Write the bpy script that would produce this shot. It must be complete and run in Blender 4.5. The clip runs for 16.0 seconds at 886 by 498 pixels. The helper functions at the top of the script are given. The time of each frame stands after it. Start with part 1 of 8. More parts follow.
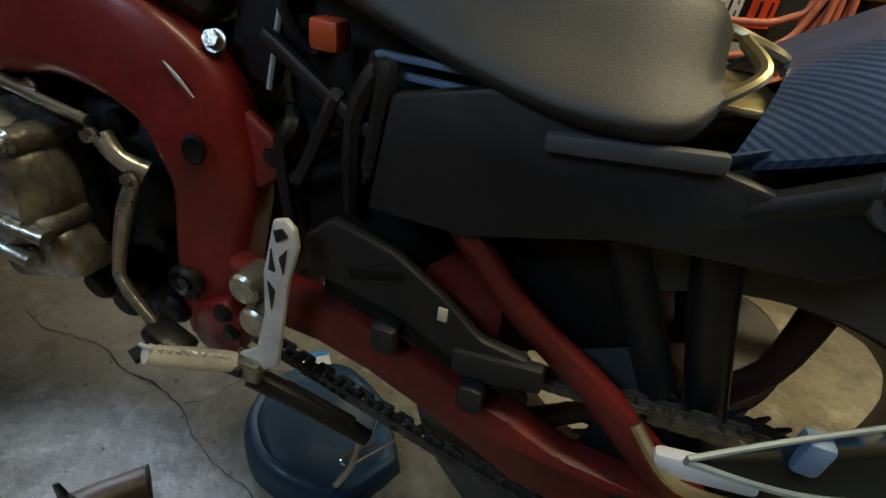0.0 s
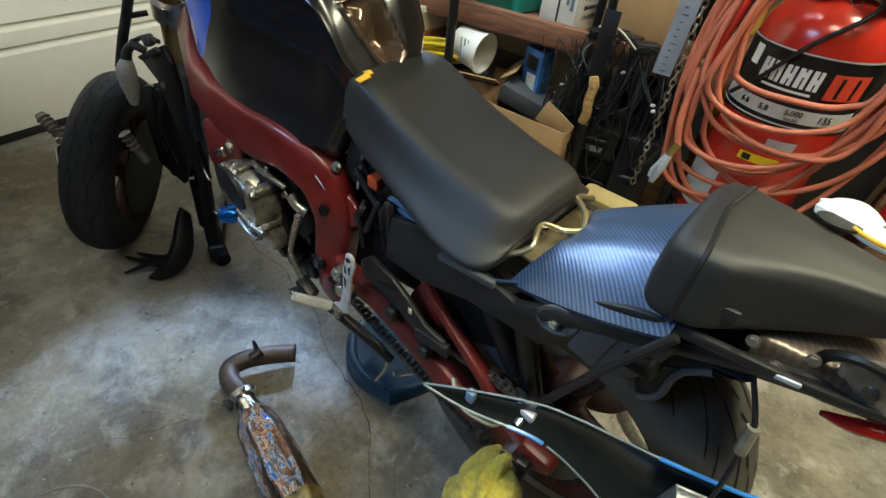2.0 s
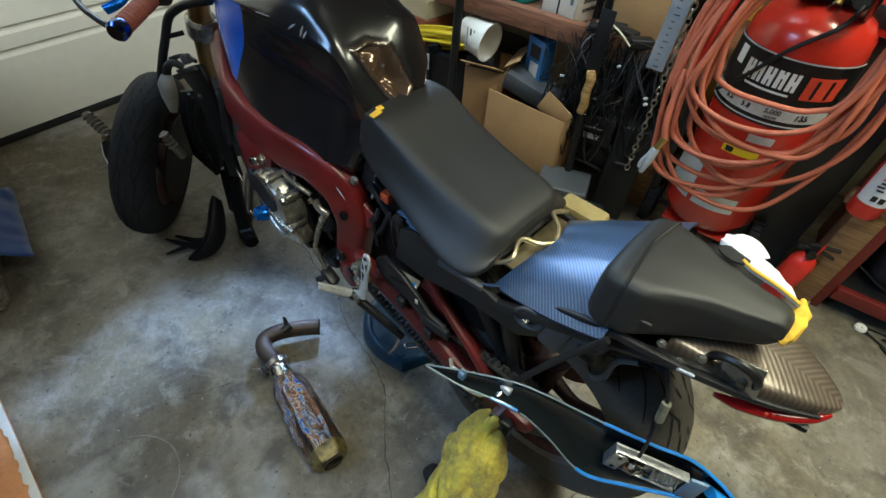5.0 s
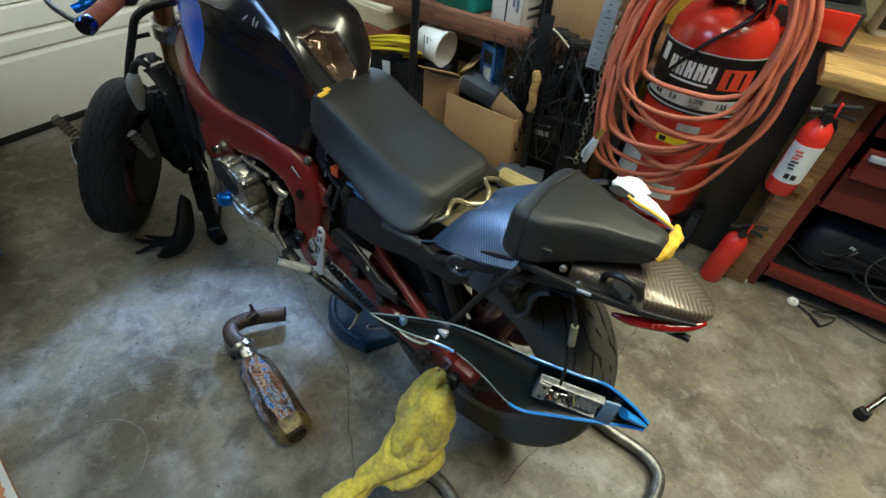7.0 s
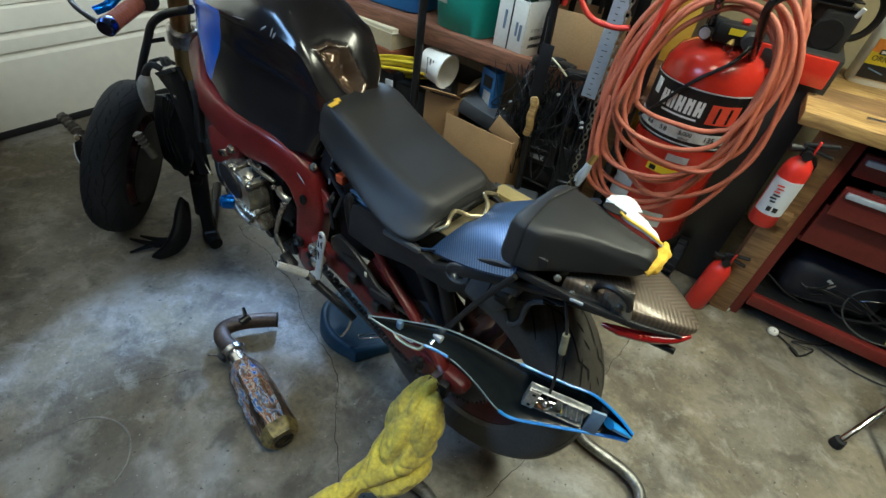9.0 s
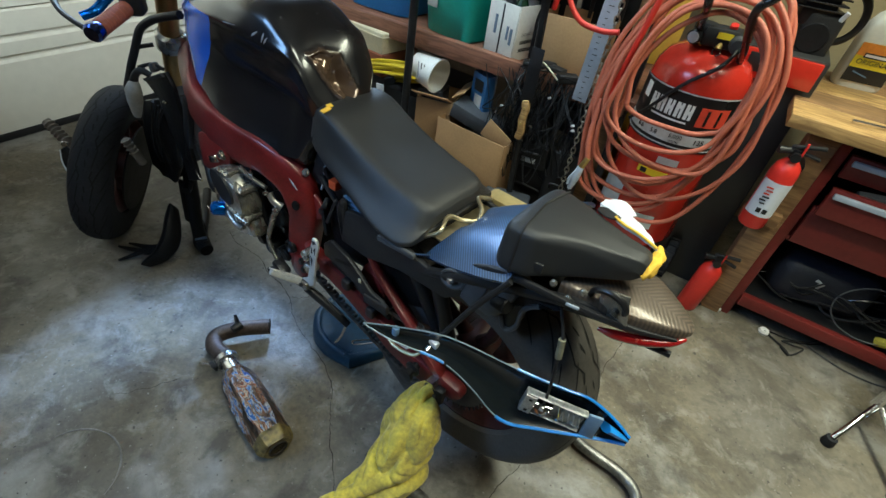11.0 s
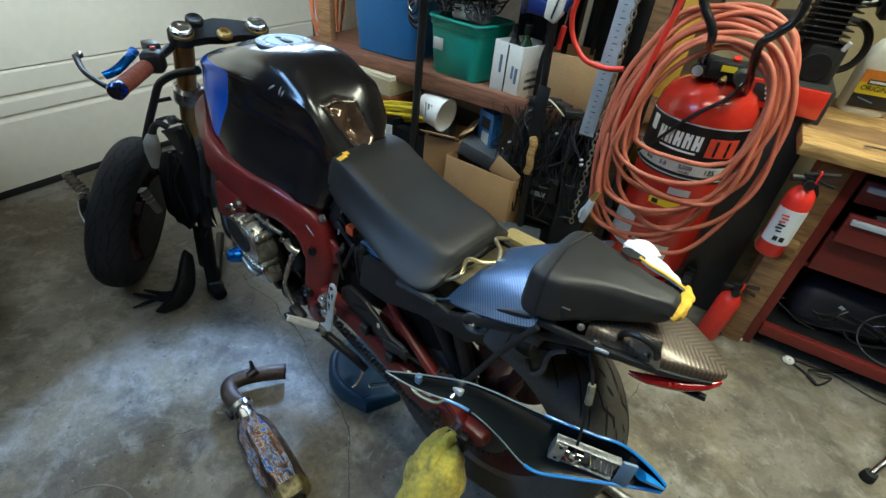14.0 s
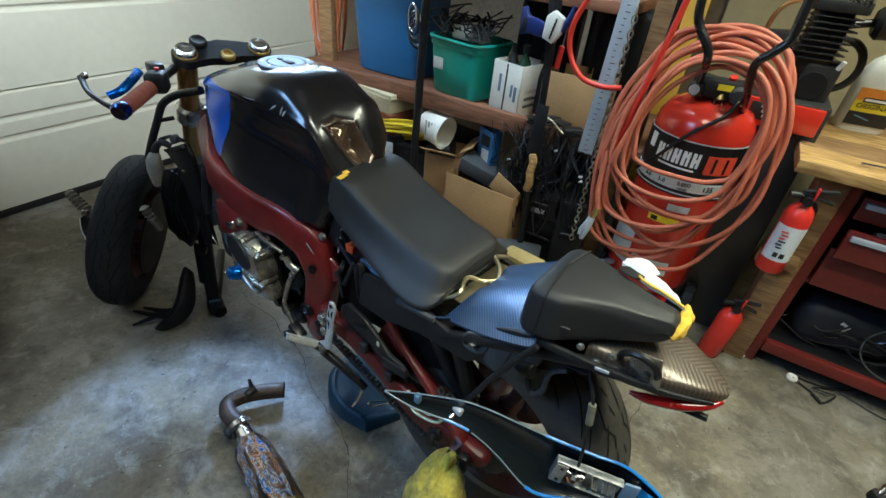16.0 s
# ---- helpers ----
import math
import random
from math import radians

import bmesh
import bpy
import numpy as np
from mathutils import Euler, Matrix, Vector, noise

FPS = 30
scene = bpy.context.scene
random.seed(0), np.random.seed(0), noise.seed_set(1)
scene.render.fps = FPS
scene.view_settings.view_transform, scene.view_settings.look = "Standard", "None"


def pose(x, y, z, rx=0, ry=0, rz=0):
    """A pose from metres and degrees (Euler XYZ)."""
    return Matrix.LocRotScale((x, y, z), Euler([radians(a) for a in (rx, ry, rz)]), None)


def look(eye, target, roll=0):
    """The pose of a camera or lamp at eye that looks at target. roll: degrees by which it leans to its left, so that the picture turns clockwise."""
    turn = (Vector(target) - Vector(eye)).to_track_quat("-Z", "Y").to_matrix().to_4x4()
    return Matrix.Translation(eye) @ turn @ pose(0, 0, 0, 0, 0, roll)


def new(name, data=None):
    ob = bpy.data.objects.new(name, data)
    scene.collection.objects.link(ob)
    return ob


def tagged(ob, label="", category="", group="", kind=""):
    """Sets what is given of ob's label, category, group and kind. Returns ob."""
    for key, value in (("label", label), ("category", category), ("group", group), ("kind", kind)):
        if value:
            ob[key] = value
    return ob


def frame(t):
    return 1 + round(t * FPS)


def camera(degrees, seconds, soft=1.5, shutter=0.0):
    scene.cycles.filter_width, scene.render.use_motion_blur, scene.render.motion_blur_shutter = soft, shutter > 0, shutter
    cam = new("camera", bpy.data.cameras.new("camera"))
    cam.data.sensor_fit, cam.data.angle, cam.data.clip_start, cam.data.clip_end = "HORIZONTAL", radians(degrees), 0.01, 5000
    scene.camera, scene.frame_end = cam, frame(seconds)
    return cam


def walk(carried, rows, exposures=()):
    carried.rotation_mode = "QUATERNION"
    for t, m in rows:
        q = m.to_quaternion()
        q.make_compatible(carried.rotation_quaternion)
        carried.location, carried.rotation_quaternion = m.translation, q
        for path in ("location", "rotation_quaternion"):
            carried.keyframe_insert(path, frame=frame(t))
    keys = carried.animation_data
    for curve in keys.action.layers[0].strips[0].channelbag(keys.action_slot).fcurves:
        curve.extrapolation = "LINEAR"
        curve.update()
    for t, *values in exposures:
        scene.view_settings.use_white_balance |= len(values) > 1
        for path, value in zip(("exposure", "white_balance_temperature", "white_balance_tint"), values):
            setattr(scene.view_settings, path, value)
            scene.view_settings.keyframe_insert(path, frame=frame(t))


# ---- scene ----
cam = camera(86.9, 16.0)
METRES, EYE, TILT, LEAN, TURN = 1.05, 0.75, -20.0, 0.0, 0.0
PATH = [
    (0, (-0.153, 0.433, 0.775), (-0.419, 2.096, -0.305), 8.4),
    (0.5, (-0.075, 0.375, 0.864), (-0.435, 1.962, -0.299), 8.7),
    (1, (0.051, 0.319, 0.964), (-0.427, 1.829, -0.257), 8.4),
    (1.5, (0.106, 0.294, 1.054), (-0.503, 1.68, -0.253), 7.7),
    (2, (0.119, 0.289, 1.131), (-0.667, 1.58, -0.179), 5.8),
    (2.5, (0.109, 0.284, 1.219), (-0.798, 1.562, -0.024), 9.1),
    (3, (0.118, 0.264, 1.288), (-0.801, 1.435, -0.048), 6.0),
    (3.5, (0.131, 0.246, 1.292), (-0.698, 1.381, -0.131), 8.4),
    (4, (0.147, 0.265, 1.289), (-0.627, 1.419, -0.15), 6.4),
    (4.2, (0.156, 0.277, 1.29), (-0.625, 1.413, -0.159), 4.3),
    (6.3, (0.172, 0.182, 1.305), (-0.547, 1.396, -0.112), 6.6),
    (6.5, (0.221, 0.183, 1.293), (-0.544, 1.341, -0.147), 4.9),
    (7, (0.309, 0.173, 1.287), (-0.421, 1.434, -0.083), 5.0),
    (7.5, (0.327, 0.159, 1.289), (-0.388, 1.468, -0.044), 5.3),
    (8, (0.322, 0.133, 1.291), (-0.438, 1.451, -0.008), 6.4),
    (8.5, (0.317, 0.125, 1.293), (-0.418, 1.478, 0.016), 8.6),
    (9, (0.315, 0.128, 1.289), (-0.413, 1.464, -0.009), 8.8),
    (9.2, (0.317, 0.134, 1.291), (-0.381, 1.47, -0.024), 8.6),
    (11.3, (0.306, 0.129, 1.29), (-0.396, 1.493, 0.007), 9.1),
    (11.5, (0.309, 0.13, 1.29), (-0.367, 1.502, 0.001), 9.3),
    (12, (0.308, 0.133, 1.288), (-0.359, 1.499, -0.011), 9.4),
    (12.5, (0.303, 0.13, 1.29), (-0.372, 1.493, -0.01), 9.9),
    (13, (0.285, 0.135, 1.294), (-0.407, 1.499, 0.006), 9.1),
    (13.5, (0.274, 0.132, 1.301), (-0.448, 1.544, 0.083), 7.9),
    (14, (0.273, 0.131, 1.303), (-0.506, 1.541, 0.119), 6.2),
    (14.5, (0.275, 0.132, 1.306), (-0.536, 1.551, 0.152), 5.9),
    (15, (0.269, 0.132, 1.312), (-0.539, 1.557, 0.165), 6.3),
    (15.5, (0.272, 0.135, 1.31), (-0.531, 1.571, 0.172), 6.0),
    (16, (0.274, 0.134, 1.309), (-0.533, 1.572, 0.177), 5.9),
]
walk(cam, [(t, look(eye, target, roll)) for t, eye, target, roll in PATH], exposures=[(0, -0.42, 8300, 12), (0.5, -0.1, 8000, 12), (1, 0.18, 7500, 12), (1.6, 0.28, 7000, 11), (2.2, 0.15, 6700, 10), (3, 0.0, 6300, 9), (7, 0.0, 6250, 9), (9, 0.0, 6050, 8), (16, 0.0, 5950, 8)])

# ---- world, lights, exposure ----
world = bpy.data.worlds.new("world")
scene.world = world
world.use_nodes = True
world.node_tree.nodes["Background"].inputs[0].default_value = (0.48, 0.60, 0.80, 1)
world.node_tree.nodes["Background"].inputs[1].default_value = 0.03


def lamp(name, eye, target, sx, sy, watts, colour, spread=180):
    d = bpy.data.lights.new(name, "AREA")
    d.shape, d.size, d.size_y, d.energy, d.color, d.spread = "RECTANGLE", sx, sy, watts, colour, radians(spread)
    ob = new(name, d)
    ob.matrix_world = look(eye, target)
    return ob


# Overhead lights are unseen; this warm one is inferred from highlights and shadows.
lamp("ceiling_lamp", (1.05, 1.55, 2.44), (0.95, 1.5, 0), 1.2, 0.3, 29, (0.96, 0.95, 0.69), 125)
# Added fill for the bike's near side and tail.
lamp("ceiling_lamp", (0.65, 0.45, 2.44), (0.65, 0.7, 0), 1.2, 0.3, 14, (0.96, 0.95, 0.73), 105)
# Unseen blue light, added for the sheen on seat and tail cover.
lamp("ceiling_lamp", (-1.2, -0.9, 2.40), (-0.1, 0.6, 0.7), 0.9, 0.9, 7, (0.34, 0.60, 1.0), 62)
# Added cool fill for the shelf and its boxes.
lamp("ceiling_lamp", (-0.6, 1.45, 2.44), (-0.6, 2.3, 0.5), 1.2, 0.25, 10, (0.72, 0.9, 1.0), 80)
# Unseen light added for the blue-white sheen on the tank top.
lamp("shelf_lamp", (-1.95, 2.10, 1.80), (-0.60, 0.90, 0.98), 1.3, 0.6, 5.0, (0.56, 0.77, 1.0), 60)
# Unseen narrow fill added to brighten the garage door.
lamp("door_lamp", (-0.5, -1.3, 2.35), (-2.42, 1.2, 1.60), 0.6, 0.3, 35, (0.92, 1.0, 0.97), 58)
# Weak fill set inside the room, in front of the added south window.
lamp("window_daylight", (-0.9, -2.4, 1.55), (-0.6, 1.0, 0.6), 1.5, 1.1, 1.2, (0.92, 1.0, 0.95))
# Unseen source added behind the bike to throw the blue pool on the floor.
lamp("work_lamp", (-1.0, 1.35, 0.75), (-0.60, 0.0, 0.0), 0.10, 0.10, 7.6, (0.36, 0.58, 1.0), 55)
scene.view_settings.exposure = 0.0


# ---- materials ----
def mat(name, base, rough=0.5, metal=0.0, vary=0.2, scale=6.0, bump=0.0, fine=90.0, second=None, coat=0.0, sheen=0.0):
    m = bpy.data.materials.new(name)
    m.use_nodes = True
    nt = m.node_tree
    n, l = nt.nodes, nt.links
    b = n["Principled BSDF"]
    tc = n.new("ShaderNodeTexCoord")
    oi = n.new("ShaderNodeObjectInfo")
    add = n.new("ShaderNodeVectorMath")
    l.new(tc.outputs["Object"], add.inputs[0])
    l.new(oi.outputs["Random"], add.inputs[1])
    big = n.new("ShaderNodeTexNoise")
    big.inputs["Scale"].default_value, big.inputs["Detail"].default_value = scale, 5
    l.new(add.outputs[0], big.inputs["Vector"])
    small = n.new("ShaderNodeTexNoise")
    small.inputs["Scale"].default_value, small.inputs["Detail"].default_value = fine, 3
    l.new(add.outputs[0], small.inputs["Vector"])
    avg = n.new("ShaderNodeMix")
    avg.data_type = "FLOAT"
    avg.inputs[0].default_value = 0.35
    l.new(big.outputs[0], avg.inputs[2])
    l.new(small.outputs[0], avg.inputs[3])
    ramp = n.new("ShaderNodeValToRGB")
    lo = second or [c * (1 - vary) for c in base]
    hi = [min(1, c * (1 + vary)) for c in base]
    ramp.color_ramp.elements[0].position, ramp.color_ramp.elements[1].position = 0.33, 0.66
    ramp.color_ramp.elements[0].color, ramp.color_ramp.elements[1].color = (*lo, 1), (*hi, 1)
    l.new(avg.outputs[0], ramp.inputs[0])
    l.new(ramp.outputs[0], b.inputs["Base Color"])
    rr = n.new("ShaderNodeMapRange")
    rr.inputs[3].default_value, rr.inputs[4].default_value = max(0.03, rough - 0.12), min(1, rough + 0.12)
    l.new(big.outputs[0], rr.inputs[0])
    l.new(rr.outputs[0], b.inputs["Roughness"])
    b.inputs["Metallic"].default_value = metal
    b.inputs["Coat Weight"].default_value = coat
    b.inputs["Coat Roughness"].default_value = 0.12
    b.inputs["Sheen Weight"].default_value = sheen
    if bump:
        bp = n.new("ShaderNodeBump")
        bp.inputs["Strength"].default_value, bp.inputs["Distance"].default_value = bump, 0.004
        l.new(small.outputs[0], bp.inputs["Height"])
        l.new(bp.outputs[0], b.inputs["Normal"])
    return m


def concrete():
    """Bare slab: tan-grey cement, pale worn zones, brown stains, blotches, flecks and pits."""
    m = mat("concrete", (0.185, 0.155, 0.104), 0.5, 0, 0.30, 1.7, 0.5, 70, (0.085, 0.073, 0.054))
    nt = m.node_tree
    n, l = nt.nodes, nt.links
    b = n["Principled BSDF"]
    src = b.inputs["Base Color"].links[0].from_socket
    tc = n.new("ShaderNodeTexCoord")

    def layer(src, scale, detail, lo, hi, colour, amount, dist=0.6, grit=0.5, shift=0.0):
        mp = n.new("ShaderNodeMapping")
        mp.inputs["Location"].default_value = (shift, shift * 0.7, 0)
        l.new(tc.outputs["Object"], mp.inputs[0])
        t = n.new("ShaderNodeTexNoise")
        t.inputs["Scale"].default_value, t.inputs["Detail"].default_value, t.inputs["Distortion"].default_value, t.inputs["Roughness"].default_value = scale, detail, dist, grit
        l.new(mp.outputs[0], t.inputs["Vector"])
        r = n.new("ShaderNodeValToRGB")
        r.color_ramp.elements[0].position, r.color_ramp.elements[1].position = lo, hi
        r.color_ramp.elements[1].color = (amount, amount, amount, 1)
        l.new(t.outputs[0], r.inputs[0])
        mx = n.new("ShaderNodeMix")
        mx.data_type = "RGBA"
        l.new(r.outputs[0], mx.inputs[0])
        l.new(src, mx.inputs[6])
        mx.inputs[7].default_value = (*colour, 1)
        return mx.outputs[2]

    c = layer(src, 0.9, 4, 0.44, 0.62, (0.175, 0.168, 0.158), 0.6, 0.4, 0.5, 3.1)
    c = layer(c, 2.6, 12, 0.45, 0.62, (0.055, 0.045, 0.031), 0.62, 0.5, 0.66, 1.3)
    c = layer(c, 3.4, 12, 0.50, 0.66, (0.30, 0.29, 0.265), 0.75, 0.4, 0.62, 7.9)
    c = layer(c, 7.5, 12, 0.51, 0.66, (0.036, 0.031, 0.026), 0.66, 0.3, 0.64, 5.2)
    c = layer(c, 12, 10, 0.54, 0.66, (0.36, 0.345, 0.31), 0.42, 0.5, 0.66, 2.4)
    c = layer(c, 62, 3, 0.66, 0.72, (0.03, 0.027, 0.024), 0.8, 0)
    c = layer(c, 95, 3, 0.68, 0.73, (0.40, 0.39, 0.36), 0.6, 0)
    c = layer(c, 28, 3, 0.70, 0.78, (0.16, 0.09, 0.045), 0.5, 0)
    l.new(c, b.inputs["Base Color"])
    return m


def carbon(name, low, high, pitch, middle, metal, rough):
    """Weave of fine ribs meeting in a chevron along the middle, under clear coat."""
    m = mat(name, high, rough, metal, 0.3, 20, 0, 200, None, 0.25)
    nt = m.node_tree
    n, l = nt.nodes, nt.links
    b = n["Principled BSDF"]
    tc = n.new("ShaderNodeTexCoord")
    sep = n.new("ShaderNodeSeparateXYZ")
    l.new(tc.outputs["Object"], sep.inputs[0])

    def op(kind, a, c):
        q = n.new("ShaderNodeMath")
        q.operation = kind
        for i, x in enumerate((a, c)):
            if isinstance(x, (int, float)):
                q.inputs[i].default_value = x
            else:
                l.new(x, q.inputs[i])
        return q.outputs[0]

    side = op("ABSOLUTE", op("SUBTRACT", sep.outputs[1], middle), 0)
    along = op("ADD", sep.outputs[0], op("MULTIPLY", side, 0.75))
    wave = op("SINE", op("MULTIPLY", along, 2 * math.pi / pitch), 0)
    soft = n.new("ShaderNodeMapRange")
    soft.inputs[1].default_value, soft.inputs[2].default_value = -0.5, 0.5
    l.new(wave, soft.inputs[0])
    mx = n.new("ShaderNodeMix")
    mx.data_type = "RGBA"
    l.new(soft.outputs[0], mx.inputs[0])
    mx.inputs[6].default_value = (*low, 1)
    l.new(b.inputs["Base Color"].links[0].from_socket, mx.inputs[7])
    l.new(mx.outputs[2], b.inputs["Base Color"])
    bp = n.new("ShaderNodeBump")
    bp.inputs["Strength"].default_value, bp.inputs["Distance"].default_value = 0.06, 0.002
    l.new(wave, bp.inputs["Height"])
    l.new(bp.outputs[0], b.inputs["Normal"])
    return m


def wood(name, light, dark, ring=14.0):
    m = mat(name, light, 0.6, 0, 0.2, 5, 0.25, 120)
    nt = m.node_tree
    n, l = nt.nodes, nt.links
    b = n["Principled BSDF"]
    tc = n.new("ShaderNodeTexCoord")
    mp = n.new("ShaderNodeMapping")
    mp.inputs["Scale"].default_value = (1, 9, 9)
    t = n.new("ShaderNodeTexNoise")
    t.inputs["Scale"].default_value, t.inputs["Detail"].default_value, t.inputs["Distortion"].default_value = ring * 0.5, 6, 1.2
    l.new(tc.outputs["Object"], mp.inputs[0])
    l.new(mp.outputs[0], t.inputs[0])
    r = n.new("ShaderNodeValToRGB")
    r.color_ramp.elements[0].position, r.color_ramp.elements[1].position = 0.36, 0.62
    r.color_ramp.elements[0].color, r.color_ramp.elements[1].color = (*dark, 1), (*light, 1)
    l.new(t.outputs[0], r.inputs[0])
    l.new(r.outputs[0], b.inputs["Base Color"])
    return m


def ramp_of(n, l, src, stops):
    r = n.new("ShaderNodeValToRGB")
    e = r.color_ramp.elements
    e[0].position, e[0].color = stops[0][0], (*stops[0][1], 1)
    e[1].position, e[1].color = stops[-1][0], (*stops[-1][1], 1)
    for p, c in stops[1:-1]:
        x = e.new(p)
        x.color = (*c, 1)
    l.new(src, r.inputs[0])
    return r.outputs[0]


def tex(n, l, vec, scale, detail, dist):
    t = n.new("ShaderNodeTexNoise")
    t.inputs["Scale"].default_value, t.inputs["Detail"].default_value, t.inputs["Distortion"].default_value = scale, detail, dist
    l.new(vec, t.inputs["Vector"])
    return t.outputs[0]


def stickers():
    """Torn many-coloured stickers on brown heat-stained steel."""
    m = mat("sticker_wrap", (0.3, 0.25, 0.2), 0.32, 0.25, 0.3, 9, 0.3, 60)
    nt = m.node_tree
    n, l = nt.nodes, nt.links
    b = n["Principled BSDF"]
    tc = n.new("ShaderNodeTexCoord")
    turn = n.new("ShaderNodeMapping")
    turn.inputs["Rotation"].default_value = (0, 0, radians(16.5))
    l.new(tc.outputs["Object"], turn.inputs[0])
    along = n.new("ShaderNodeMapping")
    along.inputs["Scale"].default_value = (0.42, 1.5, 1.5)
    l.new(turn.outputs[0], along.inputs[0])
    v = along.outputs[0]
    base = ramp_of(n, l, tex(n, l, v, 24, 8, 1.2), [(0.34, (0.010, 0.007, 0.005)), (0.45, (0.055, 0.030, 0.016)), (0.52, (0.15, 0.075, 0.032)), (0.57, (0.03, 0.02, 0.014)), (0.66, (0.22, 0.17, 0.12))])
    ink = ramp_of(n, l, tex(n, l, v, 30, 7, 2.2), [(0.33, (0.012, 0.06, 0.30)), (0.40, (0.05, 0.18, 0.50)), (0.455, (0.60, 0.62, 0.62)), (0.505, (0.02, 0.02, 0.025)), (0.54, (0.46, 0.13, 0.035)), (0.575, (0.60, 0.50, 0.36)), (0.61, (0.05, 0.03, 0.02)), (0.68, (0.32, 0.10, 0.04))])
    mask = ramp_of(n, l, tex(n, l, v, 15, 8, 1.0), [(0.485, (0, 0, 0)), (0.525, (1, 1, 1))])
    mx = n.new("ShaderNodeMix")
    mx.data_type = "RGBA"
    l.new(mask, mx.inputs[0])
    l.new(base, mx.inputs[6])
    l.new(ink, mx.inputs[7])
    l.new(mx.outputs[2], b.inputs["Base Color"])
    return m


DENT = ((0.070, 0.944), (0.040, 0.949), (0.004, 0.939), (-0.010, 0.873), (0.012, 0.853), (0.040, 0.876))


def dent_edges():
    """Inward lines a*y + b*z + c of the dent's outline on the tank's rear face."""
    out = []
    for (y0, z0), (y1, z1) in zip(DENT, DENT[1:] + DENT[:1]):
        q = math.hypot(y1 - y0, z1 - z0)
        a, b = (z1 - z0) / q, -(y1 - y0) / q
        c = -a * y0 - b * z0
        k = 1 if a * 0.02 + b * 0.905 + c > 0 else -1
        out.append((k * a, k * b, k * c))
    return out


def tank_paint():
    """Scuffed gloss black with a blue front flank."""
    m = mat("tank_paint", (0.007, 0.007, 0.009), 0.22, 0, 0.3, 6, 0.03, 34, None, 0.6)
    nt = m.node_tree
    n, l = nt.nodes, nt.links
    b = n["Principled BSDF"]
    tc = n.new("ShaderNodeTexCoord")
    v = tc.outputs["Object"]
    sep = n.new("ShaderNodeSeparateXYZ")
    l.new(v, sep.inputs[0])

    def op(kind, a, c):
        q = n.new("ShaderNodeMath")
        q.operation = kind
        for i, x in enumerate((a, c)):
            if isinstance(x, (int, float)):
                q.inputs[i].default_value = x
            else:
                l.new(x, q.inputs[i])
        return q.outputs[0]

    line = op("ADD", op("ADD", sep.outputs[0], op("MULTIPLY", sep.outputs[2], 0.55)), op("MULTIPLY", tex(n, l, v, 60, 4, 0), 0.012))
    mask = op("MULTIPLY", op("MULTIPLY", op("GREATER_THAN", line, 1.206), op("GREATER_THAN", sep.outputs[1], 0.06)), op("LESS_THAN", sep.outputs[2], 0.962))
    blue = n.new("ShaderNodeMix")
    blue.data_type = "RGBA"
    l.new(mask, blue.inputs[0])
    l.new(b.inputs["Base Color"].links[0].from_socket, blue.inputs[6])
    blue.inputs[7].default_value = (0.005, 0.13, 0.66, 1)
    scuff = n.new("ShaderNodeMix")
    scuff.data_type = "RGBA"
    stretched = n.new("ShaderNodeMapping")
    stretched.inputs["Scale"].default_value = (1.0, 3.0, 6.0)
    stretched.inputs["Rotation"].default_value = (0, 0.5, 0.3)
    l.new(v, stretched.inputs[0])
    l.new(ramp_of(n, l, tex(n, l, stretched.outputs[0], 38, 3, 0.5), [(0.71, (0, 0, 0)), (0.76, (0.5, 0.5, 0.5))]), scuff.inputs[0])
    l.new(blue.outputs[2], scuff.inputs[6])
    scuff.inputs[7].default_value = (0.16, 0.17, 0.18, 1)
    # copper tone for the reflection in the dent, put into the colour as metal
    near = None
    for a_, b_, c_ in dent_edges():
        e_ = op("ADD", op("ADD", op("MULTIPLY", sep.outputs[1], a_), op("MULTIPLY", sep.outputs[2], b_)), c_)
        near = e_ if near is None else op("MINIMUM", near, e_)
    near = op("ADD", near, op("MULTIPLY", tex(n, l, v, 45, 3, 0), 0.008))
    fade = n.new("ShaderNodeMapRange")
    fade.inputs[1].default_value, fade.inputs[2].default_value = -0.004, 0.008
    l.new(near, fade.inputs[0])
    bare = op("MULTIPLY", fade.outputs[0], op("LESS_THAN", sep.outputs[0], 0.5))
    metal = n.new("ShaderNodeMix")
    metal.data_type = "RGBA"
    l.new(bare, metal.inputs[0])
    l.new(scuff.outputs[2], metal.inputs[6])
    metal.inputs[7].default_value = (0.17, 0.112, 0.076, 1)
    l.new(metal.outputs[2], b.inputs["Base Color"])
    l.new(op("MULTIPLY", bare, 0.65), b.inputs["Metallic"])
    l.new(op("SUBTRACT", b.inputs["Roughness"].links[0].from_socket, op("MULTIPLY", bare, 0.08)), b.inputs["Roughness"])
    return m


CONCRETE = concrete()
CRACK = mat("crack_dirt", (0.035, 0.03, 0.026), 0.9)
DOORPAINT = mat("cream_door_paint", (0.62, 0.59, 0.50), 0.45, 0, 0.06, 2, 0.08, 25)
WALLPAINT = mat("wall_board", (0.34, 0.28, 0.19), 0.8, 0, 0.15, 2, 0.1, 40)
# North wall board, a darker brown than the other walls.
WALLDARK = mat("dark_wall_board", (0.16, 0.12, 0.085), 0.85, 0, 0.3, 2, 0.1, 40)
CEILPAINT = mat("ceiling_paint", (0.36, 0.34, 0.30), 0.9, 0, 0.08, 2)
# Darker copy of the frame red, standing for shade on the swingarm.
DIMRED = mat("dimmed_red_paint", (0.15, 0.012, 0.010), 0.42, 0.0, 0.35, 12, 0.08, 120, (0.060, 0.010, 0.008))
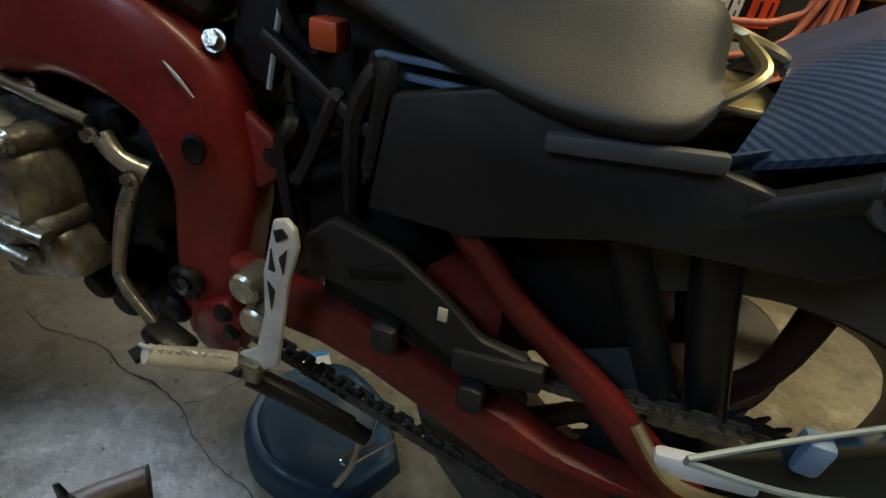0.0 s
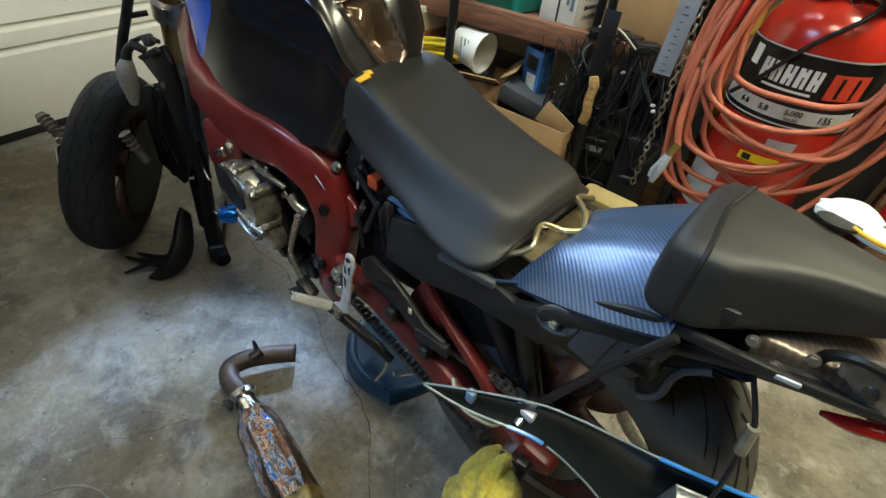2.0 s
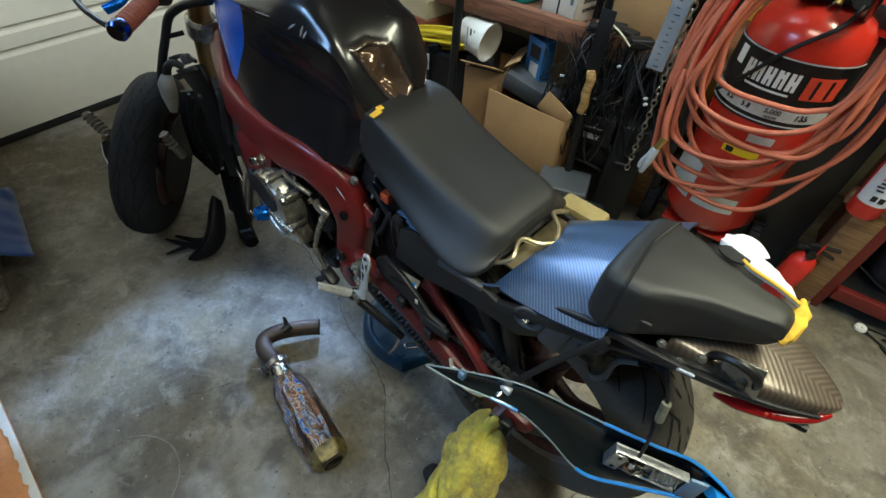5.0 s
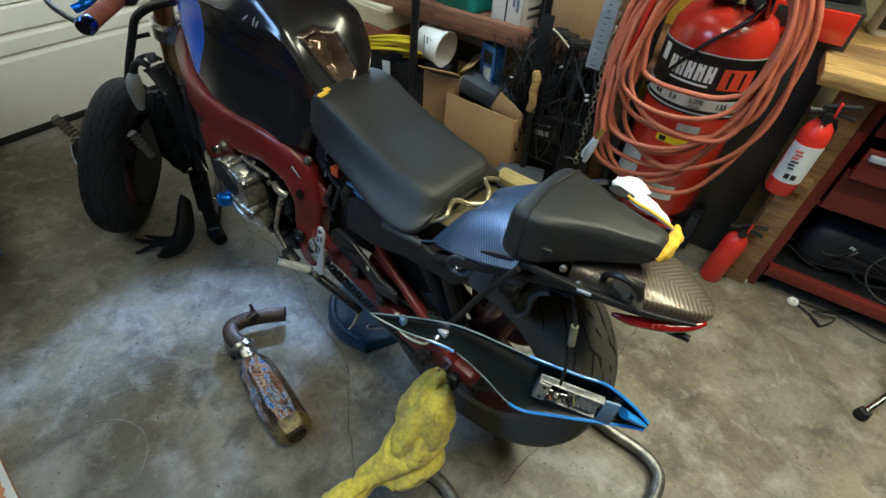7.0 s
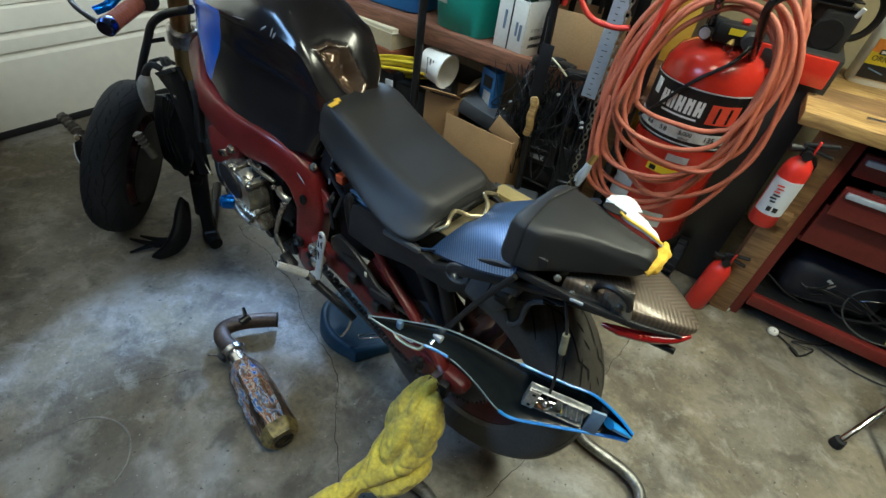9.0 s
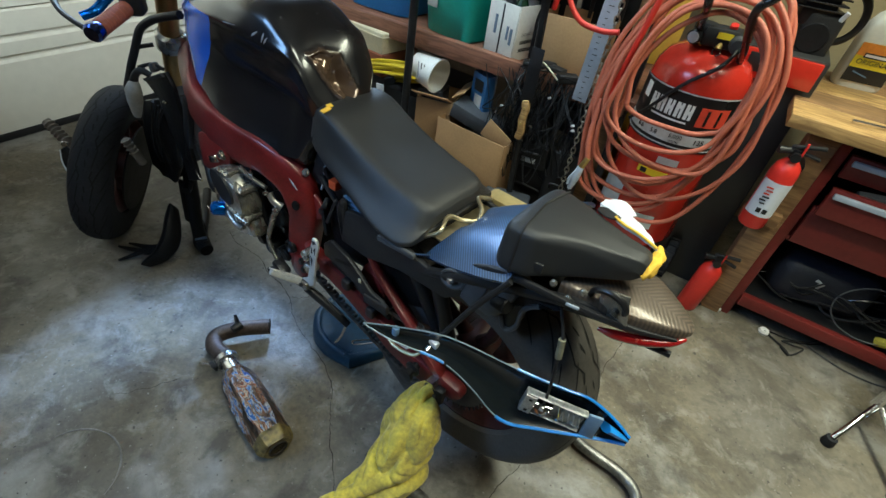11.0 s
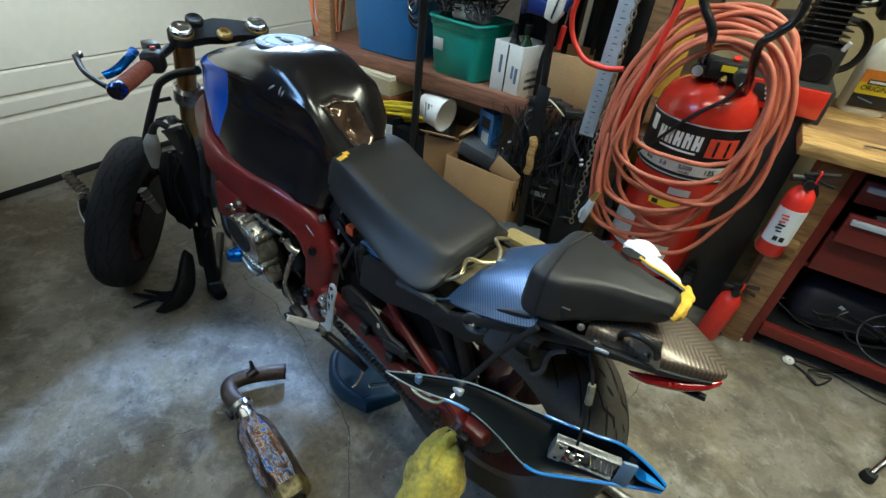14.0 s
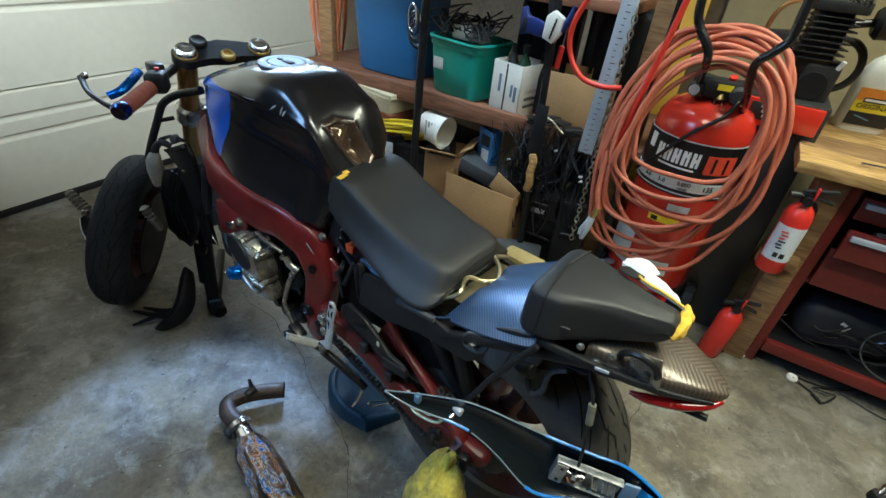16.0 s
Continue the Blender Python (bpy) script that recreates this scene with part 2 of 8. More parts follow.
RED = mat("red_frame_paint", (0.19, 0.012, 0.011), 0.44, 0.05, 0.4, 9, 0.08, 160, None, 0.3)
REDTOOL = mat("red_steel_paint", (0.16, 0.018, 0.014), 0.42, 0, 0.25, 3, 0.05, 70)
REDTANK = mat("red_tank_paint", (0.52, 0.028, 0.015), 0.25, 0, 0.12, 4, 0.02, 60, None, 0.5)
REDPLAST = mat("red_plastic", (0.6, 0.03, 0.02), 0.35, 0, 0.1)
BLACK = mat("black_plastic", (0.014, 0.014, 0.015), 0.48, 0, 0.4, 7, 0.12, 130)
BLACKMETAL = mat("black_metal", (0.014, 0.014, 0.015), 0.36, 0.3, 0.5, 9, 0.15, 110)
GLOSS = mat("black_gloss_paint", (0.010, 0.010, 0.012), 0.27, 0, 0.3, 6, 0.015, 60, None, 0.35)
RUBBER = mat("tyre_rubber", (0.019, 0.020, 0.023), 0.66, 0, 0.35, 9, 0.15, 140)
GROOVE = mat("groove_black", (0.003, 0.003, 0.003), 0.9, 0, 0.2, 9)
# Lighter copy of the tyre rubber; puts light on the rear tyre.
LITRUBBER = mat("lit_tyre_rubber", (0.062, 0.056, 0.049), 0.66, 0, 0.3, 9, 0.15, 140)
SEAT = mat("seat_vinyl", (0.017, 0.0175, 0.018), 0.46, 0, 0.15, 5, 0.18, 1100)
ALU = mat("cast_aluminium", (0.44, 0.42, 0.37), 0.27, 0.8, 0.3, 14, 0.25, 90, (0.17, 0.155, 0.125))
# Pale and barely metallic, so the bounce light on the peg is in the colour.
PEGALLOY = mat("lit_alloy", (0.62, 0.61, 0.58), 0.42, 0.25, 0.2, 30, 0.2, 160)
STEEL = mat("bright_steel", (0.62, 0.61, 0.60), 0.22, 1.0, 0.15, 20, 0.03, 120)
CHROME = mat("chrome", (0.7, 0.7, 0.7), 0.12, 1.0, 0.08, 20)
GOLD = mat("gold_fork_tube", (0.33, 0.20, 0.075), 0.33, 0.9, 0.15, 8)
BRASS = mat("brass", (0.55, 0.38, 0.12), 0.35, 0.9, 0.2)
LATCH = mat("plated_latch", (0.50, 0.42, 0.25), 0.35, 0.9, 0.2, 20)
BLUEPAINT = mat("blue_paint", (0.008, 0.13, 0.55), 0.24, 0.1, 0.2, 9, 0.02, 60, None, 0.7)
BLUEANOD = mat("blue_anodised", (0.01, 0.16, 0.62), 0.28, 0.8, 0.15, 12)
BLUEEDGE = mat("light_blue_paint", (0.02, 0.22, 0.62), 0.3, 0, 0.15, 12, 0, 60, None, 0.5)
BLUEGREY = mat("blue_grey_plastic", (0.13, 0.22, 0.34), 0.4, 0, 0.2)
GRIP = mat("worn_red_grip", (0.30, 0.085, 0.055), 0.7, 0, 0.25, 25, 0.3, 160)
RUST = mat("heat_stained_pipe", (0.085, 0.058, 0.043), 0.5, 0.5, 0.4, 14, 0.2, 120, (0.028, 0.020, 0.016))
WRAP = stickers()
TANKPAINT = tank_paint()
# The cover's blue sheen is put into its base colour.
CARBON = carbon("blue_sheen_carbon", (0.032, 0.060, 0.125), (0.072, 0.135, 0.27), 0.0048, 0.0, 0.5, 0.34)
TAILCARBON = carbon("brown_carbon", (0.080, 0.062, 0.047), (0.125, 0.094, 0.070), 0.0085, 0.03, 0.4, 0.32)
SMOKE = mat("dark_panel_inside", (0.009, 0.012, 0.013), 0.20, 0.0, 0.4, 9, 0.03, 60, None, 0.5)
PANEDGE = mat("pale_cut_edge", (0.20, 0.26, 0.29), 0.4, 0, 0.2, 20)
TAPE = mat("white_vinyl", (0.62, 0.64, 0.66), 0.6, 0, 0.06, 20, 0.1, 90)
FOAM = mat("yellow_foam", (0.72, 0.43, 0.04), 0.9, 0, 0.2, 30, 0.5, 150)
ORANGE = mat("orange_plastic", (0.5, 0.07, 0.02), 0.45)
YELRAG = mat("soiled_yellow_cloth", (0.66, 0.53, 0.065), 0.9, 0, 0.08, 21, 0.25, 110, (0.22, 0.175, 0.04), 0, 0.2)
# Blue base is darkened for the shade the container lies in.
PANBLUE = mat("dimmed_blue_plastic", (0.004, 0.034, 0.066), 0.42, 0, 0.4, 9, 0.12, 60)
LIGHTRED = mat("tail_lens", (0.28, 0.008, 0.008), 0.15, 0, 0.1, 30, 0, 60, None, 0.8)
HOSE = mat("orange_air_hose", (0.46, 0.125, 0.07), 0.5, 0, 0.2, 12, 0.06, 120)
HOSERED = mat("bright_red_hose", (0.60, 0.035, 0.02), 0.4, 0, 0.1)
LABEL = mat("black_label", (0.012, 0.012, 0.012), 0.3, 0, 0.2)
WHITE = mat("white_print", (0.75, 0.75, 0.74), 0.5, 0, 0.05)
LABELW = mat("silver_label", (0.55, 0.56, 0.57), 0.4, 0.2, 0.15, 12)
REDPRINT = mat("red_print", (0.6, 0.06, 0.03), 0.4)
YELPRINT = mat("yellow_print", (0.72, 0.55, 0.02), 0.45, 0, 0.05)
TEAL = mat("teal_plastic", (0.014, 0.27, 0.21), 0.4, 0, 0.12, 5, 0.05)
TOTE = mat("blue_plastic", (0.015, 0.10, 0.26), 0.42, 0, 0.12, 5, 0.05)
CARD = mat("cardboard", (0.34, 0.20, 0.09), 0.85, 0, 0.15, 6, 0.15, 120)
CARDW = mat("white_card", (0.62, 0.60, 0.55), 0.75, 0, 0.1, 6, 0.1)
CREAM = mat("cream_plastic", (0.60, 0.53, 0.36), 0.5, 0, 0.12, 6)
BROWN = mat("brown_plastic", (0.18, 0.05, 0.022), 0.5, 0, 0.2)
YELCORD = mat("yellow_cord", (0.58, 0.43, 0.01), 0.5, 0, 0.12)
ORCORD = mat("orange_cord", (0.38, 0.10, 0.03), 0.55, 0, 0.2)
GREYPLAST = mat("grey_plastic", (0.055, 0.058, 0.062), 0.55, 0, 0.2, 8, 0.1)
PALEGREY = mat("pale_grey_metal", (0.46, 0.52, 0.60), 0.42, 0.3, 0.12, 12)
BUCKET = mat("white_plastic", (0.74, 0.73, 0.68), 0.5, 0, 0.08, 6)
BENCHWOOD = wood("bench_board", (0.50, 0.31, 0.11), (0.24, 0.13, 0.045))
BENCHDARK = wood("stained_bench_board", (0.27, 0.15, 0.06), (0.13, 0.07, 0.03))
SHELFWOOD = wood("shelf_board", (0.24, 0.10, 0.055), (0.13, 0.055, 0.03))
STUD = wood("stud_wood", (0.30, 0.17, 0.075), (0.17, 0.09, 0.04))
ORWOOD = mat("orange_board", (0.50, 0.20, 0.07), 0.6, 0, 0.2, 8, 0.15)
CLOTHBLUE = mat("blue_cloth", (0.014, 0.05, 0.20), 0.95, 0, 0.25, 9, 0.4, 300, None, 0, 0.3)
# Darker copy of the black plastic; puts shade into parts that lie deep.
NEARBLACK = mat("near_black", (0.006, 0.006, 0.006), 0.5, 0, 0.5, 14, 0.3, 90)
FIN = mat("radiator_core", (0.10, 0.10, 0.09), 0.5, 0.6, 0.2, 20)


for m_, v_ in ((RUBBER, 0.2), (SEAT, 0.5), (NEARBLACK, 0.2), (BLACK, 0.35), (CRACK, 0.1)):
    m_.node_tree.nodes["Principled BSDF"].inputs["Specular IOR Level"].default_value = v_
CREAMWALL = mat("cream_wall_board", (0.36, 0.29, 0.16), 0.7, 0, 0.12, 3, 0.08, 40)
YELBOARD = mat("yellow_board", (0.60, 0.34, 0.04), 0.6, 0, 0.12, 5)


# ---- mesh helpers ----
def part(name, bm, material, parent=None, label="", smooth=True):
    me = bpy.data.meshes.new(name)
    bmesh.ops.recalc_face_normals(bm, faces=bm.faces)
    bm.to_mesh(me)
    bm.free()
    me.materials.append(material)
    if smooth:
        for p in me.polygons:
            p.use_smooth = True
        me.set_sharp_from_angle(angle=radians(38))
    ob = new(name, me)
    if parent:
        ob.parent = parent
    return tagged(ob, label)


def empty(name, label, category, m=None, group="", kind=""):
    e = new(name)
    e.empty_display_size = 0.1
    if m is not None:
        e.matrix_world = m
    return tagged(e, label, category, group, kind)


def box(size, at=(0, 0, 0), bevel=0.004, rot=None, seg=2, bm=None):
    bm = bm or bmesh.new()
    g = bmesh.ops.create_cube(bm, size=1)
    m = Matrix.Translation(at) @ (rot.to_4x4() if rot else Matrix()) @ Matrix.Diagonal((*size, 1))
    bmesh.ops.transform(bm, matrix=m, verts=g["verts"])
    if bevel:
        ed = list({e for v in g["verts"] for e in v.link_edges})
        bmesh.ops.bevel(bm, geom=ed, offset=min(bevel, min(size) * 0.45), segments=seg, affect="EDGES", profile=0.5)
    return bm


def rotz(deg):
    return Matrix.Rotation(radians(deg), 3, "Z")


def spline(pts, n=8, closed=False):
    """Catmull-Rom points through pts."""
    p = [Vector(q) for q in pts]
    k = len(p)
    out = []
    for i in range(k if closed else k - 1):
        a = p[(i - 1) % k] if closed else p[max(0, i - 1)]
        b, c = p[i], p[(i + 1) % k]
        d = p[(i + 2) % k] if closed else p[min(k - 1, i + 2)]
        for j in range(n):
            t = j / n
            out.append(0.5 * (2 * b + (c - a) * t + (2 * a - 5 * b + 4 * c - d) * t * t + (3 * b - a - 3 * c + d) * t ** 3))
    if not closed:
        out.append(p[-1])
    return out


def skin(bm, rings, caps=True, closed=False):
    vs = [[bm.verts.new(q) for q in r] for r in rings]
    n = len(vs[0])
    for a, b in zip(vs, vs[1:] + ([vs[0]] if closed else [])):
        for i in range(n):
            bm.faces.new((a[i], a[(i + 1) % n], b[(i + 1) % n], b[i]))
    if caps and not closed:
        bm.faces.new(vs[0][::-1])
        bm.faces.new(vs[-1])
    return bm


def tube(pts, r, seg=10, n=6, closed=False, bm=None, smooth=True, flat=1.0):
    """A round bar along pts; r may be a number or one radius per point of pts."""
    bm = bm or bmesh.new()
    c = spline(pts, n, closed) if smooth and len(pts) > 2 else [Vector(q) for q in pts]
    m = len(c)
    rad = [r] * m if not isinstance(r, (list, tuple)) else [float(np.interp(i / (m - 1) * (len(r) - 1), range(len(r)), r)) for i in range(m)]
    rings = []
    side = None
    for i in range(m):
        d = (c[(i + 1) % m] - c[i - 1]) if closed else (c[min(m - 1, i + 1)] - c[max(0, i - 1)])
        d = d.normalized() if d.length > 1e-9 else Vector((0, 0, 1))
        if side is None:
            side = d.orthogonal().normalized()
        side = (side - d * side.dot(d)).normalized()
        up = d.cross(side)
        rings.append([c[i] + rad[i] * (math.cos(2 * math.pi * k / seg) * side + flat * math.sin(2 * math.pi * k / seg) * up) for k in range(seg)])
    return skin(bm, rings, True, closed)


def sheet(rows, thick, bm=None):
    """A thin bent sheet through rows of points, thick metres deep downwards."""
    bm = bm or bmesh.new()
    g = [[bm.verts.new(q) for q in r] for r in rows]
    u = [[bm.verts.new(Vector(q) - Vector((0, 0, thick))) for q in r] for r in rows]
    n, m = len(g), len(g[0])
    for i in range(n - 1):
        for j in range(m - 1):
            bm.faces.new((g[i][j], g[i][j + 1], g[i + 1][j + 1], g[i + 1][j]))
            bm.faces.new((u[i][j], u[i + 1][j], u[i + 1][j + 1], u[i][j + 1]))
    for i in range(n - 1):
        for j in (0, m - 1):
            bm.faces.new((g[i][j], g[i + 1][j], u[i + 1][j], u[i][j]))
    for j in range(m - 1):
        for i in (0, n - 1):
            bm.faces.new((g[i][j], g[i][j + 1], u[i][j + 1], u[i][j]))
    return bm


def rod(a, b, r, seg=14, r2=None, bm=None, bevel=0.0):
    bm = bm or bmesh.new()
    a, b = Vector(a), Vector(b)
    r2 = r if r2 is None else r2
    d = (b - a).normalized()
    if bevel:
        pts = [(a, max(r - bevel, 1e-4)), (a + d * bevel, r), (b - d * bevel, r2), (b, max(r2 - bevel, 1e-4))]
    else:
        pts = [(a, r), (b, r2)]
    s = d.orthogonal().normalized()
    u = d.cross(s)
    return skin(bm, [[p + q * (math.cos(2 * math.pi * k / seg) * s + math.sin(2 * math.pi * k / seg) * u) for k in range(seg)] for p, q in pts])


def lathe(profile, origin=(0, 0, 0), axis=(0, 0, 1), seg=32, bm=None, caps=True):
    """profile: (radius, height) along axis."""
    bm = bm or bmesh.new()
    d = Vector(axis).normalized()
    s = d.orthogonal().normalized()
    u = d.cross(s)
    o = Vector(origin)
    return skin(bm, [[o + d * h + max(r, 1e-4) * (math.cos(2 * math.pi * k / seg) * s + math.sin(2 * math.pi * k / seg) * u) for k in range(seg)] for r, h in profile], caps)


def ring_lathe(profile, origin, axis, seg=48):
    """A closed profile of (radius, height) turned into a ring."""
    bm = bmesh.new()
    d = Vector(axis).normalized()
    s = d.orthogonal().normalized()
    u = d.cross(s)
    o = Vector(origin)
    rings = [[o + d * h + r * (math.cos(2 * math.pi * k / seg) * s + math.sin(2 * math.pi * k / seg) * u) for r, h in profile] for k in range(seg)]
    return skin(bm, rings, False, True)


def superring(cx, half, zt, zb, n=24, e=2.6, lean=0.0):
    """One cross-section across v at u = cx, from zb to zt."""
    out = []
    for k in range(n):
        a = 2 * math.pi * k / n
        c, s = math.cos(a), math.sin(a)
        v = math.copysign(abs(c) ** (2 / e), c) * half
        w = (zt + zb) / 2 + math.copysign(abs(s) ** (2 / e), s) * (zt - zb) / 2
        out.append(Vector((cx + lean * (w - zb), v, w)))
    return out


def plate(poly, axis, at, thick, bevel=0.003, bm=None):
    """A flat plate: poly of 2-D points laid across an axis ('v': u, w; 'z': x, y; 'u': v, w) at that height, with thickness."""
    bm = bm or bmesh.new()
    put = {"v": lambda p, h: (p[0], h, p[1]), "z": lambda p, h: (p[0], p[1], h), "u": lambda p, h: (h, p[0], p[1])}[axis]
    a = [bm.verts.new(put(p, at)) for p in poly]
    f = bm.faces.new(a)
    g = bmesh.ops.extrude_face_region(bm, geom=[f])
    vs = [x for x in g["geom"] if isinstance(x, bmesh.types.BMVert)]
    d = Vector(put((0, 0), thick)) - Vector(put((0, 0), 0))
    bmesh.ops.translate(bm, vec=d, verts=vs)
    if bevel:
        es = [e for e in bm.edges if e.is_valid and all(v in a or v in vs for v in e.verts)]
        bmesh.ops.bevel(bm, geom=es, offset=bevel, segments=2, affect="EDGES", profile=0.5)
    return bm


def text(body, size, m, material, parent, name="lettering", depth=0.0008):
    cu = bpy.data.curves.new(name, "FONT")
    cu.body, cu.size, cu.extrude, cu.align_x, cu.align_y = body, size, depth, "CENTER", "CENTER"
    tmp = bpy.data.objects.new(name, cu)
    scene.collection.objects.link(tmp)
    dg = bpy.context.evaluated_depsgraph_get()
    me = bpy.data.meshes.new_from_object(tmp.evaluated_get(dg))
    bpy.data.objects.remove(tmp)
    bpy.data.curves.remove(cu)
    me.transform(m)
    me.materials.clear()
    me.materials.append(material)
    ob = new(name, me)
    ob.parent = parent
    return ob

# ---- the room ----
XW, XE, YS, YN, ZC = -2.42, 3.6, -2.6, 2.80, 2.5
floor = part("floor", box((XE - XW + 0.6, YN - YS + 0.4, 0.1), ((XE + XW) / 2 - 0.1, (YN + YS) / 2, -0.05), 0), CONCRETE, None, "stained bare concrete garage floor with cracks", False)
tagged(floor, "", "floor", "", "structure")
ceiling = tagged(part("ceiling", box((XE - XW + 0.4, YN - YS + 0.4, 0.1), ((XE + XW) / 2, (YN + YS) / 2, ZC + 0.05), 0), CEILPAINT, None, "plain painted garage ceiling", False), "", "ceiling", "", "structure")
for nm, sz, at, mt in (
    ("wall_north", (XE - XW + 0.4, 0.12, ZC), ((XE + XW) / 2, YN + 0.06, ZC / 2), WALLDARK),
    ("wall_east", (0.12, YN - YS, ZC), (XE + 0.06, (YN + YS) / 2, ZC / 2), WALLPAINT),
):
    tagged(part(nm, box(sz, at, 0), mt, None, "plain garage wall board", False), "", "wall", "", "structure")


def wall_with_hole(name, x0, x1, y, z1, hx0, hx1, hz0, hz1):
    bm = bmesh.new()
    for a, b, c, d in ((x0, hx0, 0, z1), (hx1, x1, 0, z1), (hx0, hx1, 0, hz0), (hx0, hx1, hz1, z1)):
        box((b - a, 0.12, d - c), ((a + b) / 2, y, (c + d) / 2), 0, bm=bm)
    return tagged(part(name, bm, WALLPAINT, None, "plain garage wall board with an added window opening", False), "", "wall", "", "structure")


# Unseen window, added in the south wall to go with the fill light.
wall_with_hole("wall_south", XW, XE, YS - 0.06, ZC, -1.75, -0.05, 0.95, 2.15)
win = empty("added_window", "plain garage window, added out of view beside a fill light", "window", Matrix.Translation((-0.9, YS - 0.06, 0.95)), kind="structure")
bm = bmesh.new()
for sx, sz, ax, az in ((1.7, 0.05, 0, 0.025), (1.7, 0.05, 0, 1.175), (0.05, 1.1, -0.825, 0.6), (0.05, 1.1, 0.825, 0.6), (0.04, 1.1, 0, 0.6)):
    box((sx, 0.06, sz), (ax, 0, az), 0.004, bm=bm)
part("window_frame", bm, WHITE, win)
bm = bmesh.new()
for sx, sz, ax, az in ((0.25, ZC, -2.545, 0),):
    box((0.12, YN - YS, ZC - 2.12), (XW - 0.14, (YN + YS) / 2, 2.12 + (ZC - 2.12) / 2), 0, bm=bm)
    box((0.12, YN - 2.74, 2.12), (XW - 0.14, (YN + 2.74) / 2, 1.06), 0, bm=bm)
tagged(part("wall_west", bm, WALLPAINT, None, "wall board round the garage door", False), "", "wall", "", "structure")

tagged(part("wall_panel", box((3.4, 0.02, 2.3), (1.80, YN - 0.012, 1.15), 0.004), CREAMWALL, None, "cream painted board on the shelf wall", False), "", "wall", "", "structure")
for k in range(7):
    tagged(part("trim", box((0.018, 0.012, 2.3), (0.5 + 0.42 * k, YN - 0.028, 1.15), 0.003), CREAMWALL, None, "cream batten on the wall board", False), "", "trim", "", "structure")

# sectional garage door: panels with pressed grooves and a rubber strip
gdoor = empty("garage_door", "cream sectional garage door with pressed horizontal grooves, closed", "garage door", Matrix.Translation((XW, 0, 0)), kind="structure")
for k in range(4):
    z0 = 0.035 + 0.52 * k
    prof = [(0, z0 + 0.002), (0, z0 + 0.30)]
    for g in (0.30, 0.385):
        prof += [(0, z0 + g), (-0.012, z0 + g + 0.012), (-0.012, z0 + g + 0.02), (0, z0 + g + 0.032)]
    prof += [(0, z0 + 0.505), (-0.010, z0 + 0.517)]
    prof += [(-0.045, z0 + 0.517), (-0.045, z0 + 0.002)]
    bm = bmesh.new()
    skin(bm, [[Vector((a, y, b)) for a, b in prof] for y in (-2.55, 2.73)])
    part("door_panel", bm, DOORPAINT, gdoor, "", False)
part("bottom_seal", box((0.05, 5.28, 0.032), (-0.02, 0.09, 0.018), 0.006), BLACK, gdoor, "black rubber bottom seal")
part("door_track", rod((0.03, 2.755, 0.02), (0.03, 2.755, 2.1), 0.018, 10), PALEGREY, gdoor)
tagged(part("door_trim", box((0.10, 0.045, 2.12), (XW + 0.02, 2.775, 1.06), 0.006), STUD, None, "bare wooden door jamb beside the garage door"), "", "trim", "", "structure")

# cracks in the slab
for pts in (
    [(-1.13, 1.0), (-1.07, 0.974), (-0.98, 0.972), (-0.92, 0.969), (-0.85, 0.94), (-0.797, 0.928), (-0.73, 0.915), (-0.676, 0.896), (-0.638, 0.87), (-0.60, 0.837), (-0.50, 0.80), (-0.386, 0.764), (-0.294, 0.705), (-0.235, 0.64), (-0.185, 0.584), (-0.083, 0.489), (0.0, 0.40)],
    [(-0.765, 0.329), (-0.742, 0.352), (-0.722, 0.384), (-0.70, 0.42), (-0.678, 0.46)],
    [(-0.671, 0.905), (-0.63, 0.93), (-0.60, 1.0), (-0.52, 1.04)],
    [(0.25, 0.70), (0.267, 0.781), (0.289, 0.864), (0.32, 1.03), (0.36, 1.22), (0.382, 1.351), (0.393, 1.453), (0.42, 1.60)],
):
    p = [Vector((x, y, 0)) for x, y in pts]
    c = spline(p, 7)
    bm = bmesh.new()
    rows = []
    for i, q in enumerate(c):
        d = (c[min(i + 1, len(c) - 1)] - c[max(i - 1, 0)]).normalized()
        s = Vector((-d.y, d.x, 0))
        j = s * (0.008 * noise.noise(q * 23) + 0.004 * noise.noise(q * 61))
        hw = 0.0005 + 0.0018 * abs(noise.noise(q * 11))
        rows.append((bm.verts.new(q + j + s * hw + Vector((0, 0, 0.0025))), bm.verts.new(q + j - s * hw + Vector((0, 0, 0.0025)))))
    for a, b in zip(rows, rows[1:]):
        bm.faces.new((a[0], a[1], b[1], b[0]))
    part("crack", bm, CRACK, floor, "", False)
# ring mark left by a tin, and dark spots
part("ring_mark", tube([(-0.645 + 0.122 * math.cos(t), 0.140 + 0.114 * math.sin(t), 0.0012) for t in np.linspace(0.2, 2.9, 9)], [0.0005, 0.002, 0.003, 0.0025, 0.003, 0.002, 0.003, 0.002, 0.0005], 6, 4, flat=1.0), mat("ring_stain", (0.20, 0.19, 0.18), 0.7, 0, 0.5, 9), floor)

# ---- the motorcycle ----
MB = Matrix(((-0.99255, -0.12187, 0, 0), (0.12187, -0.99255, 0, 0.84), (0, 0, 1, 0), (0, 0, 0, 1)))
bike = empty("motorcycle", "stripped sports motorcycle with dark red frame and dented black tank", "motorcycle", MB)


def bolt(at, axis, r=0.008, h=0.006, m=None, parent=None):
    a, d = Vector(at), Vector(axis).normalized()
    bm = rod(a, a + d * h, r, 6, bm=None)
    rod(a - d * 0.001, a + d * 0.0015, r * 1.35, 14, bm=bm)
    return part("bolt", bm, m or STEEL, parent or bike)


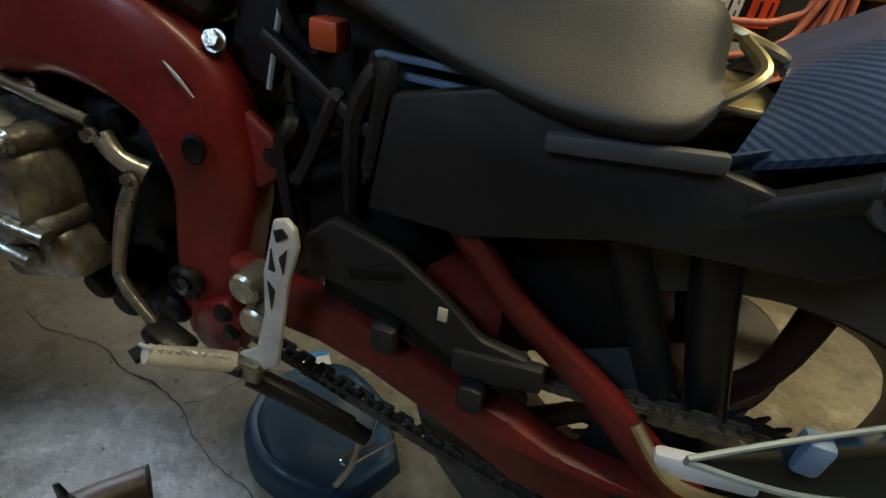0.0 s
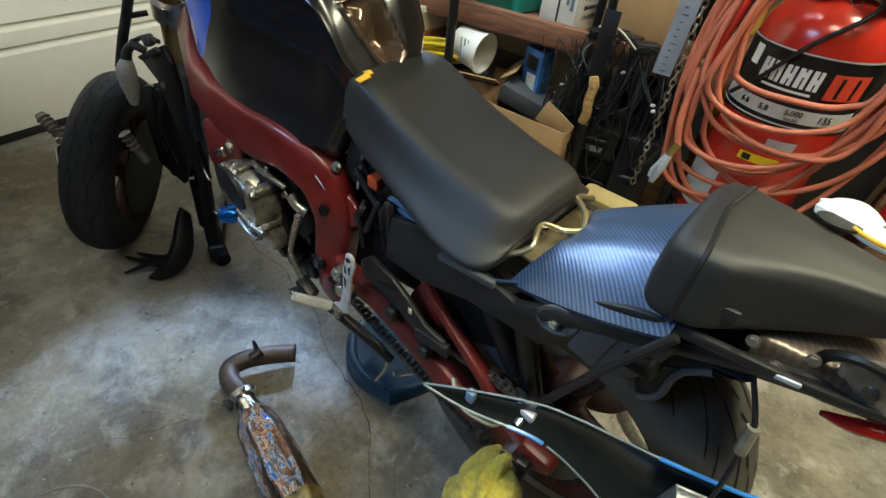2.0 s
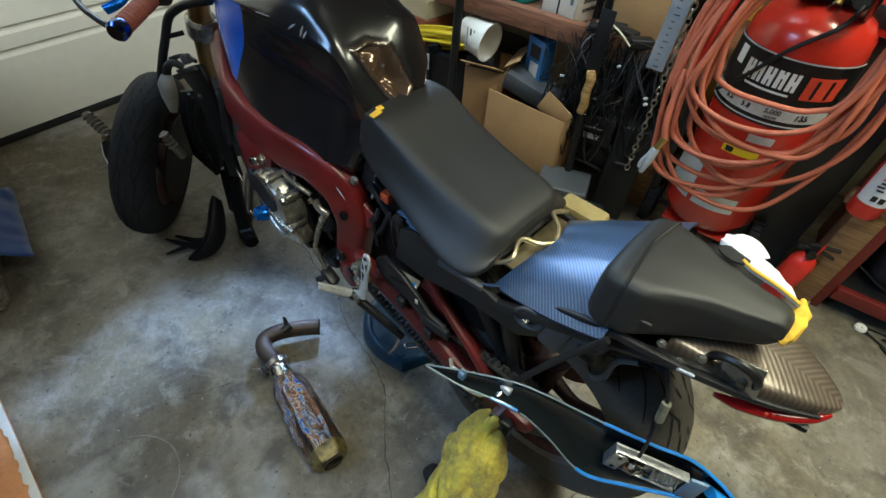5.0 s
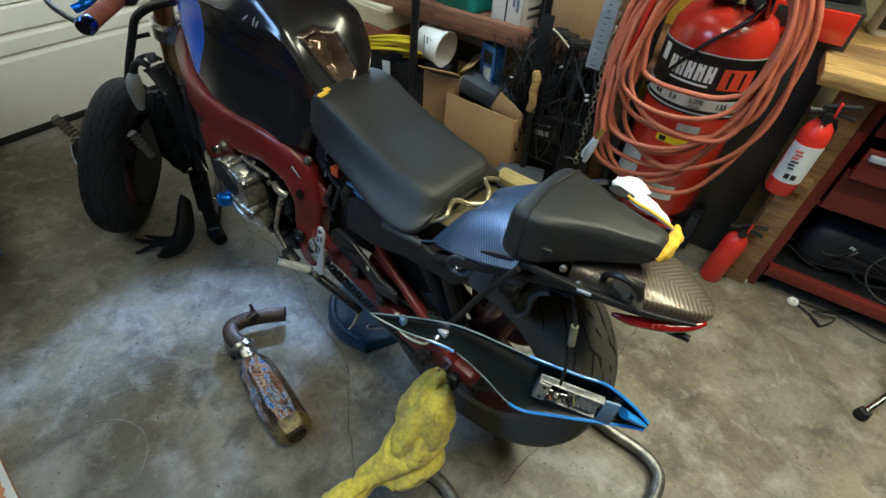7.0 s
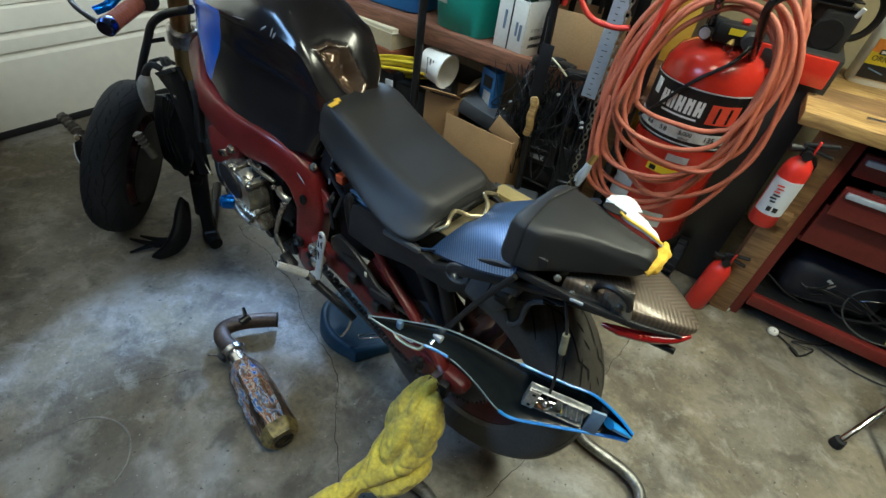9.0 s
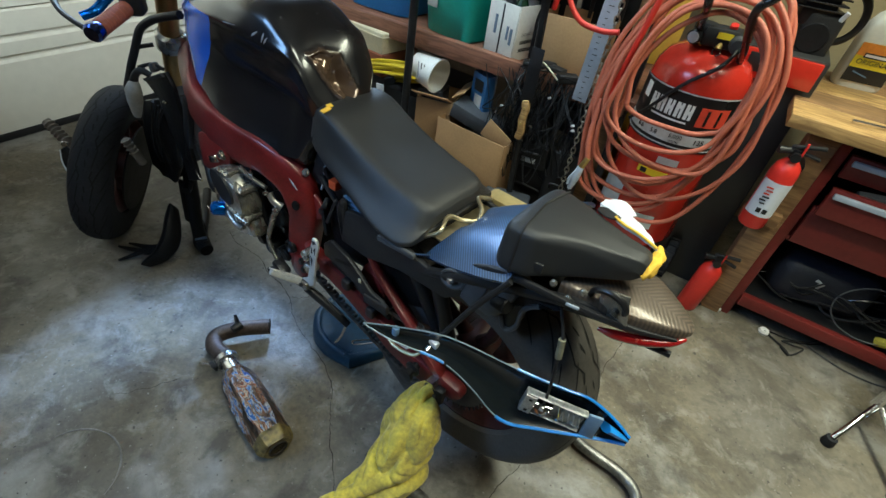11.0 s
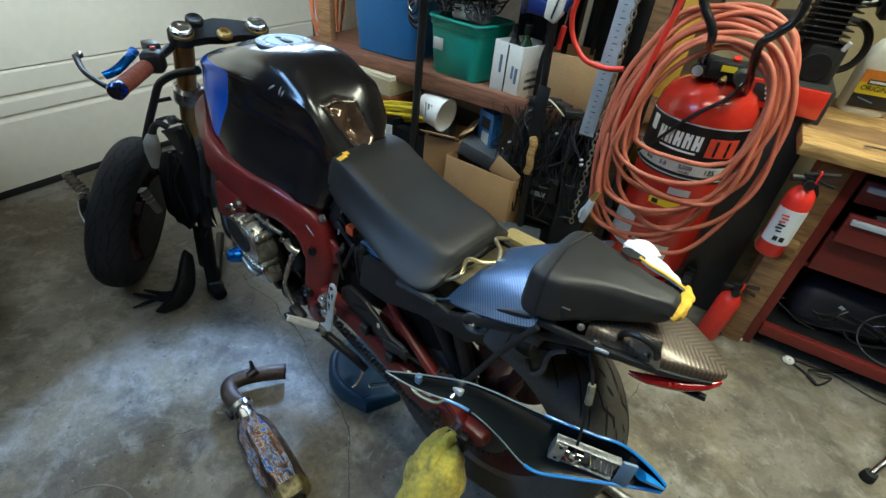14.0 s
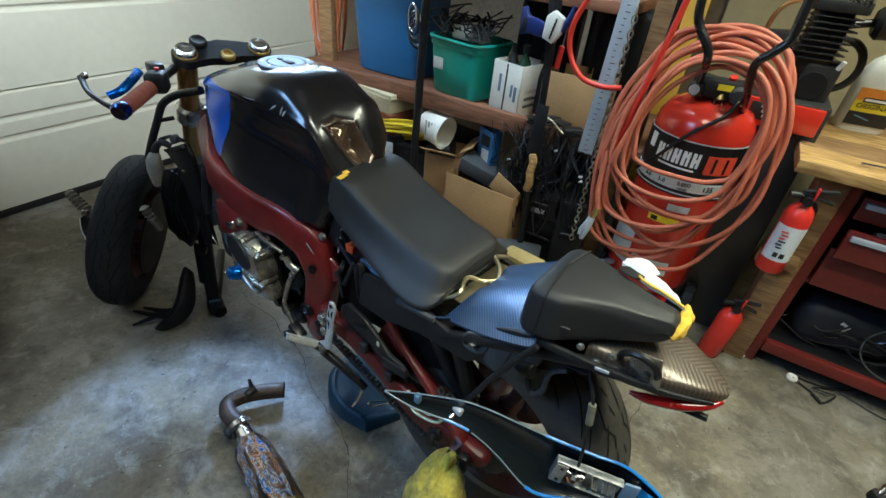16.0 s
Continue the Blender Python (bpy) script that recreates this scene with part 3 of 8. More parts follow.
# tank
tank_rows = [(0.888, 0.930, 0.045, 0.912, 0.050, 0.055, 0.800), (0.868, 0.952, 0.076, 0.930, 0.080, 0.080, 0.775), (0.81, 0.974, 0.098, 0.944, 0.100, 0.105, 0.755), (0.74, 0.993, 0.109, 0.954, 0.102, 0.120, 0.738), (0.66, 1.014, 0.112, 0.960, 0.096, 0.134, 0.712), (0.57, 1.026, 0.108, 0.958, 0.082, 0.132, 0.698), (0.51, 1.020, 0.100, 0.951, 0.074, 0.124, 0.690), (0.465, 0.990, 0.092, 0.945, 0.071, 0.112, 0.690), (0.432, 0.962, 0.086, 0.938, 0.072, 0.104, 0.695), (0.407, 0.930, 0.081, 0.912, 0.071, 0.098, 0.705), (0.382, 0.885, 0.074, 0.872, 0.066, 0.086, 0.755), (0.362, 0.850, 0.058, 0.842, 0.054, 0.066, 0.775)]


def tank_ring(u, zt, vr, wr, vk, vb, wb):
    """One section across the tank: flat deck, creased shoulder, hollow knee recess, full lower flank."""
    drop = zt - wr
    half = [(0.45 * vr, zt - 0.03 * drop), (0.80 * vr, zt - 0.30 * drop), (0.955 * vr, wr + 0.26 * drop), (vr, wr), (0.975 * vr, wr - 0.016), (0.5 * (vr + vk), wr - 0.045), (vk, wr - 0.40 * (wr - wb)), (0.5 * (vk + vb), wb + 0.30 * (wr - wb)), (vb, wb + 0.13 * (wr - wb)), (0.97 * vb, wb + 0.03), (0.75 * vb, wb)]
    far = [(-a * (1 + 0.025 / vr * min(1, (b - wb) / 0.12)), b + 0.020 * max(0, 1 - abs(b - wr) / 0.06)) for a, b in reversed(half)]
    loop = [(0, zt)] + half + [(0, wb)] + far
    return [Vector((u, q.x, q.y)) for q in spline([Vector((a, b, 0)) for a, b in loop], 7, True)]


def row_mix(rows, n):
    rows = np.array(rows, float)
    out = []
    for t in np.linspace(0, len(rows) - 1, n):
        i = min(int(t), len(rows) - 2)
        k = t - i
        p0, p1, p2, p3 = rows[max(0, i - 1)], rows[i], rows[i + 1], rows[min(len(rows) - 1, i + 2)]
        out.append(0.5 * (2 * p1 + (p2 - p0) * k + (2 * p0 - 5 * p1 + 4 * p2 - p3) * k * k + (3 * p1 - p0 - 3 * p2 + p3) * k ** 3))
    return out


bm = bmesh.new()
skin(bm, [tank_ring(*r) for r in row_mix(tank_rows, 170)])
for v in bm.verts:
    # the dent pressed into the rear face, with a raised lip and a fold across it
    v.co.y += 0.022
    u, s, w = v.co
    d = min(p * s + q * w + r for p, q, r in dent_edges())
    if d > -0.012 and u < 0.50:
        t = min(1, max(0, (d + 0.002) / 0.020))
        fold = 0.5 + 0.5 * math.cos(70 * s + 46 * (w - 0.905))
        v.co.x += 0.020 * t * t * (3 - 2 * t) * (0.35 + fold) - 0.0050 * math.exp(-((d + 0.001) / 0.0045) ** 2)
    v.co += Vector((0, 1, 0)) * (0.0012 * noise.noise(Vector((u * 16, s * 16, w * 16))))
tank = part("fuel_tank", bm, TANKPAINT, bike, "scuffed black tank with a copper-toned dent and blue flank")
SCUFF = mat("scraped_edge", (0.34, 0.36, 0.40), 0.4, 0.3, 0.3, 40, 0.3, 200)


def on_tank(u, s, w):
    p = Vector((u, s, w))
    return min((v.co for v in tank.data.vertices), key=lambda q: (q - p).length_squared).copy()


for ends in (((0.532, 0.13, 0.960), (0.515, 0.128, 0.974)), ((0.503, 0.13, 0.955), (0.497, 0.125, 0.974)), ((0.494, 0.13, 0.953), (0.489, 0.125, 0.970)), ((0.62, 0.14, 0.965), (0.58, 0.14, 0.972))):
    p0, p1 = on_tank(*ends[0]), on_tank(*ends[1])
    part("scrape", tube([p0, p0.lerp(p1, 0.5), p1], [0.0006, 0.0026 if ends[0][0] < 0.55 else 0.0012, 0.0006], 6, 3), SCUFF, tank)
capbm = lathe([(0.062, -0.006), (0.062, 0.0015), (0.058, 0.003), (0.044, 0.003), (0.043, 0.001), (0.041, 0.001), (0.040, 0.0035), (0.0, 0.0035)], (0.615, 0.018, 1.0225), (-0.02, 0, 1), 40)
cap = part("filler_cap", capbm, mat("brushed_cap", (0.16, 0.19, 0.22), 0.5, 0.7, 0.25, 30), tank, "brushed metal filler cap")
part("lock_flap", box((0.03, 0.016, 0.004), (0.607, 0.018, 1.0265), 0.002), BLACK, tank)
part("key_slot", box((0.012, 0.010, 0.004), (0.638, 0.018, 1.0265), 0.001), BLACK, tank)
for k in range(7):
    a = 2 * math.pi * k / 7
    part("bolt", rod((0.615 + 0.051 * math.cos(a), 0.018 + 0.051 * math.sin(a), 1.0235), (0.615 + 0.051 * math.cos(a), 0.018 + 0.051 * math.sin(a), 1.0265), 0.0025, 8), CHROME, tank)

# rider seat
seat_rows = [(0.415, 0.06, 0.835, 0.79), (0.39, 0.098, 0.855, 0.775), (0.34, 0.114, 0.853, 0.755), (0.28, 0.122, 0.828, 0.735), (0.21, 0.134, 0.803, 0.715), (0.14, 0.146, 0.786, 0.70), (0.085, 0.15, 0.775, 0.697), (0.055, 0.14, 0.765, 0.70), (0.042, 0.12, 0.752, 0.71)]


def pad_ring(u, half, zt, zb, flat, mid=0.0):
    """One section across a seat: flat top as wide as flat times half, a soft crease, flanks sloping out."""
    ht = half * flat
    side = [(0.55 * ht, zt - 0.0005), (0.86 * ht, zt - 0.002), (ht, zt - 0.007), (ht + 0.10 * (half - ht) + 0.004, zt - 0.016), (0.5 * (ht + half) + 0.003, zb + 0.45 * (zt - zb)), (half, zb + 0.014), (half * 0.985, zb + 0.003), (half * 0.85, zb)]
    loop = [(0, zt + 0.001)] + side + [(0, zb)] + [(-a, b) for a, b in reversed(side)]
    return [Vector((u, mid + q.x, q.y)) for q in spline([Vector((a, b, 0)) for a, b in loop], 4, True)]


bm = bmesh.new()
skin(bm, [pad_ring(r[0], r[1], r[2] + 0.004, r[3], max(0.60, 0.86 - 0.9 * (0.415 - r[0]))) for r in row_mix(seat_rows, 54)])
rseat = part("rider_seat", bm, SEAT, bike, "dark grey grained vinyl rider seat")
part("piping", tube([(0.05, -0.13, 0.712), (0.042, -0.08, 0.725), (0.038, 0, 0.73), (0.042, 0.08, 0.725), (0.05, 0.13, 0.712)], 0.004, 6), BLACK, rseat)
# torn yellow tag at the seat's front corner
bm = bmesh.new()
box((0.013, 0.022, 0.003), (0.352, 0.085, 0.857), 0.001, Matrix.Rotation(radians(-12), 3, "X"), bm=bm)
box((0.010, 0.014, 0.003), (0.358, 0.070, 0.860), 0.001, Matrix.Rotation(radians(-14), 3, "Y"), bm=bm)
part("foam_tag", bm, FOAM, rseat, "torn yellow foam tag")

# seat latch of bent plated wire behind the rider seat
for s in (-1, 1):
    part("latch_wire", tube([(0.045, 0.10 * s, 0.715), (0.02, 0.085 * s, 0.735), (0.03, 0.05 * s, 0.748), (0.005, 0.03 * s, 0.742), (-0.01, 0.0, 0.735)], 0.0045, 8), LATCH, bike)
part("latch_plate", box((0.05, 0.17, 0.006), (0.012, 0, 0.712), 0.003), LATCH, bike, "plated seat latch plate")
part("pad", box((0.10, 0.05, 0.03), (0.02, -0.165, 0.685), 0.01), mat("tan_foam", (0.26, 0.20, 0.08), 0.9), bike)

# carbon-look cover between the seats
bm = bmesh.new()
NU, NV = 14, 16
top, bot = [], []
for i in range(NU + 1):
    a = i / NU
    u = 0.025 - 0.20 * a
    half = 0.128 + 0.035 * math.sin(a * 1.4) - 0.02 * (1 - a) * 0.5
    edge = 0.69 + 0.10 * a ** 1.1
    rowt, rowb = [], []
    for j in range(NV + 1):
        b = -1 + 2 * j / NV
        w = edge + 0.052 * (1 - abs(b) ** 2.4) - 0.006 * (1 - a) * (abs(b) < 0.35)
        dip = 0.03 * (1 - a) ** 4 * (1 - b * b)
        rowt.append(bm.verts.new((u - dip, b * half, w)))
        rowb.append(bm.verts.new((u - dip, b * half * 0.985, w - 0.006)))
    top.append(rowt)
    bot.append(rowb)
for i in range(NU):
    for j in range(NV):
        bm.faces.new((top[i][j], top[i][j + 1], top[i + 1][j + 1], top[i + 1][j]))
        bm.faces.new((bot[i][j], bot[i + 1][j], bot[i + 1][j + 1], bot[i][j + 1]))
for i in range(NU):
    for j in (0, NV):
        bm.faces.new((top[i][j], top[i + 1][j], bot[i + 1][j], bot[i][j]))
for j in range(NV):
    for i in (0, NU):
        bm.faces.new((top[i][j], top[i][j + 1], bot[i][j + 1], bot[i][j]))
cover = part("tail_cover", bm, CARBON, bike, "carbon weave cover between the seats with painted blue sheen")
part("tab", tube([(0.012, 0.115, 0.695), (0.035, 0.128, 0.690), (0.05, 0.125, 0.684)], [0.012, 0.010, 0.005], 8, 4, flat=0.3), CARBON, cover)

# passenger seat, torn at its rear corner
p_rows = [(-0.130, 0.060, 0.858, 0.812), (-0.137, 0.080, 0.875, 0.803), (-0.154, 0.090, 0.884, 0.80), (-0.19, 0.085, 0.885, 0.806), (-0.225, 0.066, 0.884, 0.812), (-0.255, 0.050, 0.882, 0.819), (-0.29, 0.037, 0.878, 0.828), (-0.322, 0.027, 0.874, 0.836), (-0.335, 0.020, 0.866, 0.846)]


def seat_mid(u):
    return float(np.interp(-u, (0.12, 0.146, 0.19, 0.225, 0.255, 0.29, 0.322, 0.335), (0.062, 0.062, 0.065, 0.058, 0.053, 0.048, 0.040, 0.038)))


bm = bmesh.new()
skin(bm, [pad_ring(r[0], r[1], r[2], r[3], 0.84, seat_mid(r[0])) for r in row_mix(p_rows, 54)])
pseat = part("passenger_seat", bm, SEAT, bike, "dark grey vinyl passenger seat with a torn rear corner")
seam = [Vector((q.x - 0.010 * abs(q.y - 0.062) / 0.09, 0.062 + (q.y - 0.062) * 1.006, 0.845 + (q.z - 0.845) * 1.02)) for q in pad_ring(-0.158, 0.0900, 0.884, 0.801, 0.84, 0.062)]
part("seam", tube(seam, 0.0028, 6, 1, True), BLACK, pseat, "raised stitched seam")
part("strap_slot", box((0.055, 0.006, 0.020), (-0.188, 0.1405, 0.828), 0.003, rotz(9)), BLACK, pseat)
# the rear corner's vinyl is torn open: yellow foam along the tear, white backing cloth outside it
edge = spline([(-0.222, -0.010, 0.888), (-0.246, 0.000, 0.889), (-0.268, 0.010, 0.887), (-0.300, 0.012, 0.884), (-0.331, 0.014, 0.877)], 5)
rows = []
for i, q in enumerate(edge):
    t = i / (len(edge) - 1)
    wd = 0.026 * math.sin(math.pi * min(0.97, 0.12 + t * 0.9)) ** 0.6 + 0.004 * noise.noise(q * 90)
    rows.append([q + Vector((0.003 * noise.noise(q * 70 + Vector((0, k, 0))), -wd * k / 5, 0.004 * math.sin(k * 1.1 + 9 * t) * (0.4 + 0.6 * noise.noise(q * 40 + Vector((k, 0, 0)))) + 0.011 * math.sin(math.pi * 0.62 * k / 5) * math.sin(math.pi * min(1, 0.25 + 0.75 * t)) - 0.004)) for k in range(6)])
part("torn_cover", sheet(rows, 0.003), TAPE, pseat, "white torn backing cloth")
part("foam_edge", tube([q + Vector((0, 0.002, 0)) for q in edge[7:]], 0.0024, 8, 1), FOAM, pseat, "exposed yellow foam")
bm = tube([(-0.331, -0.004, 0.868), (-0.339, 0.010, 0.864), (-0.341, 0.030, 0.858), (-0.339, 0.048, 0.850), (-0.334, 0.058, 0.846)], [0.005, 0.009, 0.010, 0.009, 0.005], 16, 8, flat=0.8)
bm.normal_update()
for v in bm.verts:
    v.co += v.normal * (0.006 * noise.noise(v.co * 80))
part("foam_lump", bm, FOAM, pseat, "crumbling yellow foam at the seat's end")
flap = []
for i in range(7):
    t = i / 6
    q = Vector((-0.220, -0.012, 0.888)).lerp(Vector((-0.262, 0.002, 0.888)), t)
    hgt = 0.012 * math.sin(math.pi * (0.15 + 0.8 * t))
    flap.append([q + Vector((-0.004 * k, -0.006 * k, hgt * math.sin(k * 0.5))) for k in range(5)])
part("flap", sheet(flap, 0.002), TAPE, pseat, "curled white flap of torn seat cover")
# Black disc stands in for the shaded hollow under the flap.
bm = rod((-0.243, 0.004, 0.886), (-0.243, 0.004, 0.8885), 0.013, 20)
for v in bm.verts:
    v.co.x = -0.243 + (v.co.x + 0.243) * 1.5
part("tear_hollow", bm, BLACK, pseat)

# subframe, side panels and tail
for s in (-1, 1):
    part("subframe_rail", tube([(0.36, 0.10 * s, 0.70), (0.22, 0.118 * s, 0.640), (0.05, 0.125 * s, 0.650), (-0.12, 0.02 + 0.118 * s, 0.738), (-0.27, 0.03 + 0.078 * s, 0.778), (-0.40, 0.03 + 0.026 * s, 0.778)], [0.010, 0.010, 0.012, 0.015, 0.014, 0.010], 12, 6, flat=0.75), BLACK, bike)
    part("rail_strip", box((0.022, 0.004, 0.006), (-0.275, 0.03 + 0.098 * s, 0.789), 0.002, Matrix.Rotation(radians(12 * s), 3, "Z")), PALEGREY, bike, "worn bare metal rail edge")
    panel = [(0.25, 0.60), (0.235, 0.69), (0.16, 0.71), (0.06, 0.695), (-0.02, 0.68), (-0.12, 0.74), (-0.14, 0.72), (-0.05, 0.64), (0.07, 0.63), (0.17, 0.60)]
    part("side_panel", plate(panel, "v", 0.125 * s, 0.014 * s, 0.004), BLACK, bike, "black plastic side panel")
    part("rear_strut", rod((0.075, 0.10 * s, 0.64), (-0.01, 0.085 * s, 0.48), 0.016), BLACK, bike)
    part("rear_strut", rod((0.01, 0.095 * s, 0.65), (-0.065, 0.09 * s, 0.43), 0.017), BLACKMETAL, bike)
part("side_panel_lip", box((0.10, 0.01, 0.012), (0.08, 0.142, 0.69), 0.003, Matrix.Rotation(radians(6), 3, "Y")), GREYPLAST, bike)
bm = bmesh.new()
skin(bm, [[q + Vector((0, 0.03, 0)) for q in superring(u, h, t, b, 36, 5)] for u, h, t, b in ((-0.24, 0.078, 0.806, 0.758), (-0.31, 0.074, 0.808, 0.757), (-0.36, 0.060, 0.804, 0.760), (-0.40, 0.038, 0.797, 0.766), (-0.425, 0.018, 0.791, 0.772), (-0.434, 0.006, 0.787, 0.777))])
part("tail_cowl", bm, TAILCARBON, bike, "bronze-tinted carbon tail cowl with chevron ribs")
for s_ in (1, -1):
    lens = part("tail_light", tube([(-0.318, 0.03 + 0.066 * s_, 0.748), (-0.345, 0.03 + 0.060 * s_, 0.750), (-0.385, 0.03 + 0.044 * s_, 0.756), (-0.415, 0.03 + 0.026 * s_, 0.764), (-0.431, 0.03 + 0.008 * s_, 0.770)], [0.003, 0.009, 0.010, 0.008, 0.004], 12, 6, flat=0.9), LIGHTRED, bike, "red tail light lens")
    for k in range(8):
        t = k / 7
        part("lens_rib", rod((-0.375 - 0.045 * t, 0.03 + (0.056 - 0.030 * t) * s_, 0.757 + 0.008 * t), (-0.375 - 0.045 * t, 0.03 + (0.056 - 0.030 * t) * s_, 0.762 + 0.008 * t), 0.0022, 6), REDPRINT, lens)
part("tail_stub", rod((-0.36, 0.06, 0.735), (-0.425, 0.05, 0.738), 0.006, 8), BLACK, bike)
loop = [(-0.315 + 0.028 * math.cos(a), 0.098 + 0.010 * math.sin(a), 0.806 + 0.026 * math.sin(a)) for a in np.linspace(0, 2 * math.pi, 13)[:-1]]
part("bracket_loop", tube(loop, 0.0055, 8, 4, True), BLACKMETAL, bike)
part("tail_rail", tube([(-0.10, 0.130, 0.752), (-0.14, 0.138, 0.776), (-0.185, 0.138, 0.787), (-0.275, 0.119, 0.783), (-0.36, 0.089, 0.777), (-0.420, 0.055, 0.773)], [0.010, 0.013, 0.013, 0.012, 0.010, 0.005], 12, 6, flat=0.55), BLACK, bike, "flat black tail rail with a worn edge")
part("seat_bracket", box((0.045, 0.006, 0.055), (-0.325, 0.098, 0.805), 0.003, Matrix.Rotation(radians(14), 3, "Y")), ALU, bike, "worn metal seat bracket")
for q in ((-0.33, 0.103, 0.80), (-0.235, 0.128, 0.81), (-0.262, 0.12, 0.79), (-0.28, 0.118, 0.815)):
    bolt(q, (0, 1, 0.2), 0.0045, 0.004, ALU)

# electrics under the tail
ECU = [(-0.050, 0.722), (-0.075, 0.742), (-0.110, 0.752), (-0.165, 0.772), (-0.192, 0.758), (-0.172, 0.690), (-0.150, 0.664), (-0.085, 0.672)]
ecu = part("control_box", plate(ECU, "v", 0.085, 0.055, 0.010), GREYPLAST, bike, "grey-black plastic control box")
part("strap", box((0.040, 0.062, 0.088), (-0.112, 0.114, 0.714), 0.006, Matrix.Rotation(radians(-12), 3, "Y"), 2), mat("blue_grey_strap", (0.055, 0.062, 0.072), 0.45, 0, 0.25, 12), ecu, "blue-grey strap")
part("plug_block", rod((-0.150, 0.132, 0.712), (-0.182, 0.140, 0.722), 0.015, 16, bevel=0.003), NEARBLACK, ecu)
lp = [(-0.064 + 0.022 * math.cos(a) - 0.008 * math.sin(a), 0.140, 0.704 + 0.020 * math.sin(a)) for a in np.linspace(0, 2 * math.pi, 15)[:-1]]
part("bracket_ring", tube(lp, 0.0065, 8, 3, True, flat=0.7), GREYPLAST, ecu, "dull grey ring bracket")
part("coupling", rod((-0.064, 0.138, 0.704), (-0.062, 0.152, 0.702), 0.006, 8), STEEL, ecu)
LOBE = [(-0.156, 0.738), (-0.219, 0.752), (-0.262, 0.758), (-0.250, 0.748), (-0.227, 0.744), (-0.207, 0.726), (-0.199, 0.705), (-0.199, 0.684), (-0.197, 0.668), (-0.187, 0.651), (-0.174, 0.650), (-0.164, 0.675), (-0.158, 0.700)]
part("fender_lobe", plate(LOBE, "v", 0.090, 0.031, 0.006), BLACK, bike, "black plastic fender lobe")
part("lobe_rim", tube([(a, 0.121, b) for a, b in LOBE[4:12]], 0.0048, 8, 5), GREYPLAST, bike)
bm = bmesh.new()
skin(bm, [superring(u, h, t, b, 20, 2.6) for u, h, t, b in ((-0.10, 0.095, 0.745, 0.705), (-0.19, 0.095, 0.750, 0.712), (-0.25, 0.085, 0.752, 0.718), (-0.33, 0.060, 0.752, 0.724))])
part("inner_fender", bm, BLACK, bike, "black plastic inner rear fender")
part("shock_linkage", box((0.16, 0.14, 0.14), (0.28, 0.02, 0.545), 0.03, Matrix.Rotation(radians(10), 3, "Y"), 3), NEARBLACK, bike, "black shock linkage")
part("inner_guard", box((0.14, 0.02, 0.16), (0.10, 0.085, 0.565), 0.008, Matrix.Rotation(radians(28), 3, "Y")), NEARBLACK, bike)
part("airbox", box((0.14, 0.16, 0.16), (0.30, 0.0, 0.70), 0.03, None, 3), BLACK, bike)
for k in range(9):
    a = random.random
    s = Vector((0.22 + 0.14 * a(), 0.04 + 0.08 * a(), 0.58 + 0.16 * a()))
    part("cable", tube([s, s + Vector((0.05 * a() - 0.02, 0.03 * a(), 0.05 * a() - 0.03)), s + Vector((0.09 * a() - 0.06, 0.02 * a(), -0.07 * a())), s + Vector((0.1 * a() - 0.05, 0.0, -0.12 * a()))], 0.004 + 0.006 * a(), 7), BLACK, bike)
part("connector", box((0.024, 0.022, 0.022), (0.298, 0.110, 0.713), 0.004), ORANGE, bike, "orange electrical connector")
part("relay_cover", box((0.050, 0.012, 0.080), (0.375, 0.085, 0.700), 0.006, Matrix.Rotation(radians(-18), 3, "Y")), BLACK, bike)
part("relay_edge", rod((0.347, 0.095, 0.735), (0.366, 0.095, 0.658), 0.0025, 6), LABELW, bike)
for k in range(3):
    part("fin", box((0.075, 0.008, 0.004), (0.225 - 0.004 * k, 0.122, 0.688 + 0.011 * k), 0.001), BLUEGREY, bike)

# twin-spar frame
spine = [(0.953, 0.81, 0.045, 0.075, 0), (0.91, 0.757, 0.052, 0.105, 0), (0.83, 0.717, 0.055, 0.143, 0), (0.72, 0.700, 0.055, 0.160, 0), (0.61, 0.690, 0.054, 0.158, 0), (0.53, 0.692, 0.046, 0.150, 0.002), (0.468, 0.678, 0.042, 0.140, 0.010), (0.430, 0.648, 0.038, 0.130, 0.016), (0.414, 0.605, 0.033, 0.126, 0.018), (0.411, 0.56, 0.031, 0.122, 0.018), (0.425, 0.49, 0.029, 0.122, 0.018), (0.435, 0.43, 0.028, 0.122, 0.015), (0.443, 0.375, 0.024, 0.122, 0.010)]
sp = spline([Vector((a, b, 0)) for a, b, *_ in spine], 6)
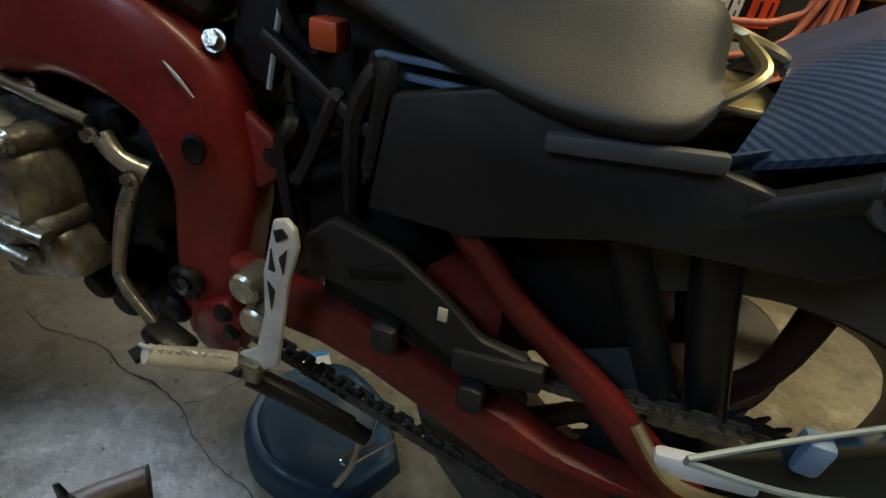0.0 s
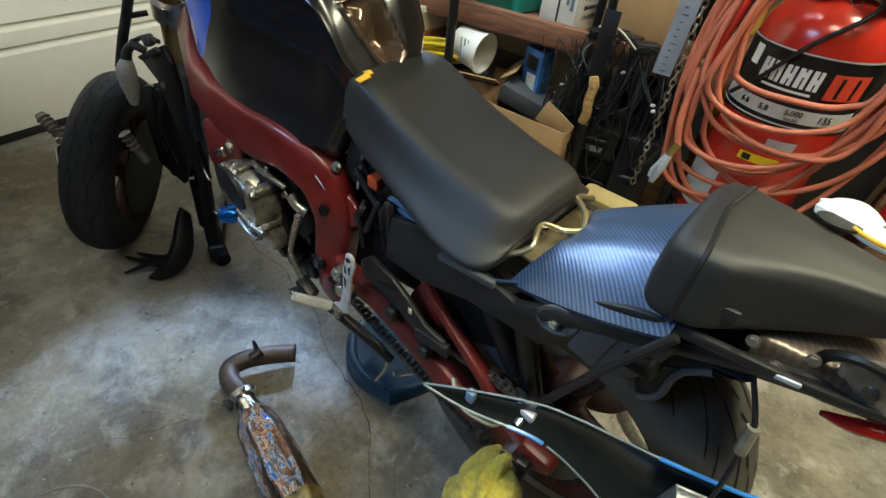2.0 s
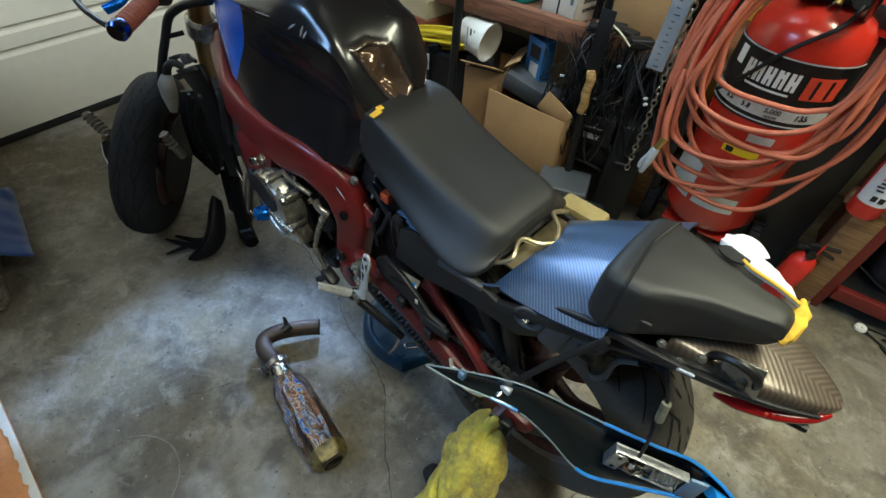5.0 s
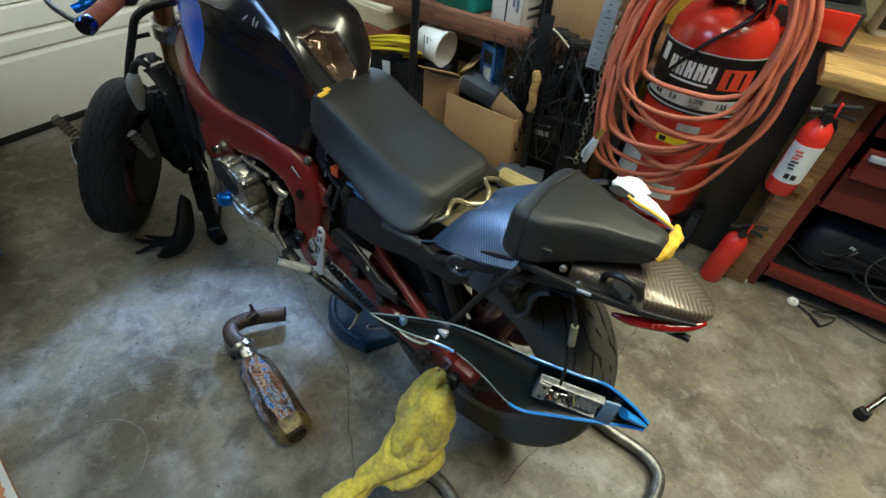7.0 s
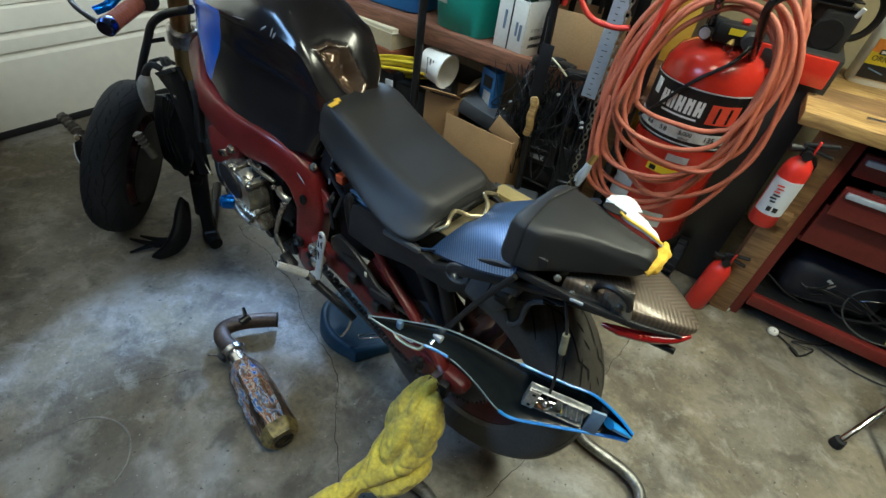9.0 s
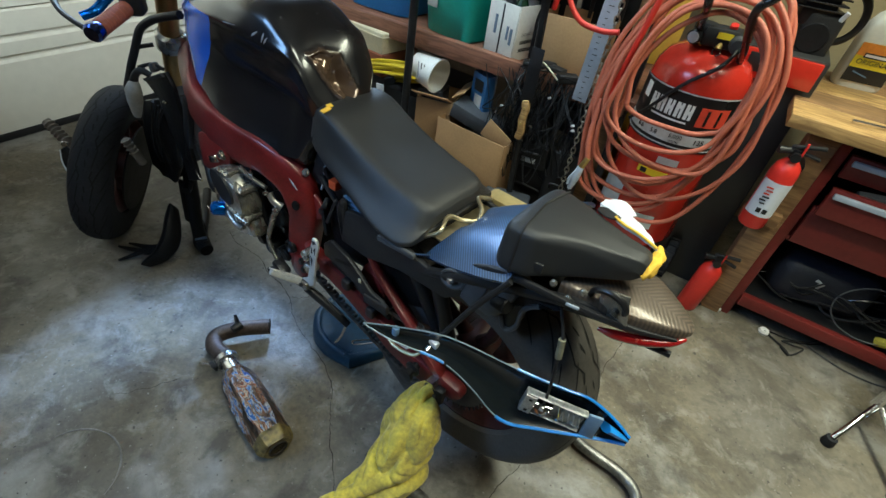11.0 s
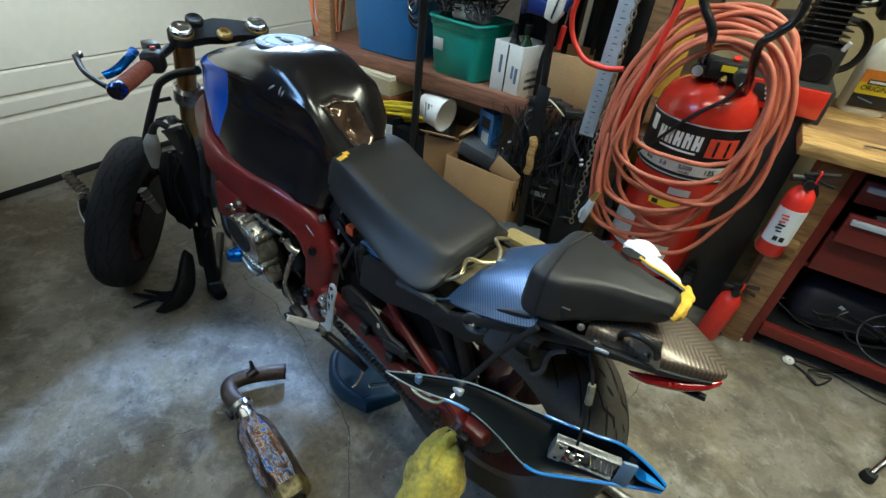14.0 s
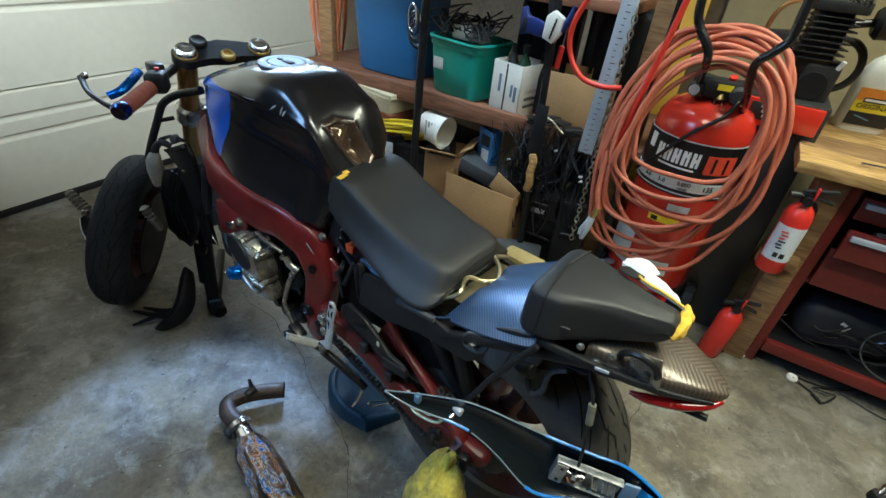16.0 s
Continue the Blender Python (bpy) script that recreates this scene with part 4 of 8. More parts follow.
for s in (1, -1):
    bm = bmesh.new()
    rings = []
    for i, q in enumerate(sp):
        d = (sp[min(i + 1, len(sp) - 1)] - sp[max(0, i - 1)]).normalized()
        nrm = Vector((-d.y, d.x))
        t = i / (len(sp) - 1) * (len(spine) - 1)
        hw = float(np.interp(t, range(len(spine)), [r[2] for r in spine]))
        vc = float(np.interp(t, range(len(spine)), [r[3] for r in spine]))
        tw = float(np.interp(t, range(len(spine)), [r[4] for r in spine]))
        ring = []
        for k in range(24):
            a = 2 * math.pi * k / 24
            c, e = math.cos(a), math.sin(a)
            x = math.copysign(abs(c) ** 0.5, c)
            y = math.copysign(abs(e) ** 0.5, e) * 0.022
            ring.append(Vector((q.x + nrm.x * x * hw, s * (vc - 0.012 + tw * x + y), q.y + nrm.y * x * hw)))
        rings.append(ring)
    skin(bm, rings)
    fr = part("frame_spar", bm, RED, bike, "glossy dark red frame spar with scratches")
    ear = [(0.420, 0.660), (0.395, 0.642), (0.368, 0.626), (0.347, 0.612), (0.345, 0.594), (0.372, 0.570), (0.410, 0.545)]
    part("mount_ear", plate(ear, "v", 0.092 * s, 0.014 * s, 0.005), RED, fr)
    bolt((0.360, 0.105 * s, 0.602), (0, s, 0), 0.007, 0.004, BLACKMETAL, fr)
    # Near-black disc on the solid spar stands in for a shaded hole.
    bm = lathe([(0.017, -0.003), (0.017, 0.0), (0.014, 0.0012), (0.012, 0.0), (0.0, -0.0005)], (0, 0, 0), (0, s, 0), 24)
    bmesh.ops.transform(bm, matrix=Matrix.Translation((0.409, 0.1425 * s, 0.608)) @ Matrix.Rotation(radians(29 * s), 4, "Z") @ Matrix.Diagonal((0.55, 1, 0.80, 1)), verts=bm.verts)
    part("frame_hole", bm, NEARBLACK, fr)
    part("pivot_cap", lathe([(0.020, 0), (0.020, 0.008), (0.015, 0.012), (0.011, 0.006), (0.0, 0.006)], (0.450, 0.136 * s, 0.455), (0, s, 0), 24), BLACKMETAL, fr)
    bolt((0.450, 0.140 * s, 0.455), (0, s, 0), 0.008, 0.006, BLACKMETAL, fr)
    part("paint_scratch", tube([(0.428, 0.1385 * s, 0.675), (0.418, 0.1370 * s, 0.664), (0.408, 0.1340 * s, 0.650)], [0.0006, 0.0016, 0.0006], 6, flat=0.5), PALEGREY, fr)
    bolt((0.404, 0.108 * s, 0.690), (-0.2, s, 0.5), 0.007, 0.008, ALU, fr)
    for q in ((0.412, 0.138, 0.425), (0.405, 0.138, 0.400)):
        bolt((q[0], q[1] * s, q[2]), (0, s, 0), 0.008, 0.006, BLACKMETAL, fr)
    foot = [(0.462, 0.42), (0.412, 0.44), (0.390, 0.42), (0.400, 0.368), (0.425, 0.345), (0.458, 0.36), (0.472, 0.40)]
    part("spar_foot", plate(foot, "v", 0.105 * s, 0.032 * s, 0.006), RED, fr)
    part("engine_mount", plate([(0.74, 0.67), (0.63, 0.66), (0.645, 0.618), (0.70, 0.580), (0.77, 0.545), (0.80, 0.548), (0.795, 0.575), (0.79, 0.65)], "v", 0.140 * s, 0.028 * s, 0.008), RED, fr)
    part("mount_bracket", box((0.040, 0.012, 0.020), (0.690, 0.182 * s, 0.622), 0.004, Matrix.Rotation(radians(25), 3, "Y")), STEEL, fr, "small bright metal bracket")
    bolt((0.640, 0.182 * s, 0.655), (0, s, 0), 0.010, 0.008, ALU, fr)
part("head_tube", rod((0.80, 0, 0.93), (0.90, 0, 0.76), 0.05, 20), BLACKMETAL, bike)
part("cross_brace", box((0.03, 0.19, 0.04), (0.42, 0, 0.66), 0.01), RED, bike)

# swingarm with an arched upper brace on each side
for s in (1, -1):
    arm = [(0.40, 0.50), (0.335, 0.49), (0.26, 0.488), (0.20, 0.468), (0.15, 0.448), (0.10, 0.43), (0.05, 0.41), (-0.02, 0.405), (-0.08, 0.410), (-0.130, 0.405), (-0.140, 0.385), (-0.125, 0.365), (-0.08, 0.350), (-0.02, 0.335), (0.083, 0.350), (0.172, 0.396), (0.24, 0.424), (0.296, 0.438), (0.37, 0.44)]
    part("swingarm", plate(arm, "v", 0.108 * s, 0.034 * s, 0.010), DIMRED, bike, "dark red deep swingarm")
    arch = [(0.19, 0.112, 0.600), (0.170, 0.115, 0.588), (0.138, 0.118, 0.555), (0.096, 0.120, 0.522), (0.042, 0.122, 0.486), (-0.012, 0.123, 0.440), (-0.05, 0.123, 0.41), (-0.07, 0.123, 0.39)]
    part("swingarm_brace", tube([(a, b * s, c) for a, b, c in arch], [0.012, 0.020, 0.020, 0.021, 0.024, 0.028, 0.03, 0.02], 14, 6, flat=0.6), DIMRED, bike)
part("swingarm_bridge", box((0.09, 0.24, 0.07), (0.17, 0, 0.50), 0.02), DIMRED, bike)
part("chain_guard", plate([(0.30, 0.565), (0.275, 0.588), (0.22, 0.575), (0.175, 0.548), (0.14, 0.52), (0.10, 0.515), (0.085, 0.49), (0.125, 0.475), (0.165, 0.492), (0.205, 0.512), (0.26, 0.525), (0.30, 0.53)], "v", 0.138, 0.012, 0.004), BLACK, bike, "black plastic chain guard")
part("guard_skirt", plate([(0.29, 0.53), (0.25, 0.525), (0.19, 0.505), (0.11, 0.48), (0.09, 0.455), (0.15, 0.46), (0.22, 0.485), (0.29, 0.50)], "v", 0.125, 0.012, 0.003), NEARBLACK, bike)
for a, b in ((0.222, 0.486), (0.138, 0.455)):
    part("guard_clip", box((0.024, 0.022, 0.030), (a, 0.146, b), 0.006), BLACK, bike)
part("guard_bar", box((0.075, 0.014, 0.026), (0.122, 0.148, 0.497), 0.005, Matrix.Rotation(radians(8), 3, "Y")), BLACK, bike)
part("paint_chip", box((0.008, 0.002, 0.013), (0.173, 0.1515, 0.535), 0.001), CREAM, bike)
part("guard_slot", box((0.050, 0.003, 0.010), (0.232, 0.1505, 0.551), 0.001, Matrix.Rotation(radians(18), 3, "Y")), NEARBLACK, bike)
part("hugger", plate([(0.16, 0.56), (0.07, 0.60), (0.04, 0.55), (0.0, 0.47), (0.04, 0.455), (0.10, 0.50)], "v", 0.07, 0.02, 0.005), GREYPLAST, bike)
part("shock", rod((0.13, 0, 0.66), (0.20, 0, 0.42), 0.035, 18), BLACKMETAL, bike)

# rear wheel
AX = Vector((-0.07, 0, 0.388))


def wheel(parent, at, axis, r, half, rim_m, spokes, name, rubber=RUBBER):
    at, axis = Vector(at), Vector(axis).normalized()
    w = part(name, rod(at - axis * 0.06, at + axis * 0.06, 0.045, 24, bevel=0.006), rim_m, parent)
    prof = []
    for k in range(17):
        a = math.pi * k / 16
        prof.append((r - 0.055 + 0.055 * math.sin(a) ** 0.8, -half * math.cos(a)))
    prof += [(r - 0.105, half * 0.86), (r - 0.11, half * 0.7), (r - 0.11, -half * 0.7), (r - 0.105, -half * 0.86)]
    ty = part("tyre", ring_lathe(prof, at, axis, 72), rubber, w, "worn black sports tyre with curved grooves")
    hw = half * 0.72
    part("rim", ring_lathe([(r - 0.102, -hw), (r - 0.102, hw), (r - 0.112, hw), (r - 0.125, hw * 0.6), (r - 0.132, 0), (r - 0.125, -hw * 0.6), (r - 0.112, -hw)], at, axis, 64), rim_m, w)
    x = axis.orthogonal().normalized()
    y = axis.cross(x)
    for k in range(spokes):
        a = 2 * math.pi * k / spokes
        d = x * math.cos(a) + y * math.sin(a)
        e = x * math.cos(a + 0.16) + y * math.sin(a + 0.16)
        part("spoke", tube([at + d * 0.03, at + d * 0.10 + axis * 0.01, at + e * (r - 0.12)], [0.022, 0.016, 0.020], 10, 4, flat=0.8), rim_m, w)
    # grooves: long slanted slashes with a kink, flat black strips in place of shaded cuts
    for sgn in (1, -1):
        for slash in (((0, 0.60), (10, 0.70), (17, 0.79), (22, 0.86)), ((-4, 0.74), (3, 0.83), (8, 0.90)), ((11, 0.585), (24, 0.635), (30, 0.575), (34, 0.60)), ((12, 0.50), (17, 0.485))):
            bm = bmesh.new()
            edge = []
            steps = [(a + (a2 - a) * i / 4, c + (c2 - c) * i / 4) for (a, c), (a2, c2) in zip(slash, slash[1:]) for i in range(4)] + [slash[-1]]
            for i, (deg, c) in enumerate(steps):
                wide = 0.0022 * min(1, 0.3 + 0.7 * min(i, len(steps) - 1 - i))
                pair = []
                for o in (-1, 1):
                    ang = math.pi * (c if sgn > 0 else 1 - c) + o * wide / half
                    rr = r - 0.055 + 0.055 * max(0.0, math.sin(ang)) ** 0.8 + 0.0009
                    aa = radians(deg) * sgn * -1
                    pair.append(bm.verts.new((x * math.cos(aa) + y * math.sin(aa)) * rr - axis * (half + 0.0007) * math.cos(ang)))
                edge.append(pair)
            for p0, p1 in zip(edge, edge[1:]):
                bm.faces.new((p0[0], p1[0], p1[1], p0[1]))
            o = part("tread_groove", bm, GROOVE, ty)
            for k in range(15):
                o2 = o if k == 0 else new("tread_groove", o.data)
                o2.parent = ty
                o2.matrix_basis = Matrix.Translation(at) @ Matrix.Rotation(2 * math.pi * (k + (0.5 if sgn < 0 else 0)) / 15, 4, axis)
    return w


# Rim red is darkened to put the wheel's shade into its colour.
rw = wheel(bike, AX, (0, 1, 0), 0.305, 0.090, mat("dimmed_red_rim", (0.050, 0.010, 0.008), 0.5, 0.1, 0.4, 9, 0.05, 90, (0.014, 0.008, 0.007)), 5, "rear_wheel", LITRUBBER)
part("brake_disc", lathe([(0.055, -0.002), (0.11, -0.002), (0.11, 0.003), (0.055, 0.003)], AX + Vector((0, -0.085, 0)), (0, 1, 0), 40), STEEL, rw)
spk = part("sprocket", lathe([(0.04, -0.003), (0.100, -0.003), (0.104, 0.0), (0.100, 0.003), (0.04, 0.003)], AX + Vector((0, 0.098, 0)), (0, 1, 0), 44), BLACKMETAL, rw, "black rear sprocket")
for k in range(40):
    a = 2 * math.pi * k / 40
    d = Vector((math.cos(a), 0, math.sin(a)))
    part("tooth", rod(AX + Vector((0, 0.096, 0)) + d * 0.101, AX + Vector((0, 0.100, 0)) + d * 0.112, 0.004, 6, 0.002), BLACKMETAL, spk)
part("axle_nut", rod(AX + Vector((0, 0.13, 0)), AX + Vector((0, 0.165, 0)), 0.018, 6), STEEL, rw)
part("stand_spool", lathe([(0.010, 0), (0.010, 0.012), (0.019, 0.016), (0.019, 0.020), (0.011, 0.024), (0.011, 0.034), (0.019, 0.038), (0.019, 0.044), (0.0, 0.046)], AX + Vector((0.06, 0.138, 0.0)), (0, 1, 0), 18), BLACKMETAL, bike)

# chain: lower and upper runs of separate links
link = bmesh.new()
for sv in (-0.007, 0.007):
    skin(link, [[Vector((0.0105 * x, sv + o, 0.0075 * z)) for x, z in ((-1, 0), (-0.8, 0.8), (-0.4, 0.95), (0, 0.82), (0.4, 0.95), (0.8, 0.8), (1, 0), (0.8, -0.8), (0.4, -0.95), (0, -0.82), (-0.4, -0.95), (-0.8, -0.8))] for o in (-0.0012, 0.0012)])
rod((-0.0055, -0.010, 0), (-0.0055, 0.010, 0), 0.0045, 8, bm=link)
rod((0.0055, -0.010, 0), (0.0055, 0.010, 0), 0.0045, 8, bm=link)
l0 = part("chain_link", link, mat("oily_chain", (0.11, 0.10, 0.088), 0.42, 0.6, 0.5, 40), bike, "oily black steel chain link")
runs = [((0.375, 0.394), (-0.05, 0.285)), ((0.36, 0.475), (-0.09, 0.492))]
first = True
for (u0, w0), (u1, w1) in runs:
    nn = int(math.hypot(u1 - u0, w1 - w0) / 0.0125)
    for k in range(nn):
        t = k / nn
        o = l0 if first else new("chain_link", l0.data)
        first = False
        o.parent = bike
        o.matrix_basis = Matrix.Translation((u0 + (u1 - u0) * t, 0.122 + (0.003 if k % 2 else 0), w0 + (w1 - w0) * t - 0.006 * math.sin(t * math.pi))) @ Matrix.Rotation(-math.atan2(w1 - w0, u1 - u0), 4, "Y")
        if k % 2:
            o.scale = (1, 0.7, 1)

# rearset: heel plate, footpeg, side stand
hp = [(0.313, 0.572), (0.309, 0.588), (0.298, 0.592), (0.290, 0.585), (0.288, 0.568), (0.300, 0.528), (0.310, 0.470), (0.318, 0.425), (0.355, 0.398), (0.378, 0.398), (0.372, 0.415), (0.340, 0.440), (0.326, 0.490), (0.323, 0.535)]
heel = part("heel_guard", plate(hp, "v", 0.168, 0.006, 0.002), PEGALLOY, bike, "polished metal heel guard with cut-outs")
# Thin black plates on the guard stand in for its shaded cut-outs.
for tri_ in ([(0.308, 0.58), (0.3, 0.584), (0.295, 0.578), (0.306, 0.57)], [(0.312, 0.562), (0.31, 0.54), (0.316, 0.541)], [(0.297, 0.566), (0.305, 0.556), (0.302, 0.54)], [(0.318, 0.528), (0.312, 0.52), (0.317, 0.498)]):
    part("cut_out", plate(tri_, "v", 0.1742, 0.0012, 0), BLACK, heel, "", False)
peg = part("footpeg", tube([(0.362, 0.178, 0.415), (0.375, 0.205, 0.438), (0.392, 0.24, 0.468)], [0.010, 0.011, 0.008], 12, 5, flat=0.75), PEGALLOY, bike, "knurled metal footpeg")
for k in range(11):
    t = k / 10
    q = Vector((0.364, 0.182, 0.425)).lerp(Vector((0.391, 0.238, 0.475)), t)
    part("knurl", box((0.014, 0.003, 0.004), q, 0.001), PEGALLOY, peg)
part("peg_clevis", box((0.034, 0.024, 0.026), (0.352, 0.172, 0.41), 0.006), ALU, bike)
part("peg_pivot", box((0.022, 0.026, 0.012), (0.362, 0.176, 0.412), 0.003), BLACK, bike)
for q in ((0.372, 0.158, 0.505), (0.366, 0.158, 0.468)):
    part("rearset_boss", rod((q[0] - 0.02, 0.135, q[2] - 0.005), (q[0] - 0.02, 0.17, q[2] - 0.005), 0.016, 18, bevel=0.003), ALU, bike)
part("side_stand", tube([(0.36, 0.165, 0.385), (0.30, 0.145, 0.345), (0.245, 0.125, 0.30)], [0.012, 0.011, 0.010], 10), BLACKMETAL, bike, "folded black side stand")
part("stand_foot", tube([(0.25, 0.125, 0.305), (0.255, 0.14, 0.26), (0.27, 0.15, 0.225)], 0.004, 6), STEEL, bike)
part("stand_spring", tube([(0.33, 0.15, 0.37), (0.26, 0.13, 0.325)], 0.006, 8), BLACKMETAL, bike)

# engine
eng = empty("engine", "", "")
eng.parent = bike
bm = bmesh.new()
box((0.26, 0.20, 0.20), (0.54, 0, 0.47), 0.03, Matrix.Rotation(radians(14), 3, "Y"), 3, bm)
box((0.20, 0.24, 0.17), (0.62, 0, 0.60), 0.02, Matrix.Rotation(radians(28), 3, "Y"), 2, bm)
box((0.24, 0.18, 0.10), (0.53, 0, 0.36), 0.03, Matrix.Rotation(radians(10), 3, "Y"), 2, bm)
part("crankcase", bm, NEARBLACK, eng, "near-black engine cases")
for k in range(6):
    part("cylinder_fin", box((0.16, 0.27, 0.006), (0.62 + 0.012 * k, 0, 0.56 + 0.022 * k), 0.002, Matrix.Rotation(radians(28), 3, "Y")), BLACKMETAL, eng)
cov = part("stator_cover", lathe([(0.066, -0.05), (0.070, 0.0), (0.068, 0.022), (0.060, 0.034), (0.058, 0.030), (0.046, 0.026), (0.044, 0.016), (0.0, 0.014)], (0.610, 0.172, 0.545), (0, 1, 0.05), 36), ALU, eng, "scuffed silver stator cover")
# Raised black oval on the cover stands in for its shaded recess.
bm = lathe([(0.026, 0), (0.025, 0.005), (0.0, 0.004)], (0, 0, 0), (0, 1, 0.05), 28)
bmesh.ops.transform(bm, matrix=Matrix.Translation((0.628, 0.2045, 0.578)) @ Matrix.Rotation(radians(-42), 4, "Y") @ Matrix.Diagonal((2.0, 1, 1.25, 1)), verts=bm.verts)
part("cover_recess", bm, BLACK, cov, "black oval patch for the shaded recess")
bm = lathe([(0.060, -0.03), (0.060, 0.0), (0.052, 0.014), (0.040, 0.018), (0.0, 0.018)], (0, 0, 0), (0, 1, 0.05), 32)
bmesh.ops.transform(bm, matrix=Matrix.Translation((0.605, 0.186, 0.565)) @ Matrix.Rotation(radians(-38), 4, "Y") @ Matrix.Diagonal((1.15, 1, 0.85, 1)), verts=bm.verts)
part("cover_dome", bm, ALU, cov)
for k, (a, b) in enumerate(((0.665, 0.60), (0.61, 0.618), (0.555, 0.595), (0.552, 0.515), (0.585, 0.472), (0.645, 0.478))):
    part("cover_boss", rod((a, 0.13, b), (a, 0.198, b), 0.012, 14, bevel=0.003), ALU, cov)
    bolt((a, 0.198, b), (0, 1, 0), 0.006, 0.006, STEEL, cov)
part("cover_flange", plate([(0.715, 0.505), (0.672, 0.60), (0.61, 0.640), (0.55, 0.625), (0.525, 0.50), (0.575, 0.425), (0.665, 0.435)], "v", 0.135, 0.018, 0.004), NEARBLACK, cov)
part("cover_rib", tube([(0.575, 0.20, 0.472), (0.60, 0.205, 0.483), (0.64, 0.20, 0.497)], 0.009, 10), ALU, cov)
part("cover_rib", tube([(0.54, 0.20, 0.508), (0.575, 0.207, 0.517), (0.62, 0.204, 0.525)], 0.008, 10), ALU, cov)
part("lower_cover", box((0.12, 0.05, 0.055), (0.595, 0.165, 0.462), 0.012, Matrix.Rotation(radians(18), 3, "Y")), ALU, cov)
part("oil_plug", lathe([(0.018, 0), (0.020, 0.010), (0.018, 0.03), (0.012, 0.036), (0.0, 0.036)], (0.645, 0.20, 0.498), (0.55, 0.8, 0.1), 18), BLUEANOD, eng, "bright blue anodised plug")
part("plug_slot", box((0.022, 0.004, 0.005), (0.666, 0.232, 0.503), 0.001), STEEL, eng)
part("sprocket_cover", lathe([(0.085, -0.03), (0.085, 0.0), (0.07, 0.012), (0.0, 0.016)], (0.545, 0.118, 0.540), (0, 1, 0), 32), NEARBLACK, eng, "black engine side cover")
for k in range(7):
    a = 2 * math.pi * k / 7 + 0.3
    part("cover_boss", rod((0.545 + 0.08 * math.cos(a), 0.10, 0.540 + 0.08 * math.sin(a)), (0.545 + 0.08 * math.cos(a), 0.135, 0.540 + 0.08 * math.sin(a)), 0.010, 12), NEARBLACK, eng)
for q in ((0.50, 0.40), (0.545, 0.395), (0.475, 0.415), (0.585, 0.405)):
    part("sump_boss", rod((q[0], 0.09, q[1]), (q[0], 0.15, q[1] - 0.005), 0.02, 12, bevel=0.005), NEARBLACK, eng)
# gear linkage
part("shift_arm", tube([(0.590, 0.165, 0.635), (0.560, 0.168, 0.632), (0.511, 0.152, 0.612)], [0.010, 0.008, 0.009], 10, 5, flat=0.6), ALU, bike, "metal gear linkage arm")
part("shift_joint", tube([(0.500, 0.152, 0.603), (0.486, 0.152, 0.585), (0.468, 0.142, 0.572)], [0.010, 0.008, 0.011], 10, 5, flat=0.8), ALU, bike)
for q in ((0.502, 0.604), (0.468, 0.572), (0.560, 0.632)):
    bolt((q[0], 0.158, q[1]), (0, 1, 0), 0.006, 0.008)
part("shift_rod", tube([(0.477, 0.152, 0.562), (0.487, 0.158, 0.535), (0.500, 0.170, 0.475), (0.492, 0.175, 0.455), (0.462, 0.178, 0.422)], [0.006, 0.008, 0.006, 0.006, 0.006], 10, 6), ALU, bike)
part("shift_lever", box((0.05, 0.03, 0.022), (0.445, 0.178, 0.408), 0.007, Matrix.Rotation(radians(-25), 3, "Y")), BLACKMETAL, bike)
part("shift_tip", rod((0.455, 0.182, 0.402), (0.465, 0.207, 0.398), 0.008, 10), RUBBER, bike)

# radiator, hoses and dark bracketry ahead of the engine
bm = box((0.03, 0.30, 0.24), (0.90, 0.0, 0.60), 0.006, Matrix.Rotation(radians(-20), 3, "Y"))
rad = part("radiator", bm, BLACKMETAL, bike, "dusty radiator with fine fins")
for k in range(16):
    part("radiator_fin", box((0.034, 0.27, 0.004), (0.937 - 0.0048 * k, 0.0, 0.70 - 0.0135 * k), 0, Matrix.Rotation(radians(-20), 3, "Y")), FIN, rad, "", False)
part("radiator_tank", plate([(0.925, 0.630), (0.82, 0.675), (0.765, 0.580), (0.80, 0.535), (0.87, 0.515)], "v", 0.105, 0.028, 0.008), mat("dusty_alloy", (0.13, 0.12, 0.10), 0.5, 0.5, 0.3, 14), rad, "dusty grey-brown radiator end tank")
part("hose", tube([(0.86, 0.12, 0.50), (0.80, 0.14, 0.46), (0.72, 0.12, 0.50)], 0.018, 10), BLACK, bike)
part("header_pipe", tube([(0.72, 0.06, 0.56), (0.80, 0.06, 0.50), (0.78, 0.06, 0.38), (0.66, 0.05, 0.33), (0.50, 0.04, 0.31)], 0.021, 12), RUST, bike)
part("header_pipe", tube([(0.72, -0.06, 0.56), (0.80, -0.06, 0.50), (0.78, -0.06, 0.38), (0.66, -0.05, 0.33), (0.50, -0.04, 0.31)], 0.021, 12), RUST, bike)
part("loose_wire", tube([(0.93, 0.13, 0.47), (0.87, 0.16, 0.49), (0.80, 0.18, 0.50)], 0.003, 6), STEEL, bike)

# front fork and handlebar
FK = Vector((0.428, 0, -0.904))
cl, cr = Vector((0.965, 0.083, 0.982)), Vector((0.93, -0.108, 0.982))
vd = (cl - cr).normalized()
ax = -FK
ax = (ax - vd * ax.dot(vd)).normalized()
fd = vd.cross(ax)
mid = (cl + cr) / 2
prof = []
for k in range(13):
    prof.append((0.097 + 0.034 * math.sin(radians(-30 + 240 * k / 12)), 0.034 * math.cos(radians(-30 + 240 * k / 12))))
left = [(x, y) for x, y in prof]
right = [(-x, y) for x, y in reversed(prof)]
